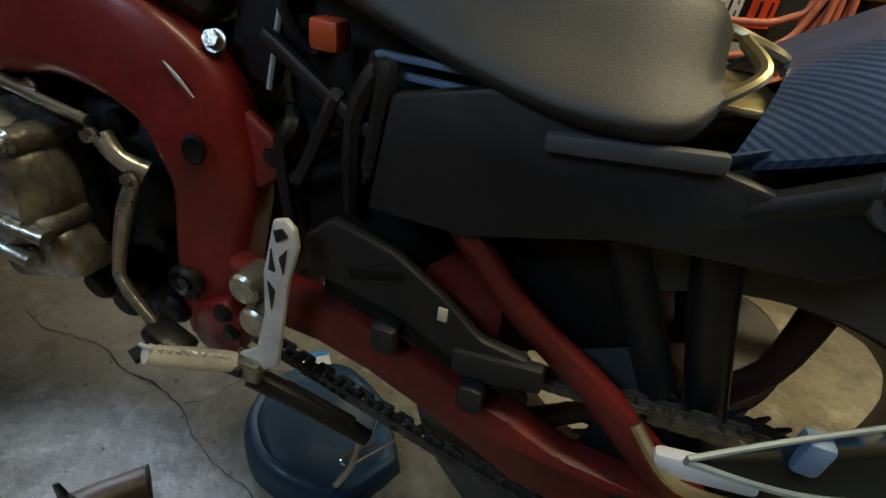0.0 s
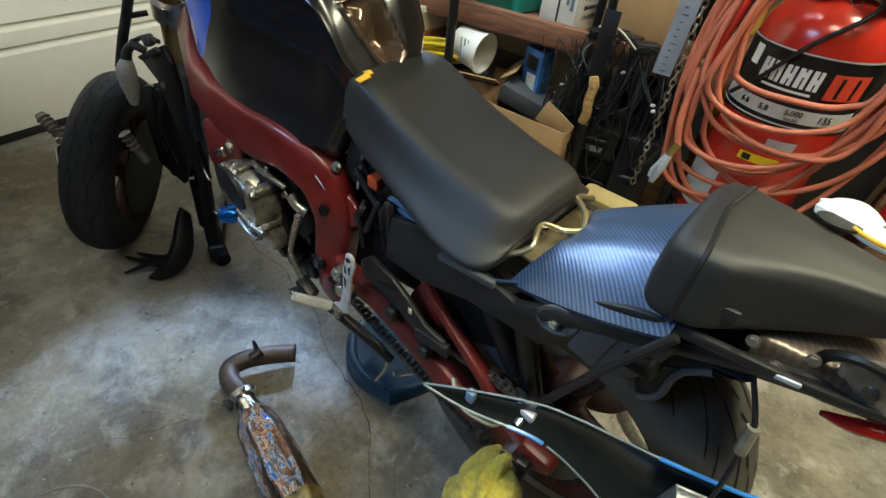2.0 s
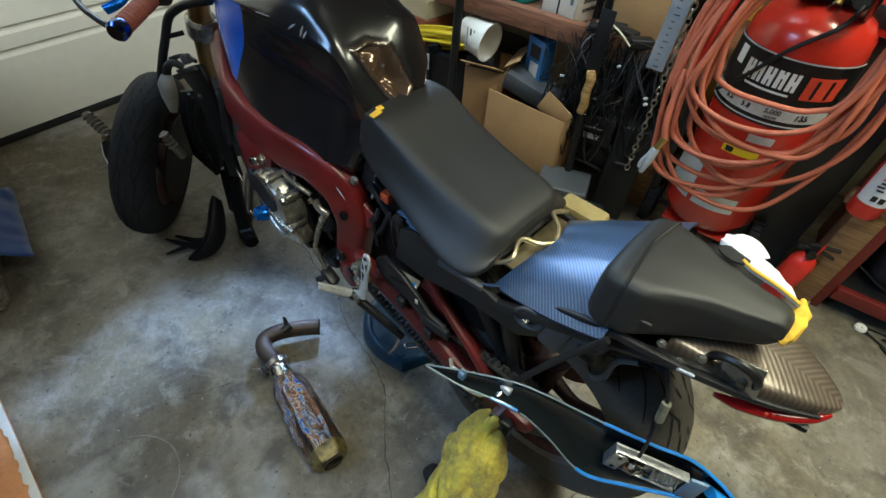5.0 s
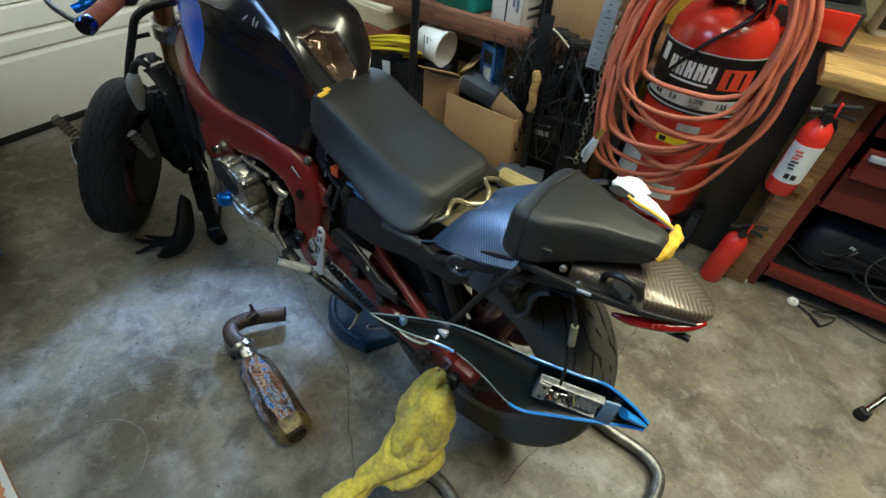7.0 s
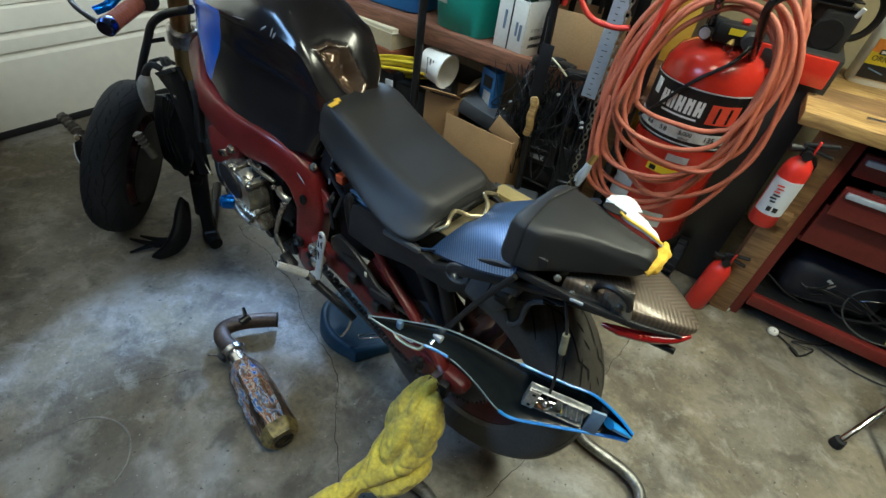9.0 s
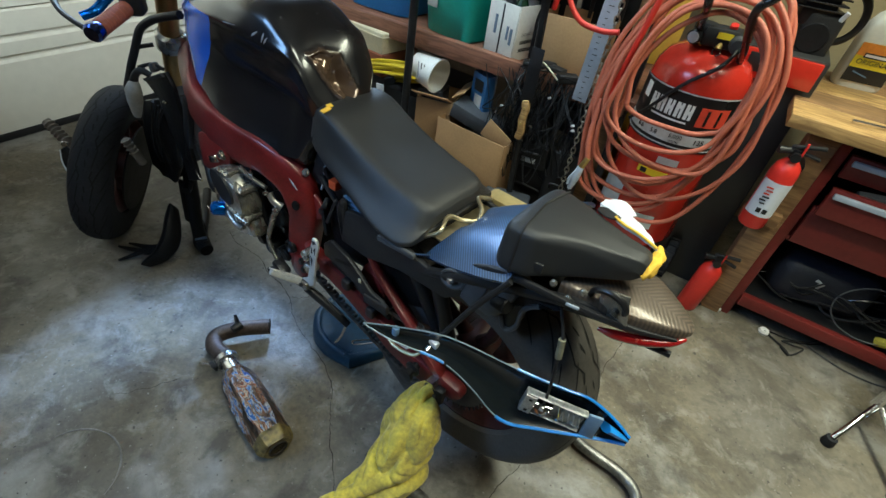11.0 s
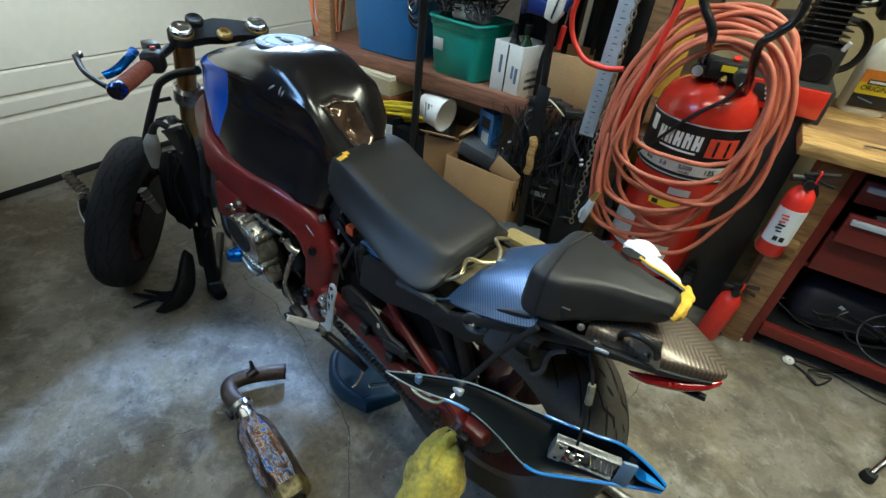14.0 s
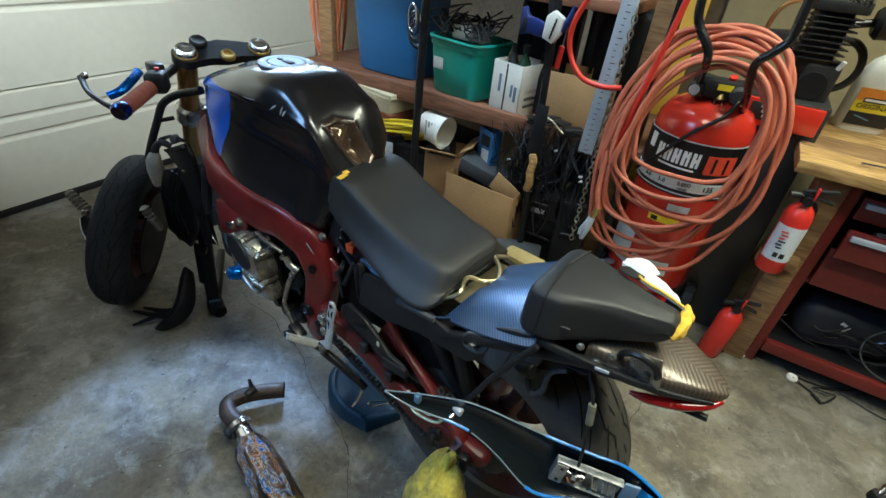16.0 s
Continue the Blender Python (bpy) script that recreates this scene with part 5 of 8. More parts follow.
poly = left + [(0.045, -0.040), (0.0, -0.05), (-0.045, -0.040)] + right + [(-0.04, 0.024), (0.0, 0.03), (0.04, 0.024)]
bm = bmesh.new()
vs = [[bm.verts.new(mid + vd * x + fd * (y * -1.0) + ax * h) for x, y in poly] for h in (-0.026, -0.004)]
n_ = len(poly)
for i in range(n_):
    bm.faces.new((vs[0][i], vs[0][(i + 1) % n_], vs[1][(i + 1) % n_], vs[1][i]))
f1, f2 = bm.faces.new(vs[0][::-1]), bm.faces.new(vs[1])
bmesh.ops.triangulate(bm, faces=[f1, f2])
part("top_clamp", bm, mat("satin_black_alloy", (0.045, 0.046, 0.05), 0.35, 0.7, 0.2), bike, "black alloy top fork clamp")
for c, nm in ((cl, 1), (cr, 2)):
    part("fork_cap", lathe([(0.027, -0.006), (0.027, 0.010), (0.023, 0.014), (0.017, 0.012), (0.016, 0.009), (0.0, 0.010)], c, ax, 28), STEEL, bike, "bright metal fork cap")
    part("cap_ring", lathe([(0.029, -0.006), (0.029, 0.0), (0.027, 0.001)], c, ax, 28), BRASS, bike)
    part("fork_tube", rod(c - ax * 0.02, c - ax * 0.42, 0.0265, 24), GOLD, bike, "gold anodised fork tube")
    part("fork_leg", rod(c - ax * 0.40, c - ax * 0.74, 0.030, 22, 0.027), BLACKMETAL, bike)
    part("fork_foot", box((0.06, 0.045, 0.10), c - ax * 0.74, 0.012), BLACKMETAL, bike)
    part("lower_clamp", lathe([(0.030, -0.03), (0.038, -0.022), (0.038, 0.022), (0.030, 0.03)], c - ax * 0.205, ax, 24), ALU, bike, "cast alloy lower fork clamp")
part("clamp_bridge", box((0.05, 0.19, 0.035), mid - ax * 0.205, 0.008), ALU, bike)
part("stem_nut", lathe([(0.02, 0), (0.02, 0.008), (0.016, 0.013), (0.009, 0.012), (0.008, 0.006), (0.0, 0.006)], mid - fd * -0.028 * -1, ax, 20), BRASS, bike, "brass steering stem nut")
part("ignition", lathe([(0.022, 0), (0.022, 0.012), (0.018, 0.016), (0.010, 0.014), (0.0, 0.014)], mid + vd * 0.055 + fd * -0.03 * -1, ax, 20), BLACK, bike)
bar0 = Vector((0.975, 0.115, 0.945))
bar1 = Vector((0.842, 0.302, 0.909))
bd = (bar1 - bar0).normalized()
part("handlebar", rod(bar0, bar1, 0.011, 14), BLACKMETAL, bike)
grip = part("grip", rod(bar0 + bd * 0.115, bar1 - bd * 0.008, 0.0175, 20, bevel=0.003), GRIP, bike, "worn red rubber grip")
for k in range(9):
    q = bar0 + bd * (0.13 + 0.011 * k)
    part("grip_rib", lathe([(0.0175, -0.002), (0.0186, 0), (0.0175, 0.002)], q, bd, 20, None, False), GRIP, grip)
part("bar_end", lathe([(0.018, 0), (0.020, 0.004), (0.020, 0.02), (0.015, 0.026), (0, 0.026)], bar1 - bd * 0.006, bd, 22), mat("dark_blue_chrome", (0.06, 0.10, 0.30), 0.15, 1.0, 0.3), bike, "blue chromed bar end")
part("switch_box", box((0.055, 0.05, 0.05), bar0 + bd * 0.085, 0.012, Matrix.Rotation(radians(-35), 3, "Z"), 3), BLACK, bike)
part("switch_button", box((0.012, 0.010, 0.006), bar0 + bd * 0.075 + Vector((0, 0.0, 0.028)), 0.002), REDPLAST, bike, "red switch button")
part("lever_perch", box((0.05, 0.03, 0.025), bar0 + bd * 0.06 + Vector((0.03, 0.0, 0.018)), 0.006), BLACKMETAL, bike)
lever = part("clutch_lever", tube([(1.009, 0.190, 0.939), (0.973, 0.225, 0.929), (0.954, 0.260, 0.915), (0.965, 0.285, 0.904)], [0.012, 0.010, 0.0095, 0.0095], 12, 6, flat=0.7), BLUEANOD, bike, "blue anodised clutch lever")
part("lever_rib", tube([(0.973, 0.229, 0.938), (0.954, 0.264, 0.923), (0.965, 0.289, 0.911)], 0.0025, 8), BLUEANOD, lever)
part("lever_guard", tube([bar1 + Vector((0.0, 0.012, 0.0)), bar1 + Vector((0.045, 0.022, 0.008)), bar1 + Vector((0.10, 0.028, 0.020)), bar1 + Vector((0.155, 0.018, 0.036))], [0.009, 0.0085, 0.008, 0.009], 10, 6, flat=0.7), BLACK, bike, "black lever guard")
part("guard_tip", lathe([(0.007, 0), (0.008, 0.004), (0.008, 0.012), (0.005, 0.015), (0, 0.015)], bar1 + Vector((0.155, 0.018, 0.036)), (0.1, -0.9, 0.4), 14), STEEL, bike, "bright end bolt")
# black bracket hoop and master cylinder beside the fork
part("fairing_stay", tube([(0.883, 0.100, 0.908), (0.961, 0.120, 0.883), (1.002, 0.135, 0.863), (1.041, 0.145, 0.834), (1.059, 0.160, 0.788), (1.069, 0.180, 0.740), (1.087, 0.200, 0.678)], 0.0105, 12, 6), BLACK, bike, "glossy black fairing stay hoop")
part("stay_arm", rod((1.055, 0.160, 0.790), (1.040, 0.120, 0.795), 0.006, 10), BLACKMETAL, bike)
part("reservoir", tube([(1.058, 0.190, 0.699), (1.050, 0.200, 0.680), (1.063, 0.200, 0.643), (1.081, 0.200, 0.592)], [0.014, 0.022, 0.021, 0.010], 16, 6, flat=0.8), mat("milky_plastic", (0.30, 0.29, 0.25), 0.5, 0, 0.2), bike, "milky plastic fluid reservoir")
part("reservoir_hose", tube([(1.061, 0.190, 0.695), (1.046, 0.185, 0.723), (1.025, 0.175, 0.739), (1.008, 0.160, 0.729)], [0.012, 0.010, 0.009, 0.009], 12, 5), BLACK, bike)
part("connector", box((0.022, 0.016, 0.020), (1.046, 0.165, 0.735), 0.004, Matrix.Rotation(radians(30), 3, "Y")), BLACK, bike)
part("connector", box((0.034, 0.020, 0.024), (0.982, 0.155, 0.758), 0.006, Matrix.Rotation(radians(25), 3, "Y")), GREYPLAST, bike)
part("cable", tube([(1.045, 0.165, 0.742), (0.989, 0.155, 0.764), (0.941, 0.150, 0.765)], 0.005, 8), BLACK, bike)
SHROUD = [(1.094, 0.684), (1.011, 0.726), (0.938, 0.758), (0.915, 0.725), (0.911, 0.681), (0.907, 0.594), (0.903, 0.503), (0.896, 0.440), (0.971, 0.401), (0.979, 0.498), (1.013, 0.573), (1.029, 0.652)]
part("radiator_shroud", plate(SHROUD, "v", 0.136, 0.014, 0.005), NEARBLACK, bike, "long black radiator shroud")
part("shroud_lip", tube([(1.059, 0.158, 0.698), (0.998, 0.158, 0.725), (0.937, 0.158, 0.752)], 0.007, 8, flat=0.6), GREYPLAST, bike)
part("stay_clip", box((0.016, 0.012, 0.008), (0.978, 0.153, 0.661), 0.003), ALU, bike)
# Near-black plate added to fill the dark area beside the fork leg.
part("fork_shield", plate([(1.10, 0.62), (1.03, 0.52), (1.06, 0.40), (1.14, 0.30), (1.30, 0.30), (1.28, 0.45), (1.20, 0.58)], "v", 0.118, 0.016, 0.005), NEARBLACK, bike, "near-black plate filling the dark beside the fork leg")
for k in range(3):
    part("cable", tube([(1.03 + 0.03 * k, 0.145, 0.62), (1.09 + 0.02 * k, 0.155, 0.52), (1.08 + 0.045 * k, 0.15, 0.42), (1.16 + 0.03 * k, 0.12, 0.33)], 0.0045, 8), NEARBLACK, bike)

# Near-black blocks added to fill the dark round the fork feet.
for sv in (0.105, -0.125):
    cal = part("brake_caliper", box((0.075, 0.05, 0.125), (1.235, sv, 0.41), 0.016, Matrix.Rotation(radians(25), 3, "Y"), 3), NEARBLACK, bike, "near-black caliper-shaped block filling the dark at the fork")
    part("caliper_bolt", rod((1.22, sv + 0.02, 0.44), (1.22, sv + 0.032, 0.44), 0.009, 6), BLACKMETAL, cal)
part("axle_lug", box((0.11, 0.06, 0.10), (1.27, 0.085, 0.30), 0.02, Matrix.Rotation(radians(20), 3, "Y"), 3), NEARBLACK, bike)
part("axle_lug", box((0.11, 0.06, 0.10), (1.24, -0.11, 0.30), 0.02, Matrix.Rotation(radians(20), 3, "Y"), 3), NEARBLACK, bike)
A0, A1 = Vector((1.196, 0.220, 0.472)), Vector((1.183, 0.210, 0.429))
axle = part("loose_axle", rod(A0, Vector((1.200, 0.190, 0.375)), 0.0125, 18), mat("dull_axle", (0.15, 0.135, 0.115), 0.5, 0.5, 0.2), bike, "ridged grey axle end")
for k in range(4):
    part("axle_ridge", ring_lathe([(0.012, -0.002), (0.0155, -0.0015), (0.0155, 0.0015), (0.012, 0.002)], A0.lerp(A1, 0.06 + 0.30 * k), A1 - A0, 20), mat("worn_ridge", (0.22, 0.20, 0.17), 0.45, 0.5, 0.2) if k == 0 else bpy.data.materials["worn_ridge"], axle)

# loose tail panel hung on its wires
UPPER = [(0.029, 0.273, 0.612), (-0.019, 0.247, 0.622), (-0.094, 0.207, 0.631), (-0.144, 0.185, 0.627), (-0.185, 0.168, 0.618), (-0.246, 0.143, 0.605), (-0.315, 0.114, 0.595), (-0.362, 0.093, 0.589), (-0.41, 0.079, 0.564), (-0.447, 0.071, 0.536)]
LOWER = [(0.029, 0.273, 0.610), (-0.027, 0.253, 0.593), (-0.10, 0.221, 0.583), (-0.139, 0.207, 0.568), (-0.183, 0.196, 0.54), (-0.25, 0.181, 0.493), (-0.316, 0.147, 0.498), (-0.378, 0.113, 0.509), (-0.42, 0.09, 0.515), (-0.447, 0.078, 0.520)]
up, lo = spline(UPPER, 6), spline(LOWER, 6)
away = Vector((-0.25, -0.85, -0.30)).normalized()
bm = bmesh.new()
gi, go = [], []
for i, (a, b) in enumerate(zip(up, lo)):
    wdt = (a - b).length
    ri, ro = [], []
    for j in range(9):
        t = j / 8
        q = a.lerp(b, t) + away * (0.55 * wdt * (math.sin(math.pi * t) ** 0.7) * 0.55)
        ri.append(bm.verts.new(q))
        ro.append(bm.verts.new(q + away * 0.003))
    gi.append(ri)
    go.append(ro)
for i in range(len(gi) - 1):
    for j in range(8):
        bm.faces.new((gi[i][j], gi[i][j + 1], gi[i + 1][j + 1], gi[i + 1][j]))
        bm.faces.new((go[i][j], go[i + 1][j], go[i + 1][j + 1], go[i][j + 1]))
    for j in (0, 8):
        bm.faces.new((gi[i][j], gi[i + 1][j], go[i + 1][j], go[i][j]))
pan = part("tail_panel", bm, SMOKE, bike, "loose blue tail panel hung by wires, dark inside showing")
part("panel_edge", tube(up[:30], 0.0014, 6, 1), PANEDGE, pan)
part("panel_edge", tube(lo[:13], 0.0017, 6, 1), PANEDGE, pan)
part("panel_edge", tube(lo[10:16], 0.0030, 6, 1), BLUEEDGE, pan)
part("panel_edge", tube(lo[16:30], 0.0014, 6, 1), PANEDGE, pan)
part("blue_edge", tube(lo[29:], 0.0032, 8, 1), BLUEEDGE, pan, "light blue painted edge")
part("blue_edge", tube(up[29:], 0.0028, 8, 1), BLUEEDGE, pan)
part("blue_tip", tube([(-0.405, 0.09, 0.545), (-0.43, 0.08, 0.535), (-0.447, 0.074, 0.528)], [0.022, 0.016, 0.006], 10, 4, flat=0.4), BLUEEDGE, pan)
LR = Matrix.Rotation(radians(22), 3, "Z") @ Matrix.Rotation(radians(-6), 3, "Y")
LC = Vector((-0.315, 0.124, 0.548))
TRAY = mat("scratched_tray", (0.42, 0.43, 0.42), 0.34, 0.75, 0.35, 40, 0.25, 220, (0.16, 0.16, 0.15))


def tray(size, at, bevel=0.0015, m=None):
    return box(size, LC + LR @ Vector(at), bevel, LR if m is None else LR @ m)


li = part("lamp_bracket", tray((0.115, 0.004, 0.052), (0, 0, 0)), TRAY, pan, "open silver lamp tray with bent tabs")
for z in (-0.025, 0.025):
    part("tray_lip", tray((0.115, 0.012, 0.0025), (0, 0.008, z), 0.001), TRAY, li)
part("tray_end", tray((0.003, 0.016, 0.052), (0.056, 0.009, 0), 0.001), TRAY, li)
part("tray_tab", tray((0.020, 0.0025, 0.050), (0.046, 0.017, 0), 0.001), TRAY, li)
for z in (-0.016, 0.016):
    part("tab_hole", tray((0.006, 0.003, 0.006), (0.046, 0.0178, z), 0.001), NEARBLACK, li)
part("tray_slot", tray((0.030, 0.002, 0.034), (0.016, 0.0025, 0), 0.001), NEARBLACK, li)
for z in (-0.010, 0.004):
    part("tray_rod", rod(LC + LR @ Vector((0.055, 0.012, z)), LC + LR @ Vector((0.005, 0.012, z + 0.004)), 0.0022, 8), CHROME, li)
part("reflector", tray((0.042, 0.010, 0.040), (-0.034, 0.006, 0), 0.006), mat("clear_lens", (0.34, 0.36, 0.35), 0.12, 0.6, 0.4, 60, 0.5, 150), li, "clear ribbed lens")
for k in range(4):
    part("lens_rib", tray((0.0025, 0.003, 0.030), (-0.050 + 0.010 * k, 0.012, 0.0), 0.001, Matrix.Rotation(radians(18), 3, "Y")), TRAY, li)
part("spring_clip", tube([LC + LR @ Vector((-0.008, 0.010, -0.022)), LC + LR @ Vector((-0.012, 0.020, 0.0)), LC + LR @ Vector((-0.006, 0.012, 0.022))], 0.0025, 7), CHROME, li)
part("bulb_holder", lathe([(0.012, 0), (0.012, 0.012), (0.009, 0.016), (0.0, 0.018)], (-0.302, 0.138, 0.545), (0.2, 0.9, 0.5), 18), CHROME, li)
part("lamp_band", box((0.026, 0.006, 0.066), (-0.385, 0.108, 0.545), 0.003, Matrix.Rotation(radians(22), 3, "Z")), BLUEGREY, pan)
part("panel_clip", box((0.012, 0.012, 0.020), (-0.025, 0.243, 0.610), 0.003), BLUEGREY, pan)
part("panel_clip", box((0.022, 0.014, 0.016), (-0.088, 0.205, 0.598), 0.004), LABELW, pan)
part("clip_screw", rod((-0.085, 0.213, 0.59), (-0.085, 0.222, 0.587), 0.006, 10), STEEL, pan)
part("wire", tube([(-0.08, 0.20, 0.592), (-0.10, 0.195, 0.63), (-0.14, 0.18, 0.72), (-0.182, 0.162, 0.797)], 0.0055, 8), BLACK, bike, "black wire loom")
part("wire", tube([(-0.255, 0.11, 0.76), (-0.28, 0.125, 0.72), (-0.286, 0.13, 0.69), (-0.296, 0.135, 0.62), (-0.302, 0.14, 0.555)], 0.0028, 7), BLACK, bike)
part("wire_connector", rod((-0.282, 0.128, 0.715), (-0.288, 0.13, 0.675), 0.0065, 8), mat("clear_connector", (0.20, 0.19, 0.13), 0.35, 0, 0.4, 60), bike)
part("white_connector", box((0.055, 0.010, 0.018), (-0.01, 0.215, 0.545), 0.004, Matrix.Rotation(radians(12), 3, "Y")), TAPE, bike, "white cable connector on a loop")
part("connector_cable", tube([(0.03, 0.205, 0.55), (0.0, 0.222, 0.532), (-0.05, 0.215, 0.535), (-0.055, 0.20, 0.548), (-0.02, 0.205, 0.562)], 0.004, 7), LATCH, bike)

# ---- front wheel, standing by itself ahead of the bike ----
fwc = Vector((-1.430, 0.800, 0.280))
fa = radians(48)
fax = Vector((math.sin(fa), math.cos(fa), -0.25)).normalized()
fwheel = empty("loose_wheel", "detached front wheel with black tyre and red rim on the floor", "motorcycle wheel", Matrix.Translation((fwc.x, fwc.y, 0)))
hub = wheel(fwheel, (0, 0, fwc.z), fax, 0.281, 0.060, mat("dull_red_rim", (0.075, 0.022, 0.020), 0.55, 0.1, 0.3, 9), 3, "hub")
for s in (-1, 1):
    part("brake_disc", lathe([(0.10, -0.002), (0.155, -0.002), (0.155, 0.003), (0.10, 0.003)], Vector((0, 0, fwc.z)) + fax * 0.07 * s, fax, 44), NEARBLACK, hub)
# ridged axle spool and a disc edge standing out beside the tyre
SP0, SP1 = Vector((-0.095, -0.083, 0.362)), Vector((-0.168, -0.095, 0.420))
spd = SP1 - SP0
part("axle_slider", lathe([(0.010, -0.06), (0.012, -0.002)] + [(0.020 if k % 2 else 0.0145, spd.length * (0.02 + 0.075 * k)) for k in range(13)] + [(0.015, spd.length * 0.99), (0.0, spd.length)], SP0, spd, 18), mat("dull_spool", (0.17, 0.15, 0.13), 0.5, 0.5, 0.2), hub, "ridged grey axle spool")
part("spool_bolt", rod(SP0 + Vector((0.012, -0.012, 0.004)), SP0 + Vector((0.022, -0.022, 0.008)), 0.011, 10, bevel=0.002), STEEL, hub, "bright bolt head")
K = [Vector((-0.106, -0.112, 0.338)), Vector((-0.059, -0.135, 0.320)), Vector((-0.003, -0.149, 0.306))]
back = Vector((-0.03, 0.06, 0.004))
part("disc_guard", sheet([[q, q + back * 0.5, q + back] for q in spline(K, 6)], 0.004), NEARBLACK, hub)
part("guard_edge", tube(K, 0.0022, 7, 5), PALEGREY, hub, "thin pale edge")

# ---- front stand and fender in the shadow under the nose ----
fst = empty("front_stand", "black metal front stand under the fork", "paddock stand", Matrix.Translation((-1.15, 0.90, 0)))
part("upright", tube([(-0.06, 0.06, 0.42), (-0.03, 0.02, 0.26), (0.01, -0.02, 0.10), (0.03, -0.03, 0.03)], 0.024, 10), NEARBLACK, fst)
part("foot", tube([(-0.01, -0.01, 0.03), (0.03, -0.03, 0.03), (0.08, -0.045, 0.028)], [0.026, 0.030, 0.024], 14), NEARBLACK, fst)
part("cradle", tube([(-0.13, 0.10, 0.30), (-0.05, 0.04, 0.27), (0.0, -0.02, 0.25)], 0.016, 10), NEARBLACK, fst)
part("gusset", plate([(-0.10, 0.06), (0.02, 0.06), (-0.02, 0.26), (-0.07, 0.26)], "v", -0.005, 0.014, 0.003), NEARBLACK, fst)
part("base_bar", rod((-0.25, 0.20, 0.03), (0.03, -0.03, 0.03), 0.018, 10), BLACKMETAL, fst)
part("wheel_pin", rod((0.03, -0.05, 0.055), (0.06, -0.02, 0.062), 0.010, 8), BLACK, fst)

fen = empty("front_fender", "black plastic front fender lying on the floor with loose straps", "fender", Matrix.Translation((-1.15, 0.74, 0)))


def F(x, y, z):
    return Vector((x + 1.15, y - 0.74, z))


spine_ = spline([F(-1.19, 0.85, 0.17), F(-1.15, 0.82, 0.135), F(-1.125, 0.785, 0.085), F(-1.125, 0.735, 0.045), F(-1.16, 0.68, 0.018)], 6)
rows = []
for i, q in enumerate(spine_):
    t = i / (len(spine_) - 1)
    d = (spine_[min(i + 1, len(spine_) - 1)] - spine_[max(i - 1, 0)]).normalized()
    side = Vector((-0.80, -0.25, 0.25)).normalized()
    wd = 0.075 * math.sin(math.pi * (0.12 + 0.80 * t)) ** 0.7
    rows.append([q + side * wd * (k / 8 - 0.15) - d.cross(side) * 0.045 * math.sin(math.pi * k / 8) for k in range(9)])
part("shell", sheet(rows, 0.004), NEARBLACK, fen)
# Grey tube along the shell stands in for its edge highlight.
part("rim", tube([r[0] for r in rows], 0.0012, 6, 1), GREYPLAST, fen, "thin grey tube for the edge highlight")
for k, (x, y, z) in enumerate(((-1.333, 0.671, 0.02), (-1.271, 0.633, 0.012), (-1.31, 0.70, 0.03))):
    part("strap", tube([F(-1.15, 0.73 + 0.02 * k, 0.07), F(-1.20, 0.70 + 0.015 * k, 0.05), F(x, y, z)], [0.016, 0.012, 0.004], 7, 4, flat=0.5), NEARBLACK, fen)

exh = empty("exhaust", "removed exhaust with sticker-covered can and bent pipe on the floor", "exhaust", Matrix.Translation((-0.45, 0.55, 0)))
EO = Vector((0.45, -0.55, 0))


def E(x, y, z):
    return Vector((x, y, z)) + EO


part("pipe", tube([E(-0.598, 0.738, 0.045), E(-0.640, 0.692, 0.050), E(-0.672, 0.648, 0.052), E(-0.684, 0.606, 0.052), E(-0.655, 0.580, 0.052), E(-0.605, 0.574, 0.052), E(-0.575, 0.567, 0.053)], 0.0245, 18, 7), RUST, exh, "brown heat-stained bent pipe")
part("pipe_mouth", lathe([(0.025, 0), (0.025, 0.004), (0.021, 0.004), (0.021, -0.02), (0, -0.02)], E(-0.597, 0.739, 0.045), (0.7, 0.7, -0.08), 20), CRACK, exh)
part("pipe_bracket", plate([(E(-0.668, 0, 0).x, 0.070), (E(-0.640, 0, 0).x, 0.070), (E(-0.634, 0, 0).x, 0.095), (E(-0.646, 0, 0).x, 0.100), (E(-0.654, 0, 0).x, 0.122), (E(-0.664, 0, 0).x, 0.116)], "v", E(0, 0.668, 0).y, 0.005, 0.001), BLACKMETAL, exh)
part("bracket_boss", rod(E(-0.648, 0.645, 0.078), E(-0.643, 0.675, 0.083), 0.013, 14), BLACKMETAL, exh)
cd = (E(-0.268, 0.476, 0.052) - E(-0.575, 0.567, 0.053)).normalized()
part("clamp", lathe([(0.032, -0.010), (0.036, -0.008), (0.036, 0.008), (0.032, 0.010)], E(-0.585, 0.570, 0.053), cd, 20), STEEL, exh, "bright steel pipe clamp")
part("clamp_bolt", rod(E(-0.59, 0.535, 0.062), E(-0.625, 0.512, 0.066), 0.005, 8), STEEL, exh)
part("clamp_tab", box((0.03, 0.012, 0.02), E(-0.592, 0.532, 0.060), 0.003), BLACKMETAL, exh)
part("spigot", rod(E(-0.585, 0.570, 0.053), E(-0.530, 0.554, 0.052), 0.025, 18, 0.031), STEEL, exh)
c0 = E(-0.540, 0.557, 0.052)
c1 = E(-0.262, 0.474, 0.050)
rings = []
sd = Vector((0, 0, 1)).cross(cd).normalized()
upv = cd.cross(sd)
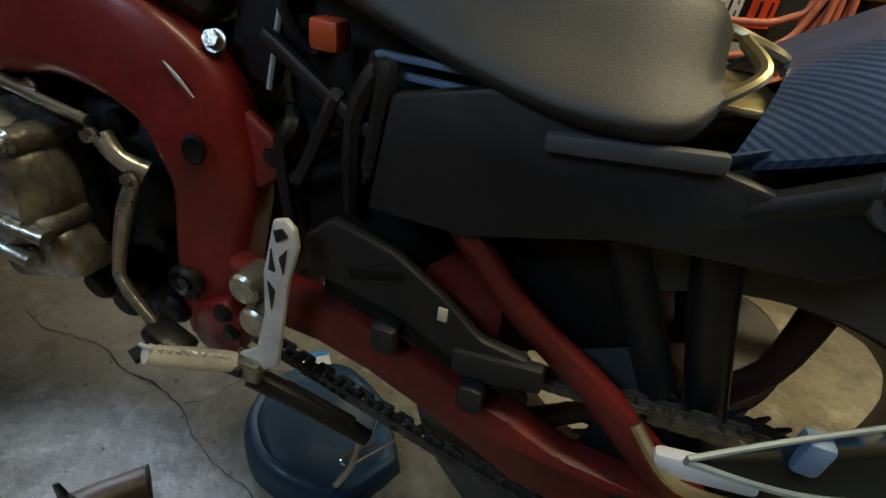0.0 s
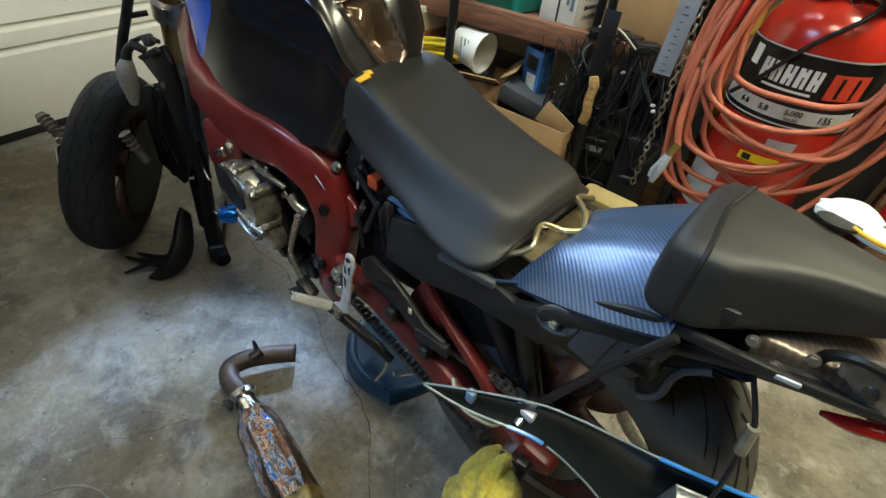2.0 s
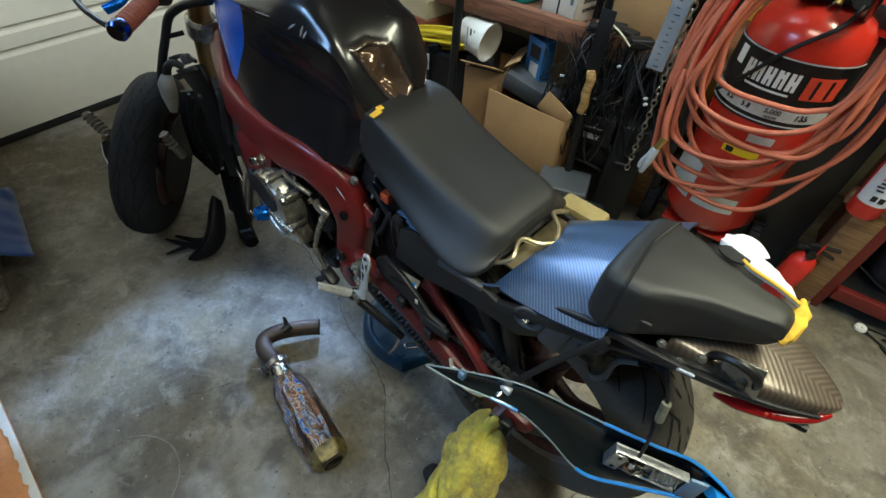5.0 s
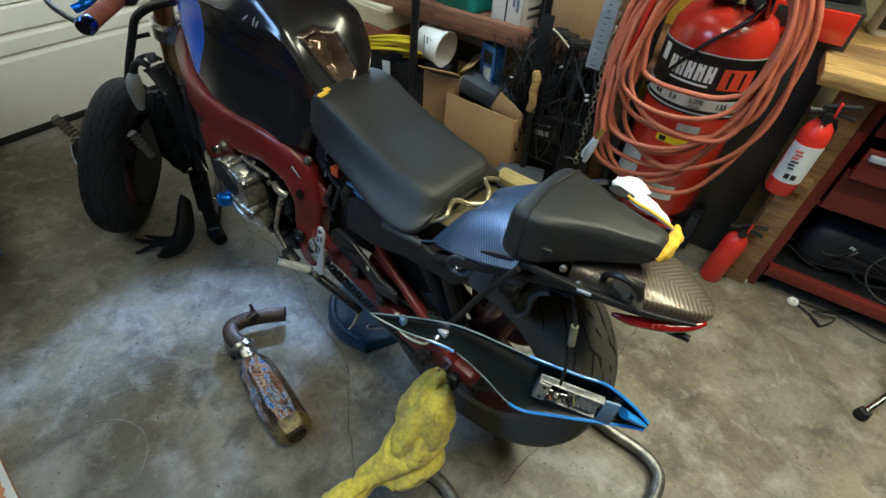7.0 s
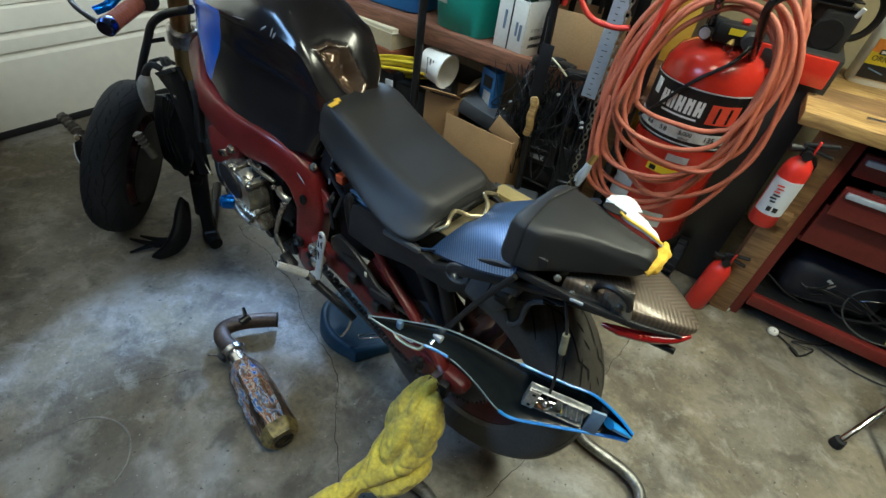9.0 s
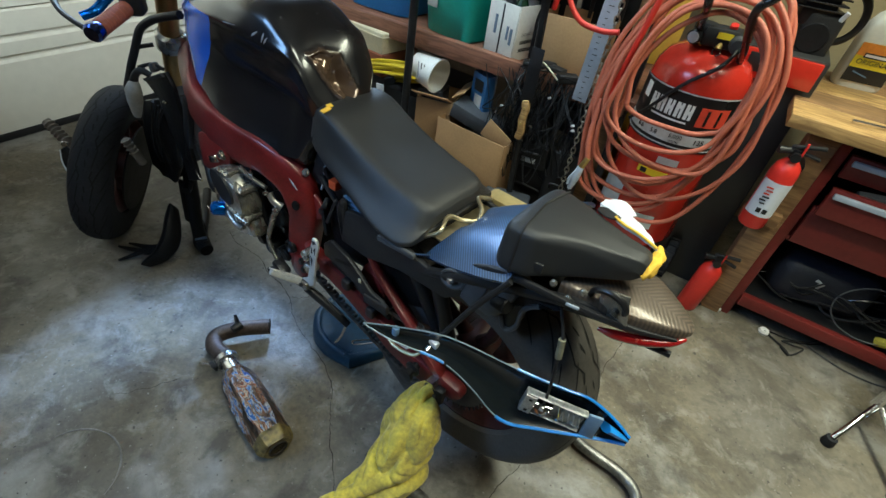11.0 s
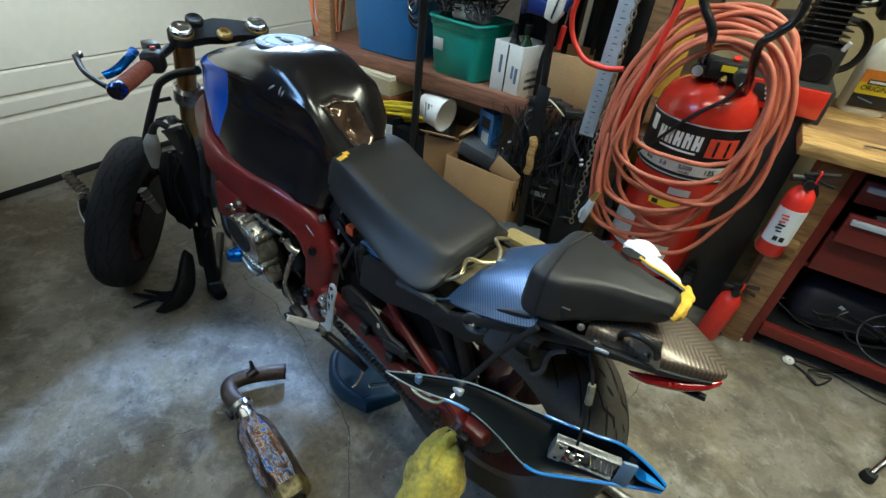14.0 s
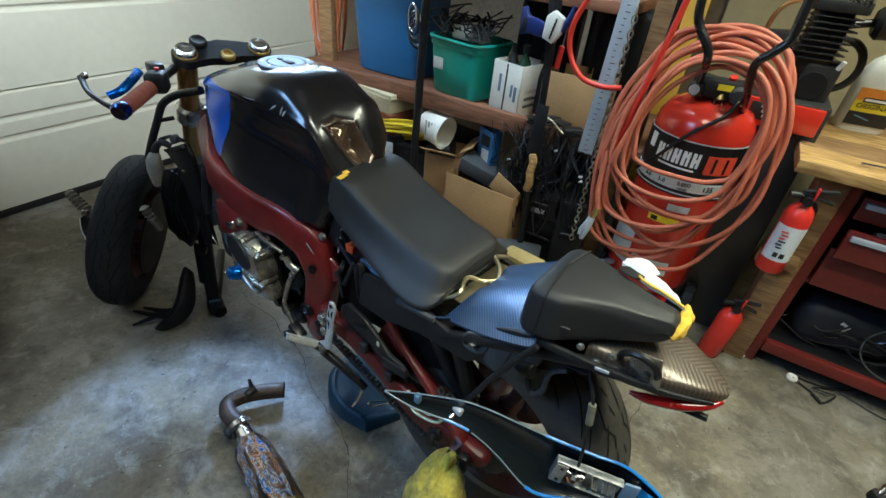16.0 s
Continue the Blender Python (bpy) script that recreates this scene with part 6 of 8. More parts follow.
def can(t0, t1, n):
    out = []
    for i in range(n + 1):
        t = t0 + (t1 - t0) * i / n
        w_ = float(np.interp(t, (0, 0.06, 0.2, 0.6, 0.9, 0.97, 1), (0.028, 0.038, 0.046, 0.049, 0.047, 0.044, 0.038)))
        h_ = float(np.interp(t, (0, 0.06, 0.2, 0.9, 1), (0.028, 0.038, 0.046, 0.046, 0.036)))
        p = c0.lerp(c1, t)
        ring = []
        for k in range(44):
            a = 2 * math.pi * k / 44
            c, s = math.cos(a), math.sin(a)
            hexa = 0.955 / max(abs(math.cos(a % (math.pi / 3) - math.pi / 6)), 0.1)
            q = p + sd * c * w_ * hexa + upv * s * h_ * hexa
            ring.append(q + (q - p) * (0.05 * noise.noise(q * 26) + 0.05 * (abs(noise.noise(q * 70)) - 0.3)))
        out.append(ring)
    return out


part("silencer_can", skin(bmesh.new(), can(0, 0.86, 44)), WRAP, exh, "can covered in torn blue, orange and brown stickers")
tip = part("end_cap", skin(bmesh.new(), can(0.86, 1.0, 8)), mat("stained_gold_steel", (0.22, 0.17, 0.06), 0.45, 0.3, 0.6, 42, 0.4, 70, (0.03, 0.022, 0.014)), exh, "gold-stained crumpled end cap")
part("outlet", lathe([(0.026, 0), (0.026, 0.004), (0.020, 0.004), (0.018, -0.01), (0, -0.01)], c1, cd, 22), CRACK, tip)

dpan = empty("drain_container", "dark blue plastic oil drain container on the floor", "container", Matrix.Translation((-0.37, 0.90, 0)))
ol = [(0.125, -0.005), (0.067, -0.105), (-0.03, -0.117), (-0.10, -0.095), (-0.155, -0.035), (-0.165, 0.045), (-0.115, 0.12), (-0.03, 0.15), (0.07, 0.10)]
oc = []
for (x0, y0), (x1, y1), corner in zip(ol, ol[1:] + ol[:1], (1,) + (0,) * 8):
    for k in range(5):
        oc.append(Vector((x0 + (x1 - x0) * k / 5, y0 + (y1 - y0) * k / 5, 0)))
for _ in range(3):
    oc = [p if i in (0, 5) else (oc[i - 1] + p * 2 + oc[(i + 1) % len(oc)]) / 4 for i, p in enumerate(oc)]


def pan_height(p):
    return 0.075 - 0.035 * max(0, min(1, (p.x + 0.05) / 0.17))


bm = bmesh.new()
skin(bm, [[Vector((p.x * k, p.y * k, pan_height(p) * z)) for p in oc] for z, k in ((0.0, 0.96), (0.12, 1.0), (0.5, 0.995), (0.80, 0.97), (0.95, 0.93), (1.0, 0.88), (1.0, 0.83), (0.94, 0.80), (0.92, 0.74), (0.90, 0.3))])
part("body", bm, PANBLUE, dpan)
part("label", box((0.055, 0.03, 0.003), (-0.09, 0.115, 0.079), 0.001, rotz(35)), LABELW, dpan, "white and blue label")
part("label_band", box((0.055, 0.012, 0.003), (-0.10, 0.127, 0.080), 0.001, rotz(35)), BLUEEDGE, dpan)
part("wire_handle", tube([(0.105, 0.02, 0.05), (0.06, -0.055, 0.075), (0.045, -0.062, 0.073), (0.04, -0.05, 0.072), (0.075, 0.0, 0.055)], 0.0025, 6), STEEL, dpan)
part("pan_rib", tube([(0.04, -0.10, 0.055), (0.06, -0.02, 0.03), (0.06, 0.06, 0.05)], 0.004, 6), PANBLUE, dpan)

STANDTUBE = mat("worn_plated_tube", (0.20, 0.20, 0.19), 0.36, 0.7, 0.4, 22, 0.1, 120, (0.06, 0.058, 0.052))
stand = empty("paddock_stand", "dull plated tube rear paddock stand holding the bike up", "paddock stand", Matrix.Translation((0.30, 0.80, 0)))


def S(x, y, z):
    return Vector((x - 0.30, y - 0.80, z))


part("base_tube", tube([S(0.02, 0.58, 0.03), S(0.12, 0.60, 0.03), S(0.30, 0.52, 0.03), S(0.46, 0.50, 0.03)], 0.016, 12), STANDTUBE, stand)
part("base_tube", tube([S(0.30, 1.06, 0.03), S(0.40, 1.0, 0.03), S(0.52, 0.985, 0.03), S(0.575, 0.96, 0.03), S(0.59, 0.91, 0.03), S(0.575, 0.80, 0.03), S(0.53, 0.58, 0.03), S(0.46, 0.50, 0.03)], 0.016, 12), STANDTUBE, stand)
part("upright", tube([S(0.02, 0.58, 0.03), S(0.03, 0.62, 0.16), S(0.06, 0.675, 0.378)], 0.014, 10), STANDTUBE, stand)
part("upright", tube([S(0.30, 1.06, 0.03), S(0.2, 1.03, 0.16), S(0.10, 1.0, 0.378)], 0.014, 10), STANDTUBE, stand)
for y in (0.675, 1.0):
    part("hook", box((0.05, 0.02, 0.05), S(0.06, y, 0.372), 0.006), BLACKMETAL, stand)
part("stand_wheel", lathe([(0.012, -0.018), (0.035, -0.018), (0.04, -0.01), (0.04, 0.01), (0.035, 0.018), (0.012, 0.018)], S(-0.03, 0.60, 0.04), (0.4, 0.9, 0), 24), RUBBER, stand)
part("wheel_bolt", rod(S(-0.04, 0.575, 0.04), S(-0.045, 0.565, 0.04), 0.010, 6), STEEL, stand)

rag = empty("yellow_cloth", "soiled yellow cloth draped over the stand spool", "cloth", Matrix.Translation((0.05, 0.62, 0)))
path = [(0.055, 0.700, 0.345), (0.045, 0.665, 0.350), (0.045, 0.625, 0.315), (0.062, 0.585, 0.255), (0.045, 0.53, 0.205), (0.01, 0.47, 0.185), (-0.02, 0.40, 0.17), (-0.05, 0.33, 0.15), (-0.07, 0.26, 0.13)]
rr = [0.014, 0.046, 0.070, 0.074, 0.062, 0.033, 0.028, 0.031, 0.03]
bm = tube([(x - 0.05, y - 0.62, z) for x, y, z in path], rr, 96, 20, flat=0.86)
bm.normal_update()
for v in bm.verts:
    q = v.co.copy()
    # a few broad folds along the cloth with sharp valleys, and gathers at the neck
    warp = q + Vector((noise.noise(q * 9), noise.noise(q * 9 + Vector((5, 0, 0))), noise.noise(q * 9 + Vector((0, 7, 0))))) * 0.02
    ridge = abs(noise.noise(Vector((warp.x * 16, warp.y * 7, warp.z * 10))))
    gather = abs(noise.noise(Vector((warp.x * 30, warp.y * 9, warp.z * 26)) + Vector((3, 3, 3))))
    f_ = 0.019 * (min(1.0, ridge / 0.26) - 0.7) + 0.005 * (min(1.0, gather / 0.18) - 0.8) + 0.010 * noise.noise(q * 6)
    v.co += (v.normal if v.normal.length > 0.5 else Vector((0, 0, 1))) * f_
part("cloth", bm, YELRAG, rag)

# covered engine block and boards at the edge of view
blk = empty("spare_engine", "spare alloy engine under a blue cloth on the floor", "engine", Matrix.Translation((-1.65, 0.09, 0)) @ rotz(-14).to_4x4())
bm = box((0.36, 0.34, 0.10), (0, 0, 0.05), 0.03, None, 3)
box((0.30, 0.28, 0.08), (-0.02, 0, 0.13), 0.025, None, 3, bm)
part("casting", bm, ALU, blk)
for k in range(5):
    part("casting_rib", box((0.014, 0.30 - 0.02 * k, 0.012), (0.185 - 0.006 * k, 0, 0.022 + 0.026 * k), 0.004), ALU, blk)
for k in range(6):
    part("stud", rod((0.15, -0.14 + 0.056 * k, 0.06 + 0.03 * (k % 2)), (0.215, -0.14 + 0.056 * k, 0.06 + 0.03 * (k % 2)), 0.012, 12, bevel=0.003), STEEL, blk)
for y in (-0.09, 0.03, 0.13):
    part("side_cover", lathe([(0.052, -0.02), (0.052, 0.012), (0.042, 0.022), (0.030, 0.020), (0.0, 0.022)], (0.165, y, 0.085), (1, 0.1, 0.35), 24), ALU, blk)
part("gasket_edge", box((0.33, 0.31, 0.006), (0, 0, 0.098), 0.002), NEARBLACK, blk)
bm = bmesh.new()
gn = 30
gv = [[None] * (gn + 1) for _ in range(gn + 1)]
for i in range(gn + 1):
    for j in range(gn + 1):
        x, y = -0.34 + 0.44 * i / gn, -0.30 + 0.58 * j / gn
        e = max(abs(x + 0.08) / 0.18, abs(y) / 0.19)
        z = 0.190 - 0.17 * max(0, e - 0.92) + 0.022 * noise.noise(Vector((x * 9, y * 9, 0))) + 0.010 * noise.noise(Vector((x * 24, y * 24, 3)))
        gv[i][j] = bm.verts.new((x + 0.03 * noise.noise(Vector((y * 8, x * 3, 1))), y, max(z, 0.02)))
for i in range(gn):
    for j in range(gn):
        bm.faces.new((gv[i][j], gv[i + 1][j], gv[i + 1][j + 1], gv[i][j + 1]))
cl_ = part("cloth_cover", bm, CLOTHBLUE, blk, "dark blue cloth")
cl_.modifiers.new("thick", "SOLIDIFY").thickness = 0.006
part("board", plate([(-1.5, -0.9), (-0.2, -0.75), (-0.62, -0.02), (-0.92, 0.02), (-1.16, 0.05), (-1.7, -0.1)], "z", 0.002, 0.018, 0.002), ORWOOD, None, "orange-stained chipboard sheet lying on the floor")
tagged(bpy.data.objects["board"], "", "board")

bo_ = bpy.data.objects["board"]
rows = []
for k in range(40):
    t = k / 39
    q = Vector((-0.62, -0.02, 0.0225)).lerp(Vector((-0.92, 0.02, 0.0225)), t * 1.8) if t < 0.556 else Vector((-0.92, 0.02, 0.0225)).lerp(Vector((-1.16, 0.05, 0.0225)), (t - 0.556) / 0.444)
    w_ = 0.010 + 0.014 * abs(noise.noise(q * 31)) + 0.010 * abs(noise.noise(q * 90))
    rows.append([q + Vector((0, -w_, 0)), q + Vector((0, -w_ * 0.5, 0.001)), q + Vector((0, 0.002, 0))])
bm = sheet(rows, 0.002)
part("frayed_edge", bm, CARDW, bo_, "pale frayed edge of the sheet")

# ---- shelf along the north wall ----
shelf = empty("shelf", "rough reddish wooden garage shelf with black posts", "shelf", Matrix.Translation((-0.8, 2.2, 0)))


def H(x, y, z):
    return Vector((x + 0.8, y - 2.2, z))


part("board", box((2.0, 0.56, 0.04), H(-0.72, 2.24, 0.652), 0.004), SHELFWOOD, shelf)
part("front_rail", box((1.62, 0.04, 0.075), H(-0.78, 1.948, 0.652), 0.004), SHELFWOOD, shelf)
part("board", box((1.24, 0.5, 0.04), H(-0.74, 2.22, 1.13), 0.004), SHELFWOOD, shelf)
for x in (-1.62, -0.02):
    part("post", box((0.085, 0.04, 2.3), H(x, 2.06, 1.15), 0.005), STUD, shelf, "wooden shelf post")
part("black_post", rod(H(-0.905, 1.845, 0.0), H(-0.862, 1.86, 2.0), 0.018, 12), BLACKMETAL, shelf)
part("black_post", rod(H(-0.285, 1.84, 0.0), H(-0.387, 1.86, 2.0), 0.014, 12), BLACKMETAL, shelf)
part("slotted_post", box((0.03, 0.03, 2.2), H(0.02, 2.0, 1.1), 0.003), BLACKMETAL, shelf)


def tote(name, m, at, bx, by, h, label, lidm=None, turn=0):
    e = empty(name, label, "bin", Matrix.Translation(at) @ rotz(turn).to_4x4())
    bm = bmesh.new()
    skin(bm, [[Vector((q.x * kx, q.y * kx, z)) for q in superxy(bx / 2, by / 2)] for z, kx in ((0, 0.82), (0.006, 0.86), (h * 0.5, 0.93), (h * 0.86, 0.97), (h * 0.87, 1.01), (h, 1.02), (h, 0.98), (h * 0.9, 0.95), (h * 0.3, 0.88))])
    part("tub", bm, m, e)
    part("rim", tube([Vector((q.x * 1.02, q.y * 1.02, h)) for q in superxy(bx / 2, by / 2)], 0.008, 6, 1, True), m, e)
    return e


def superxy(a, b, n=36, e=6):
    out = []
    for k in range(n):
        t = 2 * math.pi * k / n
        c, s = math.cos(t), math.sin(t)
        out.append(Vector((math.copysign(abs(c) ** (2 / e), c) * a, math.copysign(abs(s) ** (2 / e), s) * b, 0)))
    return out


t1 = tote("storage_bin", TEAL, (-0.800, 2.115, 0.674), 0.305, 0.26, 0.235, "teal plastic storage bin full of cables", None, -12)
part("sticker", box((0.06, 0.003, 0.05), (-0.075, -0.128, 0.13), 0.001), LABELW, t1)
part("charger", box((0.17, 0.07, 0.06), (0.03, -0.04, 0.265), 0.012, rotz(8)), mat("grey_white_case", (0.45, 0.44, 0.40), 0.5), t1)
tote("storage_bin", TOTE, (-1.25, 2.20, 0.674), 0.42, 0.34, 0.42, "large blue plastic storage bin on the shelf")
random.seed(4)
for k in range(34):
    a = random.random
    s = Vector((-0.14 + 0.28 * a(), -0.10 + 0.12 * a(), 0.27 + 0.04 * a()))
    part("cable", tube([s, s + Vector((0.08 * a() - 0.04, -0.05 * a(), 0.05 * a())), s + Vector((0.12 * a() - 0.06, -0.08 * a(), -0.02)), s + Vector((0.14 * a() - 0.07, -0.02, 0.03 * a())), s + Vector((0.05, 0.04, 0.06 * a()))], 0.003, 6), (NEARBLACK, BLACK)[k % 3 == 0], t1)


def carton(name, m, at, sx, sy, h, turn, label, flaps=True, cat="box", tilt=0):
    e = empty(name, label, cat, Matrix.Translation(at) @ rotz(turn).to_4x4() @ Matrix.Rotation(radians(tilt), 4, "X"))
    t = 0.005
    for nm, s, p in (("side", (sx, t, h), (0, -sy / 2, h / 2)), ("side", (sx, t, h), (0, sy / 2, h / 2)), ("side", (t, sy - 2 * t, h), (-sx / 2, 0, h / 2)), ("side", (t, sy - 2 * t, h), (sx / 2, 0, h / 2)), ("base", (sx - 2 * t, sy - 2 * t, t), (0, 0, t / 2))):
        part(nm, box(s, p, 0.001), m, e)
    if flaps:
        part("flap", box((sx, sy * 0.42, t), (0, -sy / 2 - sy * 0.17, h + 0.03), 0.001, Matrix.Rotation(radians(-28), 3, "X")), m, e)
        part("flap", box((sx * 0.4, sy, t), (sx / 2 + sx * 0.15, 0, h + 0.05), 0.001, Matrix.Rotation(radians(-35), 3, "Y")), m, e)
    return e


wb = carton("white_box", CARDW, (-0.520, 2.055, 0.674), 0.15, 0.17, 0.205, -14, "white cardboard box with faded print on the shelf", False)
part("black_stripe", box((0.006, 0.003, 0.20), (0.0, -0.0885, 0.10), 0), BLACK, wb)
for q in ((-0.03, 0.12, 0.012, 0.07), (0.035, 0.10, 0.010, 0.05), (0.055, 0.09, 0.012, 0.06)):
    part("print_bar", box((q[2], 0.002, q[3]), (q[0], -0.0895, q[1]), 0), mat("faded_ink", (0.12, 0.16, 0.22), 0.7), wb)
for k in range(3):
    part("print_bar", box((0.002, 0.10, 0.014), (0.0765, 0, 0.04 + 0.03 * k), 0), BLACK, wb)
carton("cardboard_box", CARD, (-0.27, 2.12, 0.674), 0.26, 0.20, 0.20, 4, "plain tan cardboard box on the shelf", False)
carton("cardboard_box", CARD, (-0.79, 1.99, 0.0), 0.17, 0.20, 0.43, 12, "open cardboard box with folded flaps under the shelf")
box2 = carton("cardboard_box", CARD, (-0.52, 1.95, 0.0), 0.36, 0.24, 0.385, -6, "open cardboard box holding grey and black gear", False)
part("flap", box((0.13, 0.005, 0.09), (0.12, -0.10, 0.40), 0.001, Matrix.Rotation(radians(25), 3, "Y")), CARD, box2)
part("grey_case", box((0.20, 0.12, 0.07), (-0.06, 0.0, 0.40), 0.006, Matrix.Rotation(radians(14), 3, "Y") @ rotz(10)), GREYPLAST, box2)
part("black_case", box((0.12, 0.10, 0.08), (0.10, 0.02, 0.38), 0.008, rotz(-12)), BLACK, box2)
bb = carton("retail_box", mat("blue_white_print", (0.03, 0.14, 0.34), 0.4, 0, 0.3, 9), (-0.585, 2.0, 0.40), 0.10, 0.05, 0.18, -24, "blue and white printed retail box", False)
part("white_print", box((0.05, 0.002, 0.08), (0.005, -0.0275, 0.05), 0), CARDW, bb)
part("black_print", box((0.06, 0.002, 0.05), (0.0, -0.0275, 0.13), 0), BLACK, bb)
part("support", box((0.10, 0.06, 0.40), (0, 0.0, -0.20), 0.004), BLACK, bb)

cb = empty("lidded_box", "cream lidded plastic box on a brown one", "box", Matrix.Translation((-1.22, 2.03, 0.0)) @ rotz(-8).to_4x4())
part("lower_box", box((0.33, 0.24, 0.10), (0, 0, 0.49), 0.004), BROWN, cb)
part("upper_box", box((0.31, 0.22, 0.075), (0, 0, 0.5775), 0.005), CREAM, cb)
part("lid", box((0.33, 0.24, 0.022), (0, 0, 0.626), 0.004), CREAM, cb)
part("lid_rim", box((0.336, 0.246, 0.006), (0, 0, 0.618), 0.002), CREAM, cb)
part("lid_mark", box((0.12, 0.07, 0.002), (0.02, 0.02, 0.6385), 0), BROWN, cb)
part("crate", box((0.36, 0.26, 0.439), (0, 0.02, 0.2195), 0.008), BLACK, cb)

yc = empty("extension_cord", "coiled yellow extension cord beside a white bucket", "extension cord", Matrix.Translation((-1.08, 1.93, 0.40)))
random.seed(8)
for k in range(11):
    a = random.random
    dx, dz, s = 0.03 * a() - 0.015, 0.06 * a() - 0.03, 0.85 + 0.3 * a()
    loop = [(dx + 0.20 * s * math.cos(t), -0.05 * math.sin(t) * s - 0.02 * a(), 0.06 + dz + 0.035 * math.sin(t) + 0.045 * math.cos(t)) for t in np.linspace(0, 2 * math.pi, 10)[:-1]]
    part("coil", tube(loop, 0.0065, 7, 4, True), YELCORD, yc)
part("plug", box((0.05, 0.03, 0.03), (-0.14, -0.06, 0.07), 0.008, rotz(30)), mat("clear_plug", (0.5, 0.48, 0.4), 0.3), yc)
part("tag", box((0.04, 0.006, 0.07), (0.04, -0.09, 0.0), 0.004, rotz(10)), LABELW, yc)
part("crate", box((0.46, 0.12, 0.40), (0.0, 0.04, -0.20), 0.006), BLACK, yc)

bk = empty("bucket", "white plastic bucket lying on its side", "bucket", Matrix.Translation((-0.83, 1.97, 0.535)) @ rotz(14).to_4x4())
part("body", lathe([(0.0, 0.0), (0.062, 0.0), (0.064, 0.004), (0.073, 0.12), (0.078, 0.122), (0.078, 0.13), (0.072, 0.13), (0.070, 0.12), (0.06, 0.01), (0.0, 0.008)], (-0.085, 0, 0), (1, -0.35, -0.1), 30), BUCKET, bk)
for k in range(5):
    part("print_bar", box((0.004 + 0.002 * (k % 2), 0.002, 0.07 - 0.008 * k), (-0.05 + 0.014 * k, -0.085, 0.012), 0), mat("print_grey", (0.2, 0.2, 0.18), 0.6), bk)
part("support", box((0.12, 0.12, 0.45), (0, 0.02, -0.31), 0.006), BLACK, bk)

# bottles, bags and adapters among the boxes on the shelf
GREENGLASS = mat("dark_green_plastic", (0.010, 0.028, 0.012), 0.2, 0, 0.3, 8)
for x, y, r, hh, m in ((-0.56, 2.06, 0.030, 0.26, BLACK), (-0.50, 2.04, 0.033, 0.27, GREENGLASS), (-0.44, 2.09, 0.028, 0.24, BLACK)):
    bo = empty("bottle", "dark plastic bottle standing in the white box", "bottle", Matrix.Translation((x, y, 0.676)))
    part("body", lathe([(0.0, 0.0), (r * 0.92, 0.0), (r, 0.008), (r, hh * 0.62), (r * 0.75, hh * 0.74), (r * 0.42, hh * 0.82), (r * 0.40, hh * 0.90), (0.0, hh * 0.90)], (0, 0, 0), (0, 0, 1), 22), m, bo)
    part("cap", rod((0, 0, hh * 0.88), (0, 0, hh), r * 0.48, 16, bevel=0.002), NEARBLACK, bo)
# Bag shapes are added black filler for the dark at the shelf's back.
for x, y, sx, sy, sz, tn in ((-0.50, 2.27, 0.26, 0.16, 0.50, 6), (-0.20, 2.28, 0.26, 0.14, 0.44, -8)):
    bg = empty("dark_filler_bag", "black bag shape added as filler for the dark at the back of the shelf", "bag", Matrix.Translation((x, y, 0.674)) @ rotz(tn).to_4x4())
    part("body", box((sx, sy, sz), (0, 0, sz / 2), 0.04, None, 4), NEARBLACK, bg)
    for q in (-1, 1):
        part("strap", tube([(q * sx * 0.25, -sy / 2 - 0.004, sz * 0.4), (q * sx * 0.24, -sy / 2 - 0.012, sz * 0.8), (q * sx * 0.15, -sy / 2 + 0.02, sz + 0.03)], 0.010, 7, 4, flat=0.3), BLACK, bg)
for x, y, sx, tn in ((-0.36, 1.95, 0.09, 20), (-0.27, 1.97, 0.07, -15), (-0.21, 1.93, 0.08, 35), (-0.32, 2.0, 0.06, 70)):
    ad = empty("power_adapter", "black power adapter with a trailing lead on the shelf", "power adapter", Matrix.Translation((x, y, 0.674)) @ rotz(tn).to_4x4(), "adapters on the shelf")
    part("case", box((sx, 0.045, 0.032), (0, 0, 0.016), 0.006, None, 3), BLACK, ad)
    part("lead", tube([(sx / 2, 0, 0.016), (sx / 2 + 0.03, -0.02, 0.02), (sx / 2 - 0.01, -0.05, 0.02), (-0.02, -0.045, 0.03), (-0.05, -0.03, 0.012)], 0.003, 6, 5), NEARBLACK, ad)

# dark clutter of cables and cases under the shelf
random.seed(12)
cases = [(-0.25, 2.05, 0.0, 0.26, 0.25, 0.30), (-0.27, 1.95, 0.30, 0.16, 0.14, 0.12), (-0.12, 1.98, 0.0, 0.13, 0.18, 0.42), (-0.36, 2.12, 0.30, 0.14, 0.16, 0.20), (-0.18, 2.14, 0.42, 0.2, 0.16, 0.12), (-0.95, 2.2, 0.0, 0.3, 0.3, 0.42), (-0.45, 1.72, 0.0, 0.10, 0.14, 0.11), (-0.28, 1.78, 0.0, 0.20, 0.16, 0.18), (-0.14, 1.74, 0.0, 0.10, 0.10, 0.13)]
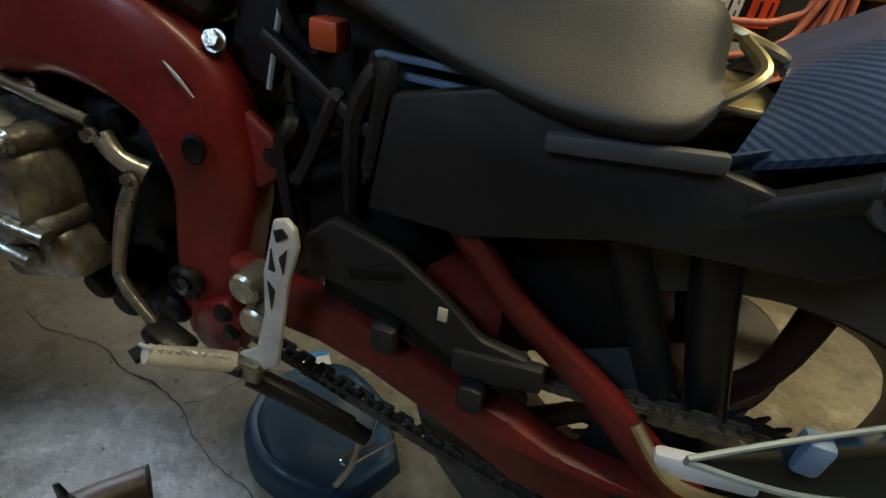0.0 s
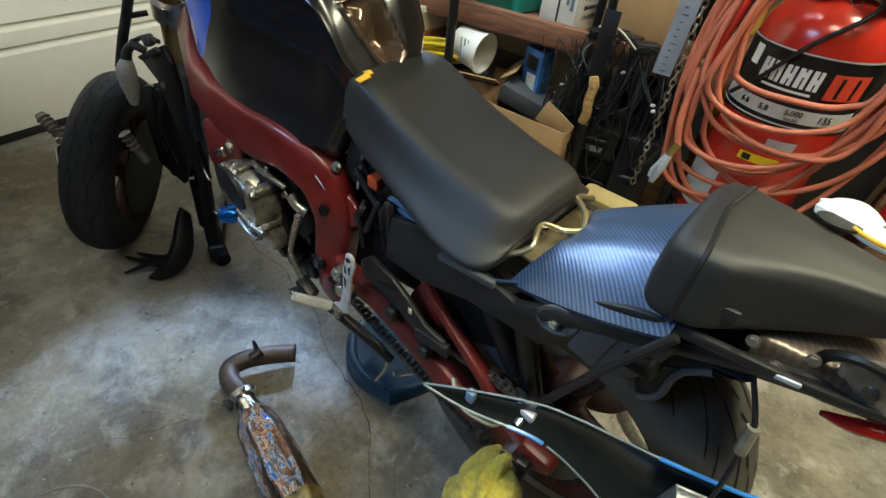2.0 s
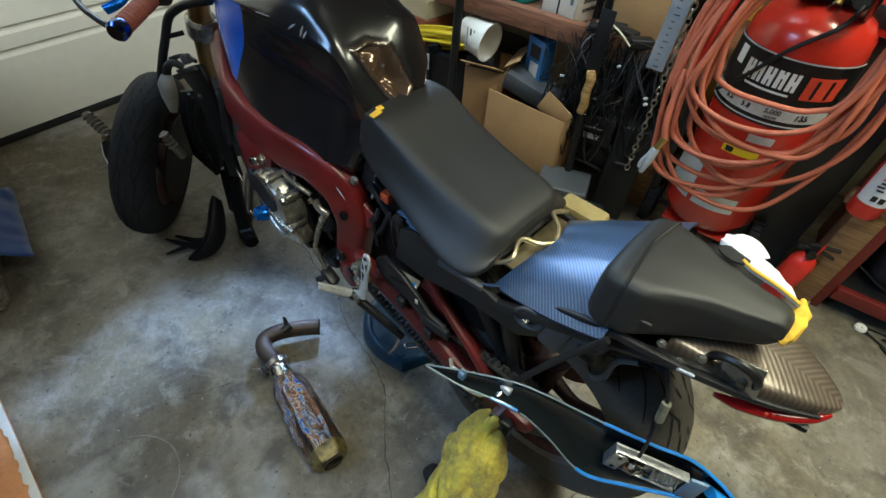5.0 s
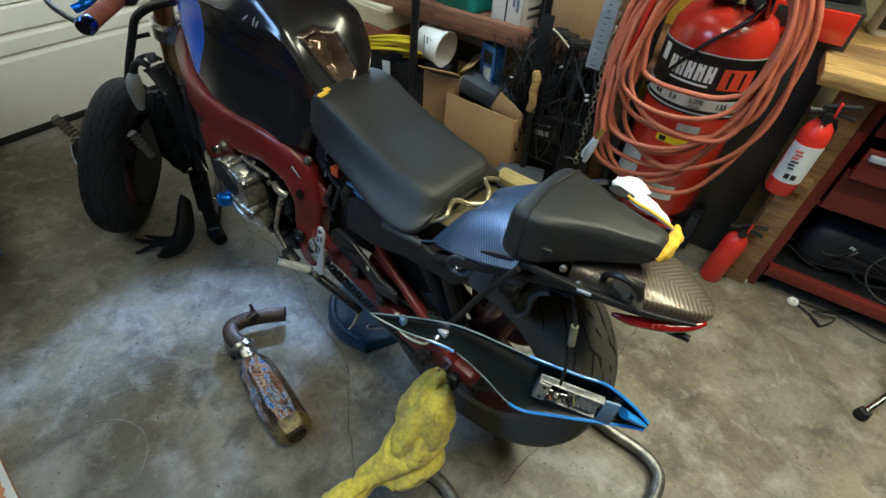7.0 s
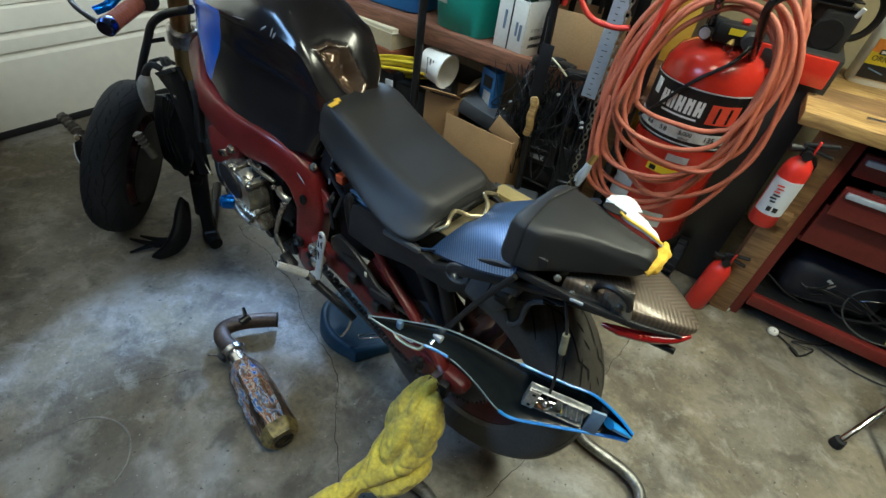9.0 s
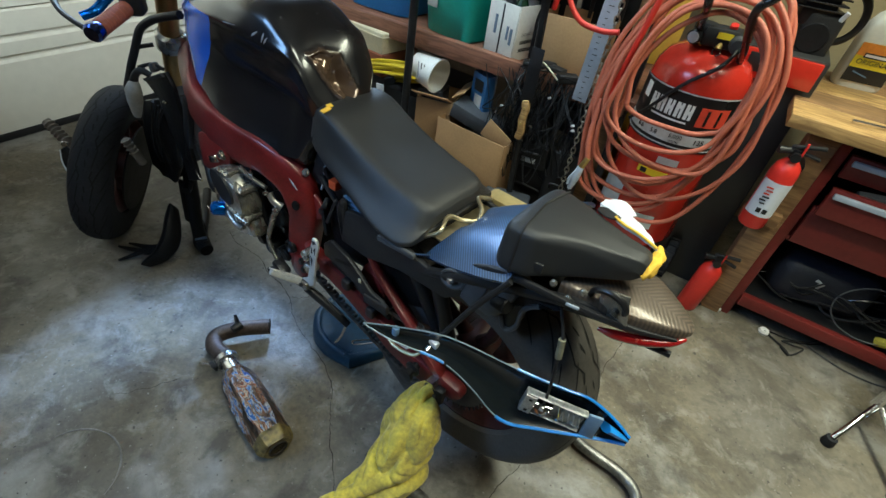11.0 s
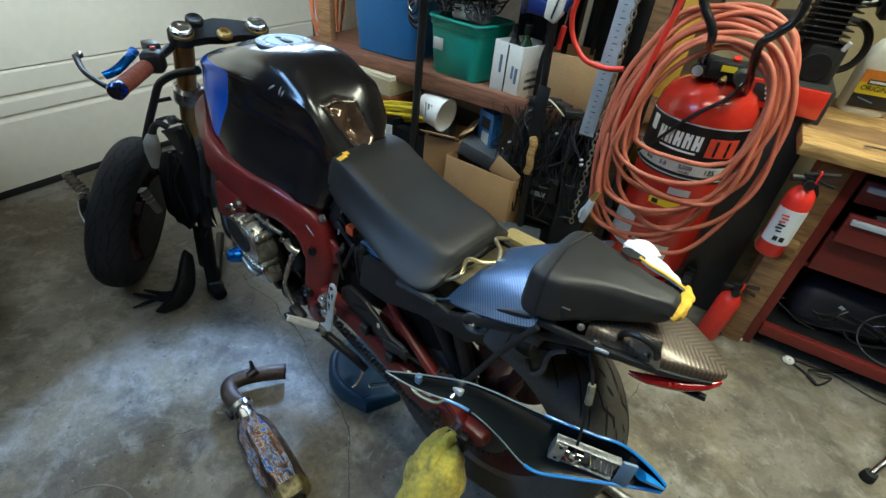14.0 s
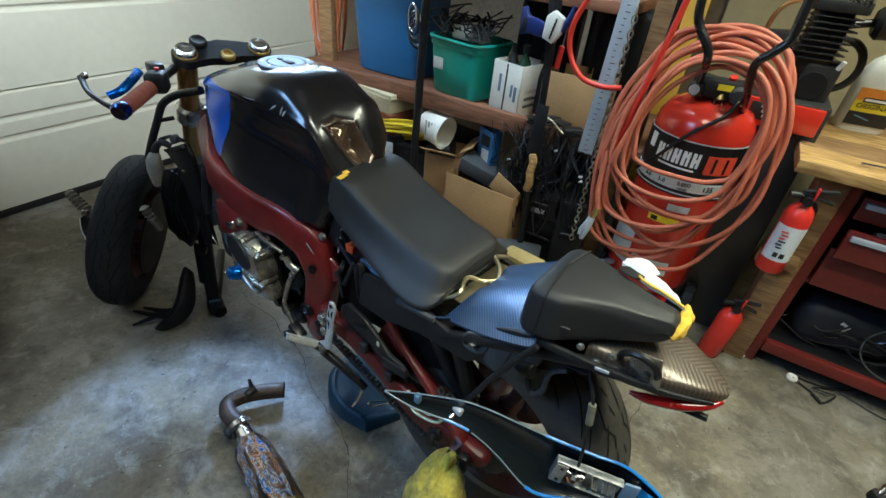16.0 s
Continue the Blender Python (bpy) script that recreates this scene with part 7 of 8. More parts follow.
for i, (x, y, z, sx, sy, sz) in enumerate(cases):
    e = empty("tool_case", "black plastic tool case in the clutter under the shelf", "case", Matrix.Translation((x, y, z)) @ rotz(random.uniform(-25, 25)).to_4x4(), "clutter under the shelf")
    part("shell", box((sx, sy, sz), (0, 0, sz / 2), 0.012, None, 3), (BLACK, GREYPLAST)[i % 4 == 3], e)
    part("handle", tube([(-sx * 0.25, -sy / 2 - 0.002, sz * 0.6), (-sx * 0.2, -sy / 2 - 0.02, sz * 0.66), (sx * 0.2, -sy / 2 - 0.02, sz * 0.66), (sx * 0.25, -sy / 2 - 0.002, sz * 0.6)], 0.006, 7), BLACK, e)
    if i % 2:
        part("label", box((sx * 0.4, 0.002, sz * 0.18), (0, -sy / 2 - 0.0015, sz * 0.3), 0), LABELW, e)
cw = empty("cable_heap", "tangle of black cables hanging from the shelf", "cables", Matrix.Translation((-0.27, 1.9, 0.0)))
for k in range(48):
    a = random.random
    x0 = -0.24 + 0.44 * a()
    z0 = 0.70 - 0.06 * a()
    L = 0.12 + 0.32 * a()
    pts = [(x0, 0.02, z0), (x0 + 0.05 * (a() - 0.5), -0.05 * a(), z0 - L * 0.4), (x0 + 0.16 * (a() - 0.5), -0.07 * a(), z0 - L), (x0 + 0.2 * (a() - 0.5), -0.05 * a(), z0 - L * 0.6), (x0 + 0.15 * (a() - 0.5), 0.02, z0 - 0.03 * a())]
    part("cable", tube(pts, 0.0012 + 0.0018 * a(), 6, 7), (BLACK, NEARBLACK, NEARBLACK, BLACKMETAL)[k % 4], cw)
for k in range(9):
    a = random.random
    part("connector", box((0.016, 0.009, 0.009), (-0.22 + 0.4 * a(), -0.07 * a(), 0.40 + 0.22 * a()), 0.003, rotz(90 * a())), (LABELW, STEEL)[k % 2], cw)
part("cable", tube([(-0.10, 0.02, 0.72), (-0.02, -0.05, 0.745), (0.05, -0.05, 0.70)], 0.003, 6), CREAM, cw)

# bar clamp hung on the shelf
bc = empty("bar_clamp", "blue and white quick-grip bar clamp hanging from the shelf", "clamp", Matrix.Translation((-0.335, 1.84, 1.06)))
part("bar", box((0.02, 0.006, 0.62), (-0.005, 0.0, -0.10), 0.001, Matrix.Rotation(radians(-7), 3, "Y")), BLACKMETAL, bc)
part("head", plate([(-0.03, -0.04), (0.012, -0.055), (0.035, -0.02), (0.038, 0.03), (0.0, 0.05), (-0.025, 0.03)], "v", -0.03, 0.03, 0.006), CARDW, bc)
NAVY = mat("navy_plastic", (0.010, 0.022, 0.13), 0.4, 0, 0.2)
part("jaw", plate([(-0.115, -0.045), (-0.085, -0.035), (-0.03, -0.04), (-0.02, 0.0), (-0.05, 0.012), (-0.09, 0.02), (-0.105, 0.05), (-0.12, 0.04)], "v", -0.028, 0.026, 0.005), NAVY, bc)
part("pad", box((0.02, 0.03, 0.05), (-0.10, -0.015, -0.01), 0.006), BLACK, bc)
part("trigger", tube([(0.035, -0.015, -0.01), (0.050, -0.015, 0.025), (0.062, -0.015, 0.07)], [0.010, 0.010, 0.006], 10), NAVY, bc)
for k in range(5):
    part("print_bar", box((0.006, 0.002, 0.014), (0.002 + 0.003 * k, -0.0315, -0.032 + 0.013 * k), 0), BLACK, bc)
sdr = empty("screwdriver", "screwdriver with a bright red handle hanging from the shelf", "screwdriver", Matrix.Translation((-0.305, 1.86, 0.95)))
part("handle", rod((0, 0, -0.03), (0.006, 0, 0.05), 0.010, 12, bevel=0.004), REDPLAST, sdr)
part("shaft", rod((0.006, 0, 0.05), (0.012, 0, 0.12), 0.004, 8), STEEL, sdr)
hs = empty("hand_saw", "worn wooden saw handle with brass rivets hanging from the shelf", "saw", Matrix.Translation((-0.315, 1.825, 0.52)))
part("handle", plate([(-0.012, 0.075), (0.016, 0.085), (0.026, 0.05), (0.020, 0.0), (0.028, -0.05), (0.018, -0.085), (-0.010, -0.080), (-0.002, -0.04), (-0.010, 0.0), (-0.004, 0.04)], "v", -0.011, 0.022, 0.006), BENCHWOOD, hs)
for z in (0.052, -0.012):
    part("rivet", rod((0.008, -0.012, z), (0.008, -0.015, z), 0.005, 10), BRASS, hs)
part("blade", box((0.05, 0.002, 0.20), (0.004, 0.0, 0.175), 0.0005), BLACKMETAL, hs)
ear = empty("ear_protectors", "clear looped goggles and wires hung at the shelf post", "goggles", Matrix.Translation((-0.90, 1.84, 0.95)))
for k in range(6):
    part("loop", tube([(0.02 * math.cos(t) * (1 + 0.3 * k) - 0.02, 0.01 * k - 0.02, 0.05 * math.sin(t) - 0.015 * k + 0.05) for t in np.linspace(0, 6.28, 9)[:-1]], 0.004, 6, 4, True), (STEEL, BLACK)[k % 2], ear)

# orange cords hanging by the door, rule and chain
oc_ = empty("orange_cord", "orange extension cord hanging in loops on the wall stud", "extension cord", Matrix.Translation((-1.83, 2.3, 0.93)))
for k in range(16):
    a = random.random
    w_ = 0.05 + 0.05 * a()
    L = 0.24 + 0.14 * a()
    x0 = 0.10 * (a() - 0.5)
    part("loop", tube([(x0, 0.02 * a(), 0.45), (x0 - w_, -0.03 * a(), 0.1), (x0 - w_ * 0.8, -0.03, -L + 0.1), (x0, -0.03 * a(), -L), (x0 + w_ * 0.8, -0.03 * a(), -L + 0.1), (x0 + w_, 0, 0.1), (x0 + 0.01, 0.02, 0.45)], 0.006, 7, 6), ORCORD, oc_)
part("nail", rod((0, 0.50, 0.45), (0, -0.02, 0.46), 0.005, 8), STEEL, oc_)
rule = empty("steel_rule", "long pale metal rule with black marks leaning on the shelf", "ruler", Matrix.Translation((-0.128, 1.885, 0.64)))
rr_ = Matrix.Rotation(radians(1.5), 3, "Y")
part("blade", box((0.055, 0.004, 0.75), (0.008, 0.0, 0.375), 0.001, rr_), PALEGREY, rule)
for k in range(36):
    part("mark", box((0.010 if k % 4 else 0.018, 0.001, 0.0022), (-0.008 + (0.003 if k % 4 else 0.007) + 0.0006 * k, -0.0028, 0.012 + 0.02 * k), 0), BLACK, rule, "", False)
ch = empty("hanging_chain", "bright steel chain hanging from the shelf", "chain", Matrix.Translation((-0.085, 1.866, 0.28)))
tor = [(0.008 * math.cos(t), 0, 0.014 * math.sin(t)) for t in np.linspace(0, 2 * math.pi, 13)[:-1]]
lk = part("link", tube(tor, 0.0026, 6, 2, True), mat("dull_chain", (0.34, 0.31, 0.24), 0.35, 0.9, 0.3, 40), ch)
for k in range(1, 40):
    o = new("link", lk.data)
    o.parent = ch
    o.matrix_basis = Matrix.Translation((0, 0, 0.022 * k)) @ Matrix.Rotation(radians(90 * (k % 2) + 20), 4, "Z")

# ---- air compressor with a hung hose ----
CX, CY = 0.222, 1.99
comp = empty("air_compressor", "red upright air compressor with black label and wheels", "air compressor", Matrix.Translation((CX, CY, 0)))
R_ = 0.160
tank_p = [(0.0, 0.13), (0.05, 0.132), (0.10, 0.145), (0.140, 0.17), (R_, 0.21), (R_, 0.80), (0.154, 0.845), (0.13, 0.885), (0.085, 0.912), (0.04, 0.924), (0.0, 0.926)]
part("tank", lathe(tank_p, (0, 0, 0), (0, 0, 1), 56), REDTANK, comp, "glossy red pressure tank")


def wrap(z0, z1, a0, a1, m, name, off=0.0015, label="", th=0.0012, parent=None, zf=None):
    """A label bent round the tank, from angle a0 to a1 in degrees seen from above."""
    bm = bmesh.new()
    rows = []
    n = max(2, int(abs(a1 - a0) / 4))
    for r in (R_ + off, R_ + off + th):
        row = []
        for k in range(n + 1):
            a = radians(a0 + (a1 - a0) * k / n)
            sh = zf(k / n) if zf else 0
            row.append((bm.verts.new((r * math.cos(a), r * math.sin(a), z0 + sh)), bm.verts.new((r * math.cos(a), r * math.sin(a), z1 + sh))))
        rows.append(row)
    for k in range(n):
        for row in rows:
            bm.faces.new((row[k][0], row[k + 1][0], row[k + 1][1], row[k][1]))
        for e in (0, 1):
            bm.faces.new((rows[0][k][e], rows[0][k + 1][e], rows[1][k + 1][e], rows[1][k][e]))
    for k in (0, n):
        bm.faces.new((rows[0][k][0], rows[0][k][1], rows[1][k][1], rows[1][k][0]))
    return part(name, bm, m, parent or comp, label)


lab = wrap(0.605, 0.80, -178, -14, LABEL, "label", 0.0012, "black printed maker's label")
wrap(0.796, 0.800, -178, -14, LABELW, "label_line", 0.003, parent=lab)
wrap(0.628, 0.664, -172, -24, LABELW, "label_band", 0.003, parent=lab)
wrap(0.612, 0.616, -178, -14, LABELW, "label_line", 0.003, parent=lab)
# maker's word as plain blocks
for k in range(5):
    a = -130 + 11.0 * k
    wrap(0.715, 0.765, a, a + 4.0, WHITE, "word_block", 0.003, parent=lab)
    wrap(0.715, 0.765, a + 5.5, a + 8.6, WHITE, "word_block", 0.003, parent=lab)
    wrap(0.732 + 0.012 * (k % 2), 0.745 + 0.012 * (k % 2), a + 3.8, a + 5.7, WHITE, "word_block", 0.003, parent=lab)
wrap(0.70, 0.706, -124, -80, WHITE, "small_print", 0.003, parent=lab)
wrap(0.735, 0.785, -148, -138, WHITE, "emblem", 0.003, parent=lab)
wrap(0.70, 0.765, -70, -34, REDPRINT, "word_block", 0.003, parent=lab)
wrap(0.706, 0.758, -62, -59, LABEL, "word_gap", 0.0045, parent=lab)
wrap(0.706, 0.758, -48, -45, LABEL, "word_gap", 0.0045, parent=lab)
wrap(0.49, 0.515, -110, -72, YELPRINT, "warning_strip", 0.0012, "orange warning strip")
wrap(0.494, 0.511, -106, -98, BLACK, "warning_mark", 0.003)
wrap(0.545, 0.57, -92, -66, LABELW, "small_badge", 0.0012)
wrap(0.27, 0.42, -168, -118, LABELW, "data_sticker", 0.0012, "scuffed silver data sticker")
wrap(0.27, 0.33, -112, -62, LABELW, "data_sticker", 0.0012)


def curved_text(body, size, ang, z, material):
    a = radians(ang)
    m = Matrix.Translation(((R_ + 0.0055) * math.cos(a), (R_ + 0.0055) * math.sin(a), z)) @ Matrix.Rotation(a + math.pi / 2, 4, "Z") @ Matrix.Rotation(math.pi / 2, 4, "X")
    text(body, size, m, material, lab)


for body, size, ang, z in (("6.6", 0.022, -130, 0.646), ("5.8", 0.022, -110, 0.646), ("5,000", 0.02, -84, 0.652), ("HOURS", 0.010, -84, 0.634), ("135", 0.026, -56, 0.646)):
    curved_text(body, size, ang, z, BLACK)
part("manifold", box((0.14, 0.07, 0.06), (0.02, -0.05, 0.955), 0.012, rotz(12)), BLACK, comp)
part("switch", box((0.06, 0.05, 0.05), (-0.045, -0.06, 0.965), 0.010, rotz(-20)), BLACK, comp)
part("dial", rod((-0.06, -0.075, 0.95), (-0.065, -0.105, 0.945), 0.022, 20, bevel=0.003), BLACKMETAL, comp)
part("dial_face", rod((-0.065, -0.105, 0.945), (-0.0655, -0.107, 0.9448), 0.017, 20), LABELW, comp)
part("knob", rod((0.06, -0.085, 0.955), (0.065, -0.115, 0.95), 0.024, 20, bevel=0.004), GREYPLAST, comp)
part("caution_tag", box((0.045, 0.002, 0.018), (0.02, -0.0885, 0.965), 0, rotz(12)), YELPRINT, comp)
part("red_button", rod((0.03, -0.055, 0.985), (0.03, -0.06, 0.997), 0.012, 14), REDPLAST, comp)
part("relief_ring", tube([(0.015 + 0.012 * math.cos(t), -0.09, 0.918 + 0.012 * math.sin(t)) for t in np.linspace(0, 6.28, 11)[:-1]], 0.002, 6, 3, True), STEEL, comp)
part("valve", rod((0.015, -0.07, 0.955), (0.015, -0.085, 0.925), 0.011, 10), BRASS, comp)
part("lead", tube([(0.07, -0.10, 0.945), (0.05, -0.16, 0.90), (-0.03, -0.175, 0.82), (-0.10, -0.165, 0.72), (-0.15, -0.15, 0.66)], 0.006, 8), BLACK, comp, "black power lead")
for pts in ([(-0.06, 0.02, 0.86), (-0.058, -0.12, 0.99), (-0.049, -0.28, 1.062), (-0.058, -0.30, 1.097), (-0.102, -0.30, 1.154), (-0.114, -0.30, 1.211), (-0.112, -0.30, 1.301)], [(0.09, 0.02, 0.86), (0.085, -0.14, 0.955), (0.068, -0.28, 1.071), (0.095, -0.30, 1.112), (0.119, -0.30, 1.149), (0.120, -0.30, 1.214), (0.118, -0.30, 1.301)]):
    part("handle_bar", tube(pts, 0.012, 10), GLOSS, comp, "glossy black handle bar")
for x in (-0.19, 0.19):
    w_ = part("wheel", lathe([(0.03, -0.02), (0.075, -0.024), (0.088, -0.016), (0.088, 0.016), (0.075, 0.024), (0.03, 0.02)], (x, 0.02 if x > 0 else 0.05, 0.09), (1, 0, 0), 28), RUBBER, comp, "ribbed rubber wheel")
    for k in range(16):
        a = 2 * math.pi * k / 16
        part("tread_block", box((0.04, 0.012, 0.008), (x, (0.02 if x > 0 else 0.05) + 0.089 * math.cos(a), 0.09 + 0.089 * math.sin(a)), 0.002, Matrix.Rotation(a + math.pi / 2, 3, "X")), RUBBER, w_)
part("foot_plate", box((0.24, 0.10, 0.012), (0, -0.05, 0.125), 0.003), REDTANK, comp)
part("foot", rod((0, -0.11, 0), (0, -0.11, 0.13), 0.018, 12), BLACK, comp)
part("axle", rod((-0.19, 0.05, 0.09), (0.19, 0.02, 0.09), 0.010, 8), BLACKMETAL, comp)

hose = empty("air_hose", "orange-red rubber air hose hung in many loops over the compressor", "air hose", Matrix.Translation((CX - 0.03, CY - 0.20, 0.78)))
random.seed(21)
NLOOP = 11
for k in range(NLOOP):
    a = random.random
    f = k / (NLOOP - 1)
    top = 0.37 - 0.09 * f + 0.03 * (a() - 0.5)
    wL = 0.235 - 0.08 * f + 0.05 * (a() - 0.5)
    wR = 0.215 - 0.04 * f + 0.05 * (a() - 0.5)
    bot = -0.43 + 0.34 * f ** 1.3 + 0.05 * (a() - 0.5)
    y = -0.05 * a() - 0.02 * f
    tw = 0.10 * (a() - 0.5)
    pts = []
    for t in np.linspace(0, 2 * math.pi, 15)[:-1]:
        c, s = math.cos(t), math.sin(t)
        z = top * max(0, c) ** 0.85 if c > 0 else bot * (-c) ** 0.9
        x = (wR if s > 0 else wL) * math.copysign(abs(s) ** 0.8, s) + tw * (0.5 - c) + (0.03 if c > 0 else -0.02) * abs(c)
        pts.append((x + 0.034 * noise.noise(Vector((c * 1.4, s * 1.4, 3.7 * k))), 0.06 * max(0, c) - 0.03 + y + 0.02 * noise.noise(Vector((c, s, k + 9))), z))
    part("loop", tube(pts, 0.0078, 10, 6, True), HOSE, hose)
part("tail", tube([(-0.21, -0.06, -0.05), (-0.20, -0.09, -0.18), (-0.18, -0.10, -0.25)], 0.0095, 10), HOSE, hose)
part("coupling", rod((-0.178, -0.10, -0.245), (-0.19, -0.105, -0.285), 0.011, 6), BRASS, hose, "brass hose coupling")
part("blow_gun", tube([(-0.19, -0.105, -0.285), (-0.198, -0.108, -0.33), (-0.205, -0.11, -0.38)], [0.012, 0.016, 0.008], 10), PALEGREY, hose, "grey metal air blow gun")
part("trigger", tube([(-0.20, -0.115, -0.30), (-0.215, -0.12, -0.335), (-0.215, -0.12, -0.36)], 0.005, 7), PALEGREY, hose)
rh = empty("red_hose", "thin bright red air line looped down from the shelf", "air hose", Matrix.Translation((-0.13, 1.80, 1.0)))
part("line", tube([(0.04, 0.05, 0.45), (-0.05, 0.0, 0.25), (-0.12, -0.01, 0.10), (-0.12, 0.0, 0.0), (-0.06, 0.0, -0.075), (0.02, 0.0, -0.09), (0.08, 0.0, -0.08)], 0.009, 10), HOSERED, rh)
part("line", tube([(0.22, -0.04, 0.55), (0.20, -0.05, 0.25), (0.16, -0.06, -0.05), (0.12, -0.05, -0.30)], 0.009, 10), HOSERED, rh)

# second machine behind: finned pump on a red stand
pump = empty("compressor_pump", "black finned compressor pump on a red steel cabinet", "compressor pump", Matrix.Translation((0.44, 2.18, 0)))
part("cabinet", box((0.24, 0.30, 0.94), (-0.01, 0.0, 0.47), 0.006), mat("black_cabinet", (0.02, 0.02, 0.02), 0.4), pump)
part("red_panel", box((0.22, 0.02, 0.085), (-0.015, -0.17, 0.895), 0.004), REDTANK, pump, "red steel panel with a black label")
part("panel_label", box((0.10, 0.003, 0.055), (-0.06, -0.1815, 0.90), 0.001), BLACK, pump)
for k in range(3):
    part("label_bar", box((0.05 - 0.012 * k, 0.002, 0.008), (-0.055, -0.1835, 0.916 - 0.015 * k), 0), LABELW, pump)
part("crankcase", box((0.11, 0.12, 0.14), (0.03, -0.02, 0.99), 0.02, rotz(10), 3), BLACK, pump)
part("crank_cover", lathe([(0.0, 0.0), (0.042, 0.0), (0.045, -0.004), (0.045, -0.02)], (0.03, -0.085, 0.985), (0.1, -1, 0), 22), BLACKMETAL, pump)
for k in range(8):
    part("fin", box((0.135, 0.13, 0.005), (0.0, -0.03, 1.065 + 0.017 * k), 0.002, rotz(10)), GLOSS, pump)
part("cylinder", box((0.10, 0.10, 0.20), (0.0, -0.03, 1.11), 0.02, rotz(10)), BLACKMETAL, pump)
hd = part("head", box((0.145, 0.14, 0.035), (0.0, -0.03, 1.215), 0.006, rotz(10)), BLACK, pump)
for k in range(9):
    part("head_fin", box((0.006, 0.135, 0.028), (-0.062 + 0.0155 * k, -0.03, 1.245), 0.002, rotz(10)), ALU, hd)
for k in range(4):
    part("head_bolt", rod((-0.05 + 0.10 * (k % 2), -0.085 + 0.11 * (k // 2), 1.23), (-0.05 + 0.10 * (k % 2), -0.085 + 0.11 * (k // 2), 1.248), 0.008, 6), STEEL, hd)
part("shroud", box((0.28, 0.10, 0.06), (-0.18, 0.16, 1.07), 0.02, Matrix.Rotation(radians(-6), 3, "Y")), BLACK, pump, "long black steel shroud")
part("motor", lathe([(0.0, -0.11), (0.035, -0.11), (0.048, -0.095), (0.048, 0.095), (0.035, 0.11), (0.0, 0.11)], (0.22, 0.0, 1.19), (1, 0.05, 0.1), 24), BLACK, pump, "black motor end")
part("motor_shaft", rod((0.05, -0.02, 1.165), (0.12, 0.0, 1.18), 0.012, 12), BLACKMETAL, pump)
part("guard", tube([(0.085 + 0.060 * math.cos(t), 0.05, 1.04 + 0.075 * math.sin(t)) for t in np.linspace(0, 2 * math.pi, 17)[:-1]], 0.012, 8, 4, True), BLACK, pump, "black belt guard hoop")
part("copper_pipe", tube([(-0.16, -0.10, 1.10), (-0.15, -0.11, 1.18), (-0.10, -0.10, 1.22), (0.0, -0.08, 1.22), (0.03, -0.06, 1.24)], 0.007, 9), mat("copper", (0.55, 0.30, 0.14), 0.35, 1.0, 0.2), pump, "bent copper pipe")
part("valve_tag", rod((0.07, -0.12, 1.05), (0.078, -0.125, 1.075), 0.007, 10), LABELW, pump)

yb = empty("yellow_board", "yellow board standing against the shelf wall", "board", Matrix.Translation((-0.06, 2.62, 0)) @ Matrix.Rotation(radians(-3), 4, "X"))
part("board", box((0.20, 0.015, 1.45), (0, 0, 0.725), 0.003), YELBOARD, yb)
# ---- workbench, cabinet and extinguishers ----
bench = empty("workbench", "scarred wooden workbench top on a wood leg", "workbench", Matrix.Translation((1.4, 2.15, 0)))
for k in range(4):
    part("plank", box((2.2, 0.168, 0.04), (0.206, -0.246 + 0.17 * k, 0.812), 0.004), BENCHWOOD if k % 2 == 0 else BENCHDARK, bench)
part("leg", box((0.085, 0.085, 0.79), (-0.765, -0.20, 0.395), 0.005), STUD, bench)
part("leg", box((0.085, 0.085, 0.79), (1.2, -0.20, 0.395), 0.005), STUD, bench)
part("brace", box((0.12, 0.03, 0.05), (-0.80, -0.262, 0.47), 0.003), STUD, bench)
cab = empty("tool_cabinet", "dark red steel tool cabinet with an open drawer and lower shelf", "tool cabinet", Matrix.Translation((1.25, 2.18, 0)))
part("frame_side", box((0.05, 0.50, 0.79), (-0.56, 0, 0.395), 0.005), REDTOOL, cab)
part("frame_side", box((0.05, 0.50, 0.79), (0.62, 0, 0.395), 0.005), REDTOOL, cab)
# Back and shelf plate are black to put the inside's shade into colour.
part("back", box((1.13, 0.02, 0.76), (0.03, 0.24, 0.40), 0.003), BLACK, cab)
part("shelf_plate", box((1.13, 0.46, 0.02), (0.03, 0.0, 0.10), 0.003), BLACK, cab)
part("toe_rail", box((1.13, 0.03, 0.05), (0.03, -0.245, 0.095), 0.004), REDTOOL, cab)
part("deck", box((1.13, 0.46, 0.02), (0.03, 0.0, 0.40), 0.003), REDTOOL, cab)
for z0, h, out in ((0.70, 0.075, 0.0), (0.595, 0.10, 0.055)):
    d = part("drawer", box((1.12, 0.02, h), (0.035, -0.245 - out, z0), 0.004), REDTOOL, cab)
    part("handle", box((1.10, 0.016, 0.018), (0.035, -0.262 - out, z0 + h / 2 - 0.02), 0.004), PALEGREY, d, "bright metal drawer pull")
    if out:
        part("drawer_tray", box((1.06, out + 0.2, 0.01), (0.035, -0.245 - out / 2 + 0.1, z0 - h / 2 + 0.01), 0.002), BLACK, d)
        part("drawer_contents", tube([(-0.45, -0.26, 0.625), (-0.3, -0.25, 0.64), (-0.1, -0.26, 0.63), (0.2, -0.25, 0.64)], 0.02, 8), GREYPLAST, d)
part("front_panel", box((1.12, 0.02, 0.15), (0.035, -0.245, 0.475), 0.004), REDTOOL, cab)
heap = empty("cable_pile", "black cables and bags heaped on the cabinet's lower shelf", "cables", Matrix.Translation((1.2, 2.08, 0.112)))
random.seed(31)
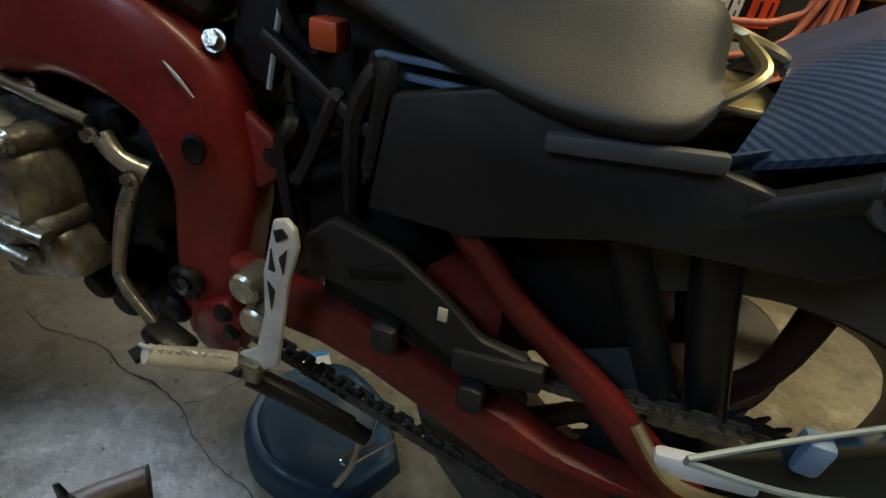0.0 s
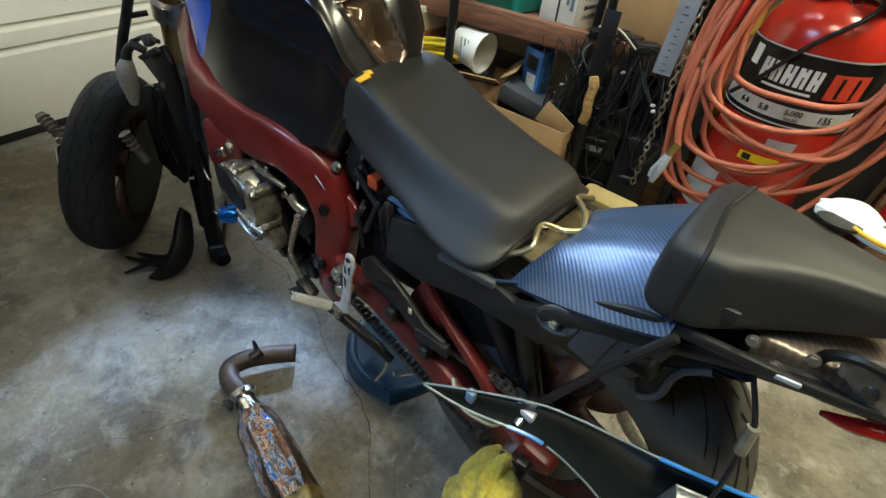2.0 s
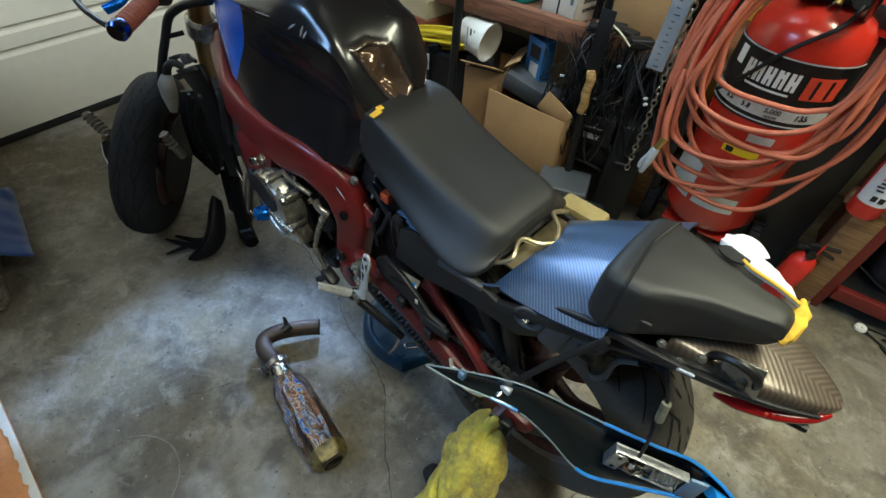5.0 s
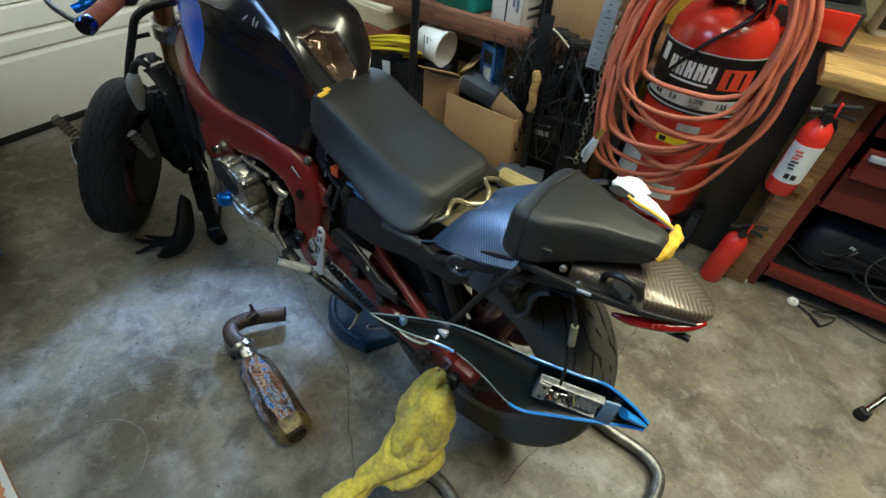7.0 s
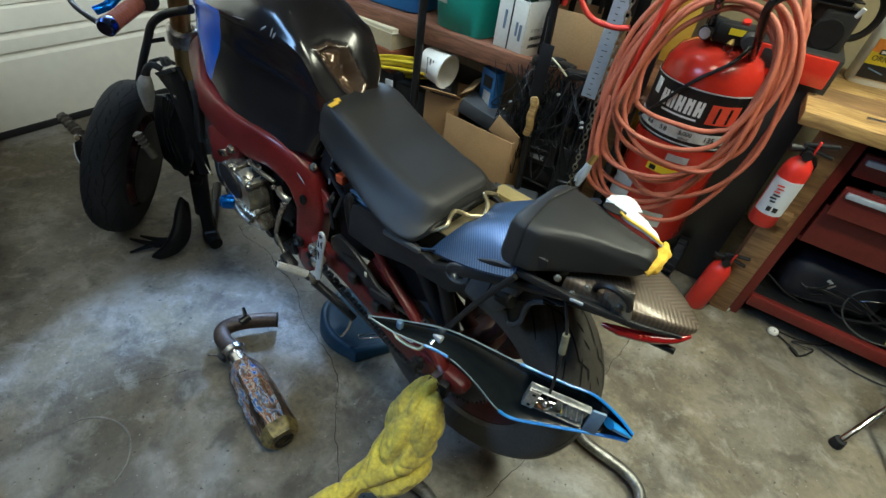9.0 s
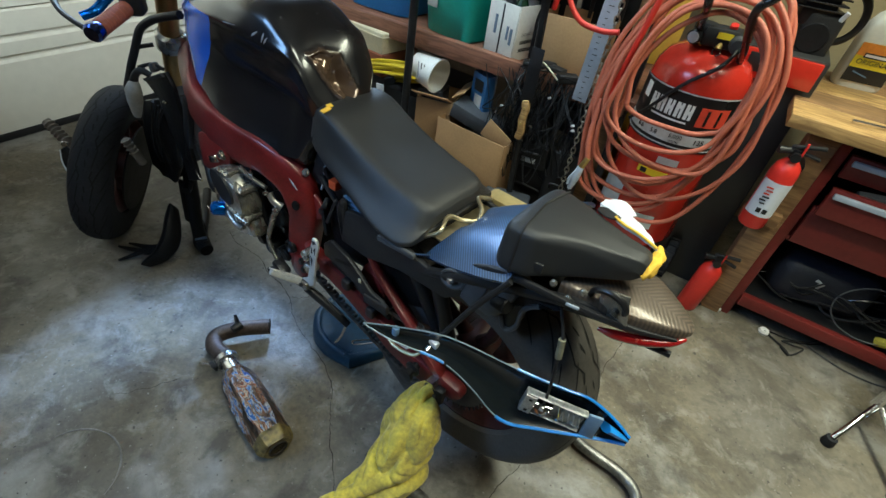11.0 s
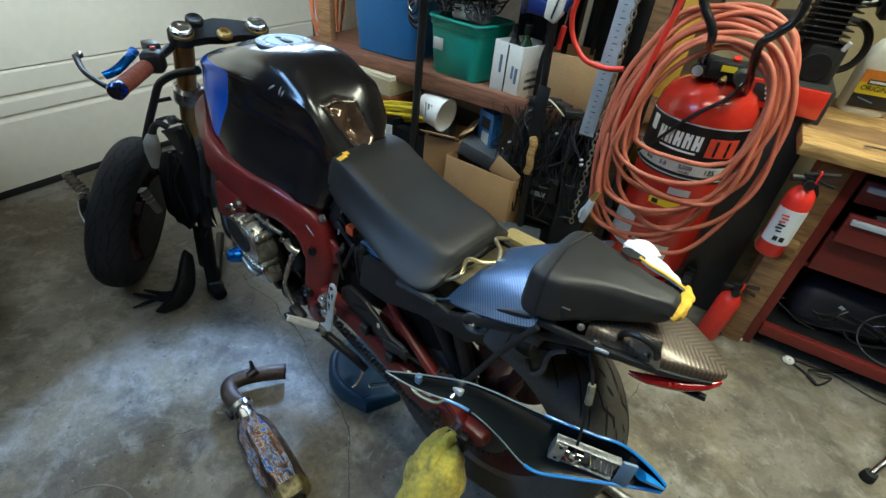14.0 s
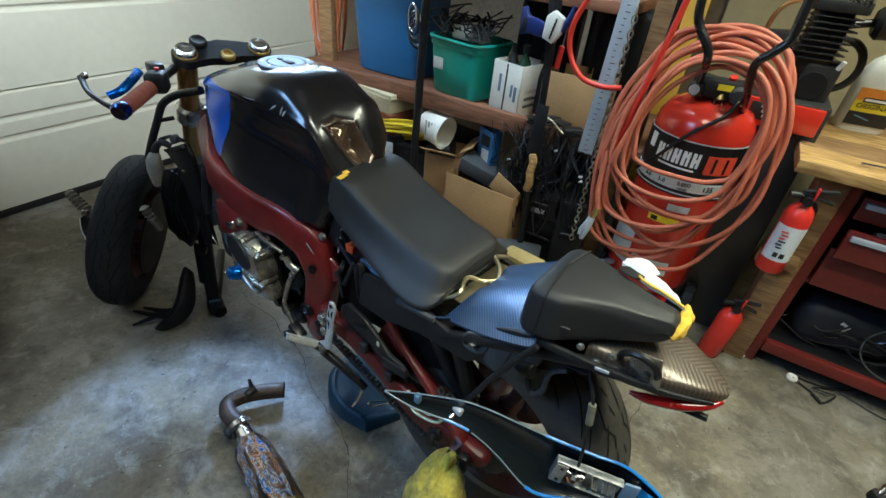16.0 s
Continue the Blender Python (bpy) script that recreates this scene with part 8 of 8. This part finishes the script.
for k in range(18):
    a = random.random
    c = Vector((-0.42 + 0.8 * a(), -0.08 + 0.1 * a(), 0.03 + 0.10 * a()))
    r = 0.05 + 0.09 * a()
    pts = [c + Vector((r * math.cos(t), 0.6 * r * math.sin(t), 0.03 * math.sin(2 * t + k))) for t in np.linspace(0, 5.5, 9)]
    part("cable", tube(pts, 0.003 + 0.003 * a(), 7, 5), (BLACK, GLOSS, BLACK)[k % 3], heap)
part("bag", box((0.34, 0.20, 0.19), (-0.27, 0.02, 0.105), 0.06, rotz(10), 4), mat("navy_bag", (0.012, 0.014, 0.022), 0.6, 0, 0.3, 8, 0.4, 60), heap)
part("bag_tag", box((0.035, 0.003, 0.06), (-0.30, -0.085, 0.12), 0.001, rotz(8) @ Matrix.Rotation(0.5, 3, "Y")), LABELW, heap)
part("bag", box((0.30, 0.16, 0.14), (0.2, 0.06, 0.08), 0.04, rotz(-8), 3), BLACK, heap)
part("yellow_strap", tube([(-0.05, -0.12, 0.03), (0.02, -0.14, 0.06), (0.08, -0.12, 0.04), (0.14, -0.13, 0.05)], 0.018, 8), mat("dull_yellow", (0.28, 0.24, 0.02), 0.7), heap)
part("grey_loop", tube([(-0.10 + 0.13 * math.cos(t), -0.12 + 0.02 * math.sin(t), 0.12 + 0.10 * math.sin(t)) for t in np.linspace(0, 6.28, 13)[:-1]], 0.003, 7, 4, True), GREYPLAST, heap)


def extinguisher(at, r, h, label, withlabel, lean=0):
    e = empty("fire_extinguisher", label, "fire extinguisher", Matrix.Translation(at) @ Matrix.Rotation(radians(lean), 4, "Y"), "fire extinguishers")
    part("cylinder", lathe([(0.0, 0.0), (r * 0.9, 0.0), (r, 0.008), (r, h * 0.80), (r * 0.86, h * 0.90), (r * 0.5, h * 0.97), (r * 0.36, h), (0, h)], (0, 0, 0), (0, 0, 1), 30), REDPLAST, e)
    part("valve", rod((0, 0, h - 0.005), (0, 0, h + 0.03), r * 0.4, 14), BLACKMETAL, e)
    part("lever", box((0.085, 0.016, 0.010), (0.02, 0, h + 0.042), 0.003, Matrix.Rotation(radians(-14), 3, "Y")), BLACK, e)
    part("handle", box((0.085, 0.018, 0.008), (0.02, 0, h + 0.022), 0.003, Matrix.Rotation(radians(8), 3, "Y")), BLACK, e)
    part("gauge", rod((0, -r * 0.35, h + 0.01), (0, -r * 0.75, h + 0.01), 0.014, 14), BLACKMETAL, e)
    part("nozzle", rod((-0.012, 0, h + 0.02), (-0.05, -0.01, h + 0.015), 0.009, 10, 0.012), BLACK, e)
    part("pin", box((0.006, 0.012, 0.05), (0.012, -0.012, h + 0.03), 0.002), REDPLAST, e)
    if withlabel:
        bm = bmesh.new()
        rows = []
        for k in range(13):
            a = radians(-160 + 140 * k / 12)
            rows.append([bm.verts.new(((r + o) * math.cos(a), (r + o) * math.sin(a), z)) for o, z in ((0.0012, h * 0.20), (0.0012, h * 0.70), (0.0003, h * 0.70), (0.0003, h * 0.20))])
        for a, b in zip(rows, rows[1:]):
            for i in range(4):
                bm.faces.new((a[i], a[(i + 1) % 4], b[(i + 1) % 4], b[i]))
        lb = part("label", bm, mat("pale_label", (0.60, 0.62, 0.66), 0.5, 0, 0.08), e, "pale printed label")
        for k in range(6):
            part("print_bar", box((0.020 - 0.002 * (k % 3), 0.001, 0.005), (-0.014 + 0.004 * (k % 2), -r - 0.0018, h * (0.62 - 0.045 * k)), 0), (REDPRINT, LABEL)[k > 2], lb)
        for k in range(2):
            part("print_block", box((0.013, 0.001, 0.016), (-0.008 + 0.018 * k, -r - 0.0018, h * 0.29), 0), LABEL, lb)
    return e


x1 = extinguisher((0.572, 1.795, 0.475), 0.040, 0.245, "red fire extinguisher with white label strapped to the bench leg", True, 0)
part("wall_bracket", box((0.05, 0.07, 0.20), (0.02, 0.065, 0.12), 0.004), BLACKMETAL, x1)
extinguisher((0.556, 1.875, 0.0), 0.040, 0.235, "small red fire extinguisher standing on the floor", False, 3)

jug = empty("polish_jug", "white plastic jug with a yellow and black product label", "jug", Matrix.Translation((0.685, 2.36, 0.832)) @ rotz(10).to_4x4())
bm = bmesh.new()
skin(bm, [[Vector((q.x * k, q.y * k, z)) for q in superxy(0.075, 0.045, 32, 4)] for z, k in ((0, 0.94), (0.008, 1), (0.15, 1.0), (0.19, 0.96), (0.23, 0.7), (0.25, 0.4), (0.26, 0.3))])
part("body", bm, BUCKET, jug)
part("cap", rod((0, 0, 0.26), (0, 0, 0.295), 0.022, 18, bevel=0.003), BLACK, jug)
part("grip_hole", rod((0.035, -0.05, 0.19), (0.035, 0.05, 0.19), 0.018, 14), BLACK, jug)
jl = part("label", box((0.128, 0.003, 0.125), (0, -0.0465, 0.085), 0.001), YELPRINT, jug, "yellow and orange label with a dark car picture")
part("label_top", box((0.128, 0.002, 0.040), (0, -0.0488, 0.1275), 0), mat("orange_print", (0.70, 0.24, 0.03), 0.45), jl)
part("corner_mark", box((0.045, 0.002, 0.030), (0.040, -0.0500, 0.131), 0), mat("blue_print", (0.03, 0.06, 0.32), 0.45), jl)
part("emblem", box((0.070, 0.002, 0.016), (-0.006, -0.0502, 0.110), 0), LABEL, jl)
part("emblem_bar", box((0.062, 0.002, 0.008), (-0.006, -0.0515, 0.110), 0), WHITE, jl)
part("picture", box((0.128, 0.002, 0.045), (0, -0.0488, 0.046), 0), LABEL, jl)
part("picture_glint", box((0.050, 0.002, 0.004), (-0.02, -0.0502, 0.050), 0, Matrix.Rotation(radians(14), 3, "Y")), BLUEGREY, jl)
text("ORIGINAL", 0.023, Matrix.Translation((0, -0.0490, 0.088)) @ Matrix.Rotation(math.pi / 2, 4, "X"), LABEL, jl)
bcl = empty("blue_rag", "crumpled blue shop towel on the bench", "cloth", Matrix.Translation((0.83, 1.98, 0.832)))
bm = bmesh.new()
bmesh.ops.create_icosphere(bm, subdivisions=4, radius=0.06)
for v in bm.verts:
    v.co *= 1 + 0.5 * noise.noise(v.co * 22)
    v.co.z = max(0, v.co.z * 0.55 + 0.018)
part("cloth", bm, BLUEPAINT, bcl)
scd = empty("long_screwdriver", "steel screwdriver lying on the bench edge", "screwdriver", Matrix.Translation((0.72, 1.90, 0.838)))
part("shaft", rod((-0.06, 0, 0.002), (0.10, 0.03, 0.002), 0.004, 8), STEEL, scd)
part("handle", rod((0.10, 0.03, 0.010), (0.20, 0.05, 0.010), 0.013, 12, bevel=0.004), BLACK, scd)
tin = empty("tin_cup", "tan paper cup standing on the bench behind the jug", "cup", Matrix.Translation((0.725, 2.50, 0.832)))
part("wall", lathe([(0.0, 0), (0.045, 0), (0.060, 0.20), (0.063, 0.205), (0.058, 0.20), (0.044, 0.006), (0, 0.006)], (0, 0, 0), (0, 0, 1), 24), CARD, tin)

# cords, plug and debris on the floor by the cabinet
fc = empty("floor_cord", "black cord with a white plug end on the floor", "cord", Matrix.Translation((0.9, 1.85, 0)))
part("cable", tube([(-0.05, 0.067, 0.012), (-0.02, 0.055, 0.007), (0.03, 0.02, 0.007), (0.05, 0.0, 0.007), (0.09, 0.06, 0.012), (0.05, 0.05, 0.016), (0.02, 0.06, 0.010), (0.12, 0.12, 0.008), (0.21, 0.19, 0.03), (0.24, 0.24, 0.12)], 0.0035, 8), BLACK, fc)
part("cable", tube([(-0.06, 0.08, 0.010), (-0.01, 0.085, 0.007), (0.06, 0.09, 0.012), (0.13, 0.12, 0.04), (0.18, 0.2, 0.11)], 0.0025, 8), BLACK, fc)
part("cable", tube([(0.10, 0.10, 0.010), (0.22, 0.06, 0.005), (0.34, 0.06, 0.006), (0.42, 0.10, 0.006)], 0.003, 8), GREYPLAST, fc)
part("black_clip", box((0.045, 0.010, 0.010), (0.03, 0.01, 0.006), 0.003, rotz(-50)), BLACK, fc)
part("plug", lathe([(0, 0), (0.018, 0), (0.020, 0.008), (0.016, 0.016), (0.007, 0.012), (0, 0.010)], (-0.05, 0.067, 0.002), (0, 0, 1), 20), WHITE, fc, "white round plug end")
deb = empty("debris", "white scrap and a black knob by the cabinet foot", "scrap", Matrix.Translation((0.63, 1.93, 0)))
part("scrap", box((0.035, 0.018, 0.014), (0.04, 0.0, 0.008), 0.005, rotz(-30)), LABELW, deb)
part("knob", rod((-0.03, -0.02, 0.0), (-0.03, -0.02, 0.014), 0.012, 12, bevel=0.003), BLACK, deb)

# shop stool: chrome leg with a caster
stool = empty("rolling_stool", "rolling stool with chrome tube legs and black feet", "stool", Matrix.Translation((1.16, 1.67, 0)))
part("column", rod((0, 0, 0.10), (0, 0, 0.42), 0.022, 18), CHROME, stool)
part("seat", lathe([(0, 0.42), (0.15, 0.42), (0.165, 0.435), (0.165, 0.47), (0.145, 0.49), (0, 0.49)], (0.22, 0.16, 0.02), (0, 0, 1), 36), BLACK, stool)
part("seat_bracket", box((0.26, 0.05, 0.02), (0.10, 0.07, 0.425), 0.004, rotz(36)), BLACKMETAL, stool)
for dx, dy in ((-0.09, -0.155), (0.085, -0.24), (0.26, 0.05), (0.12, 0.22)):
    d = Vector((dx, dy, 0))
    part("leg", tube([d * 0.05 + Vector((0, 0, 0.115)), d * 0.5 + Vector((0, 0, 0.085)), d + Vector((0, 0, 0.030))], 0.010, 12), CHROME, stool)
    part("foot", lathe([(0.0, 0.0), (0.018, 0.0), (0.020, 0.008), (0.017, 0.032), (0.0, 0.036)], d, (0, 0, 1), 18), RUBBER, stool)
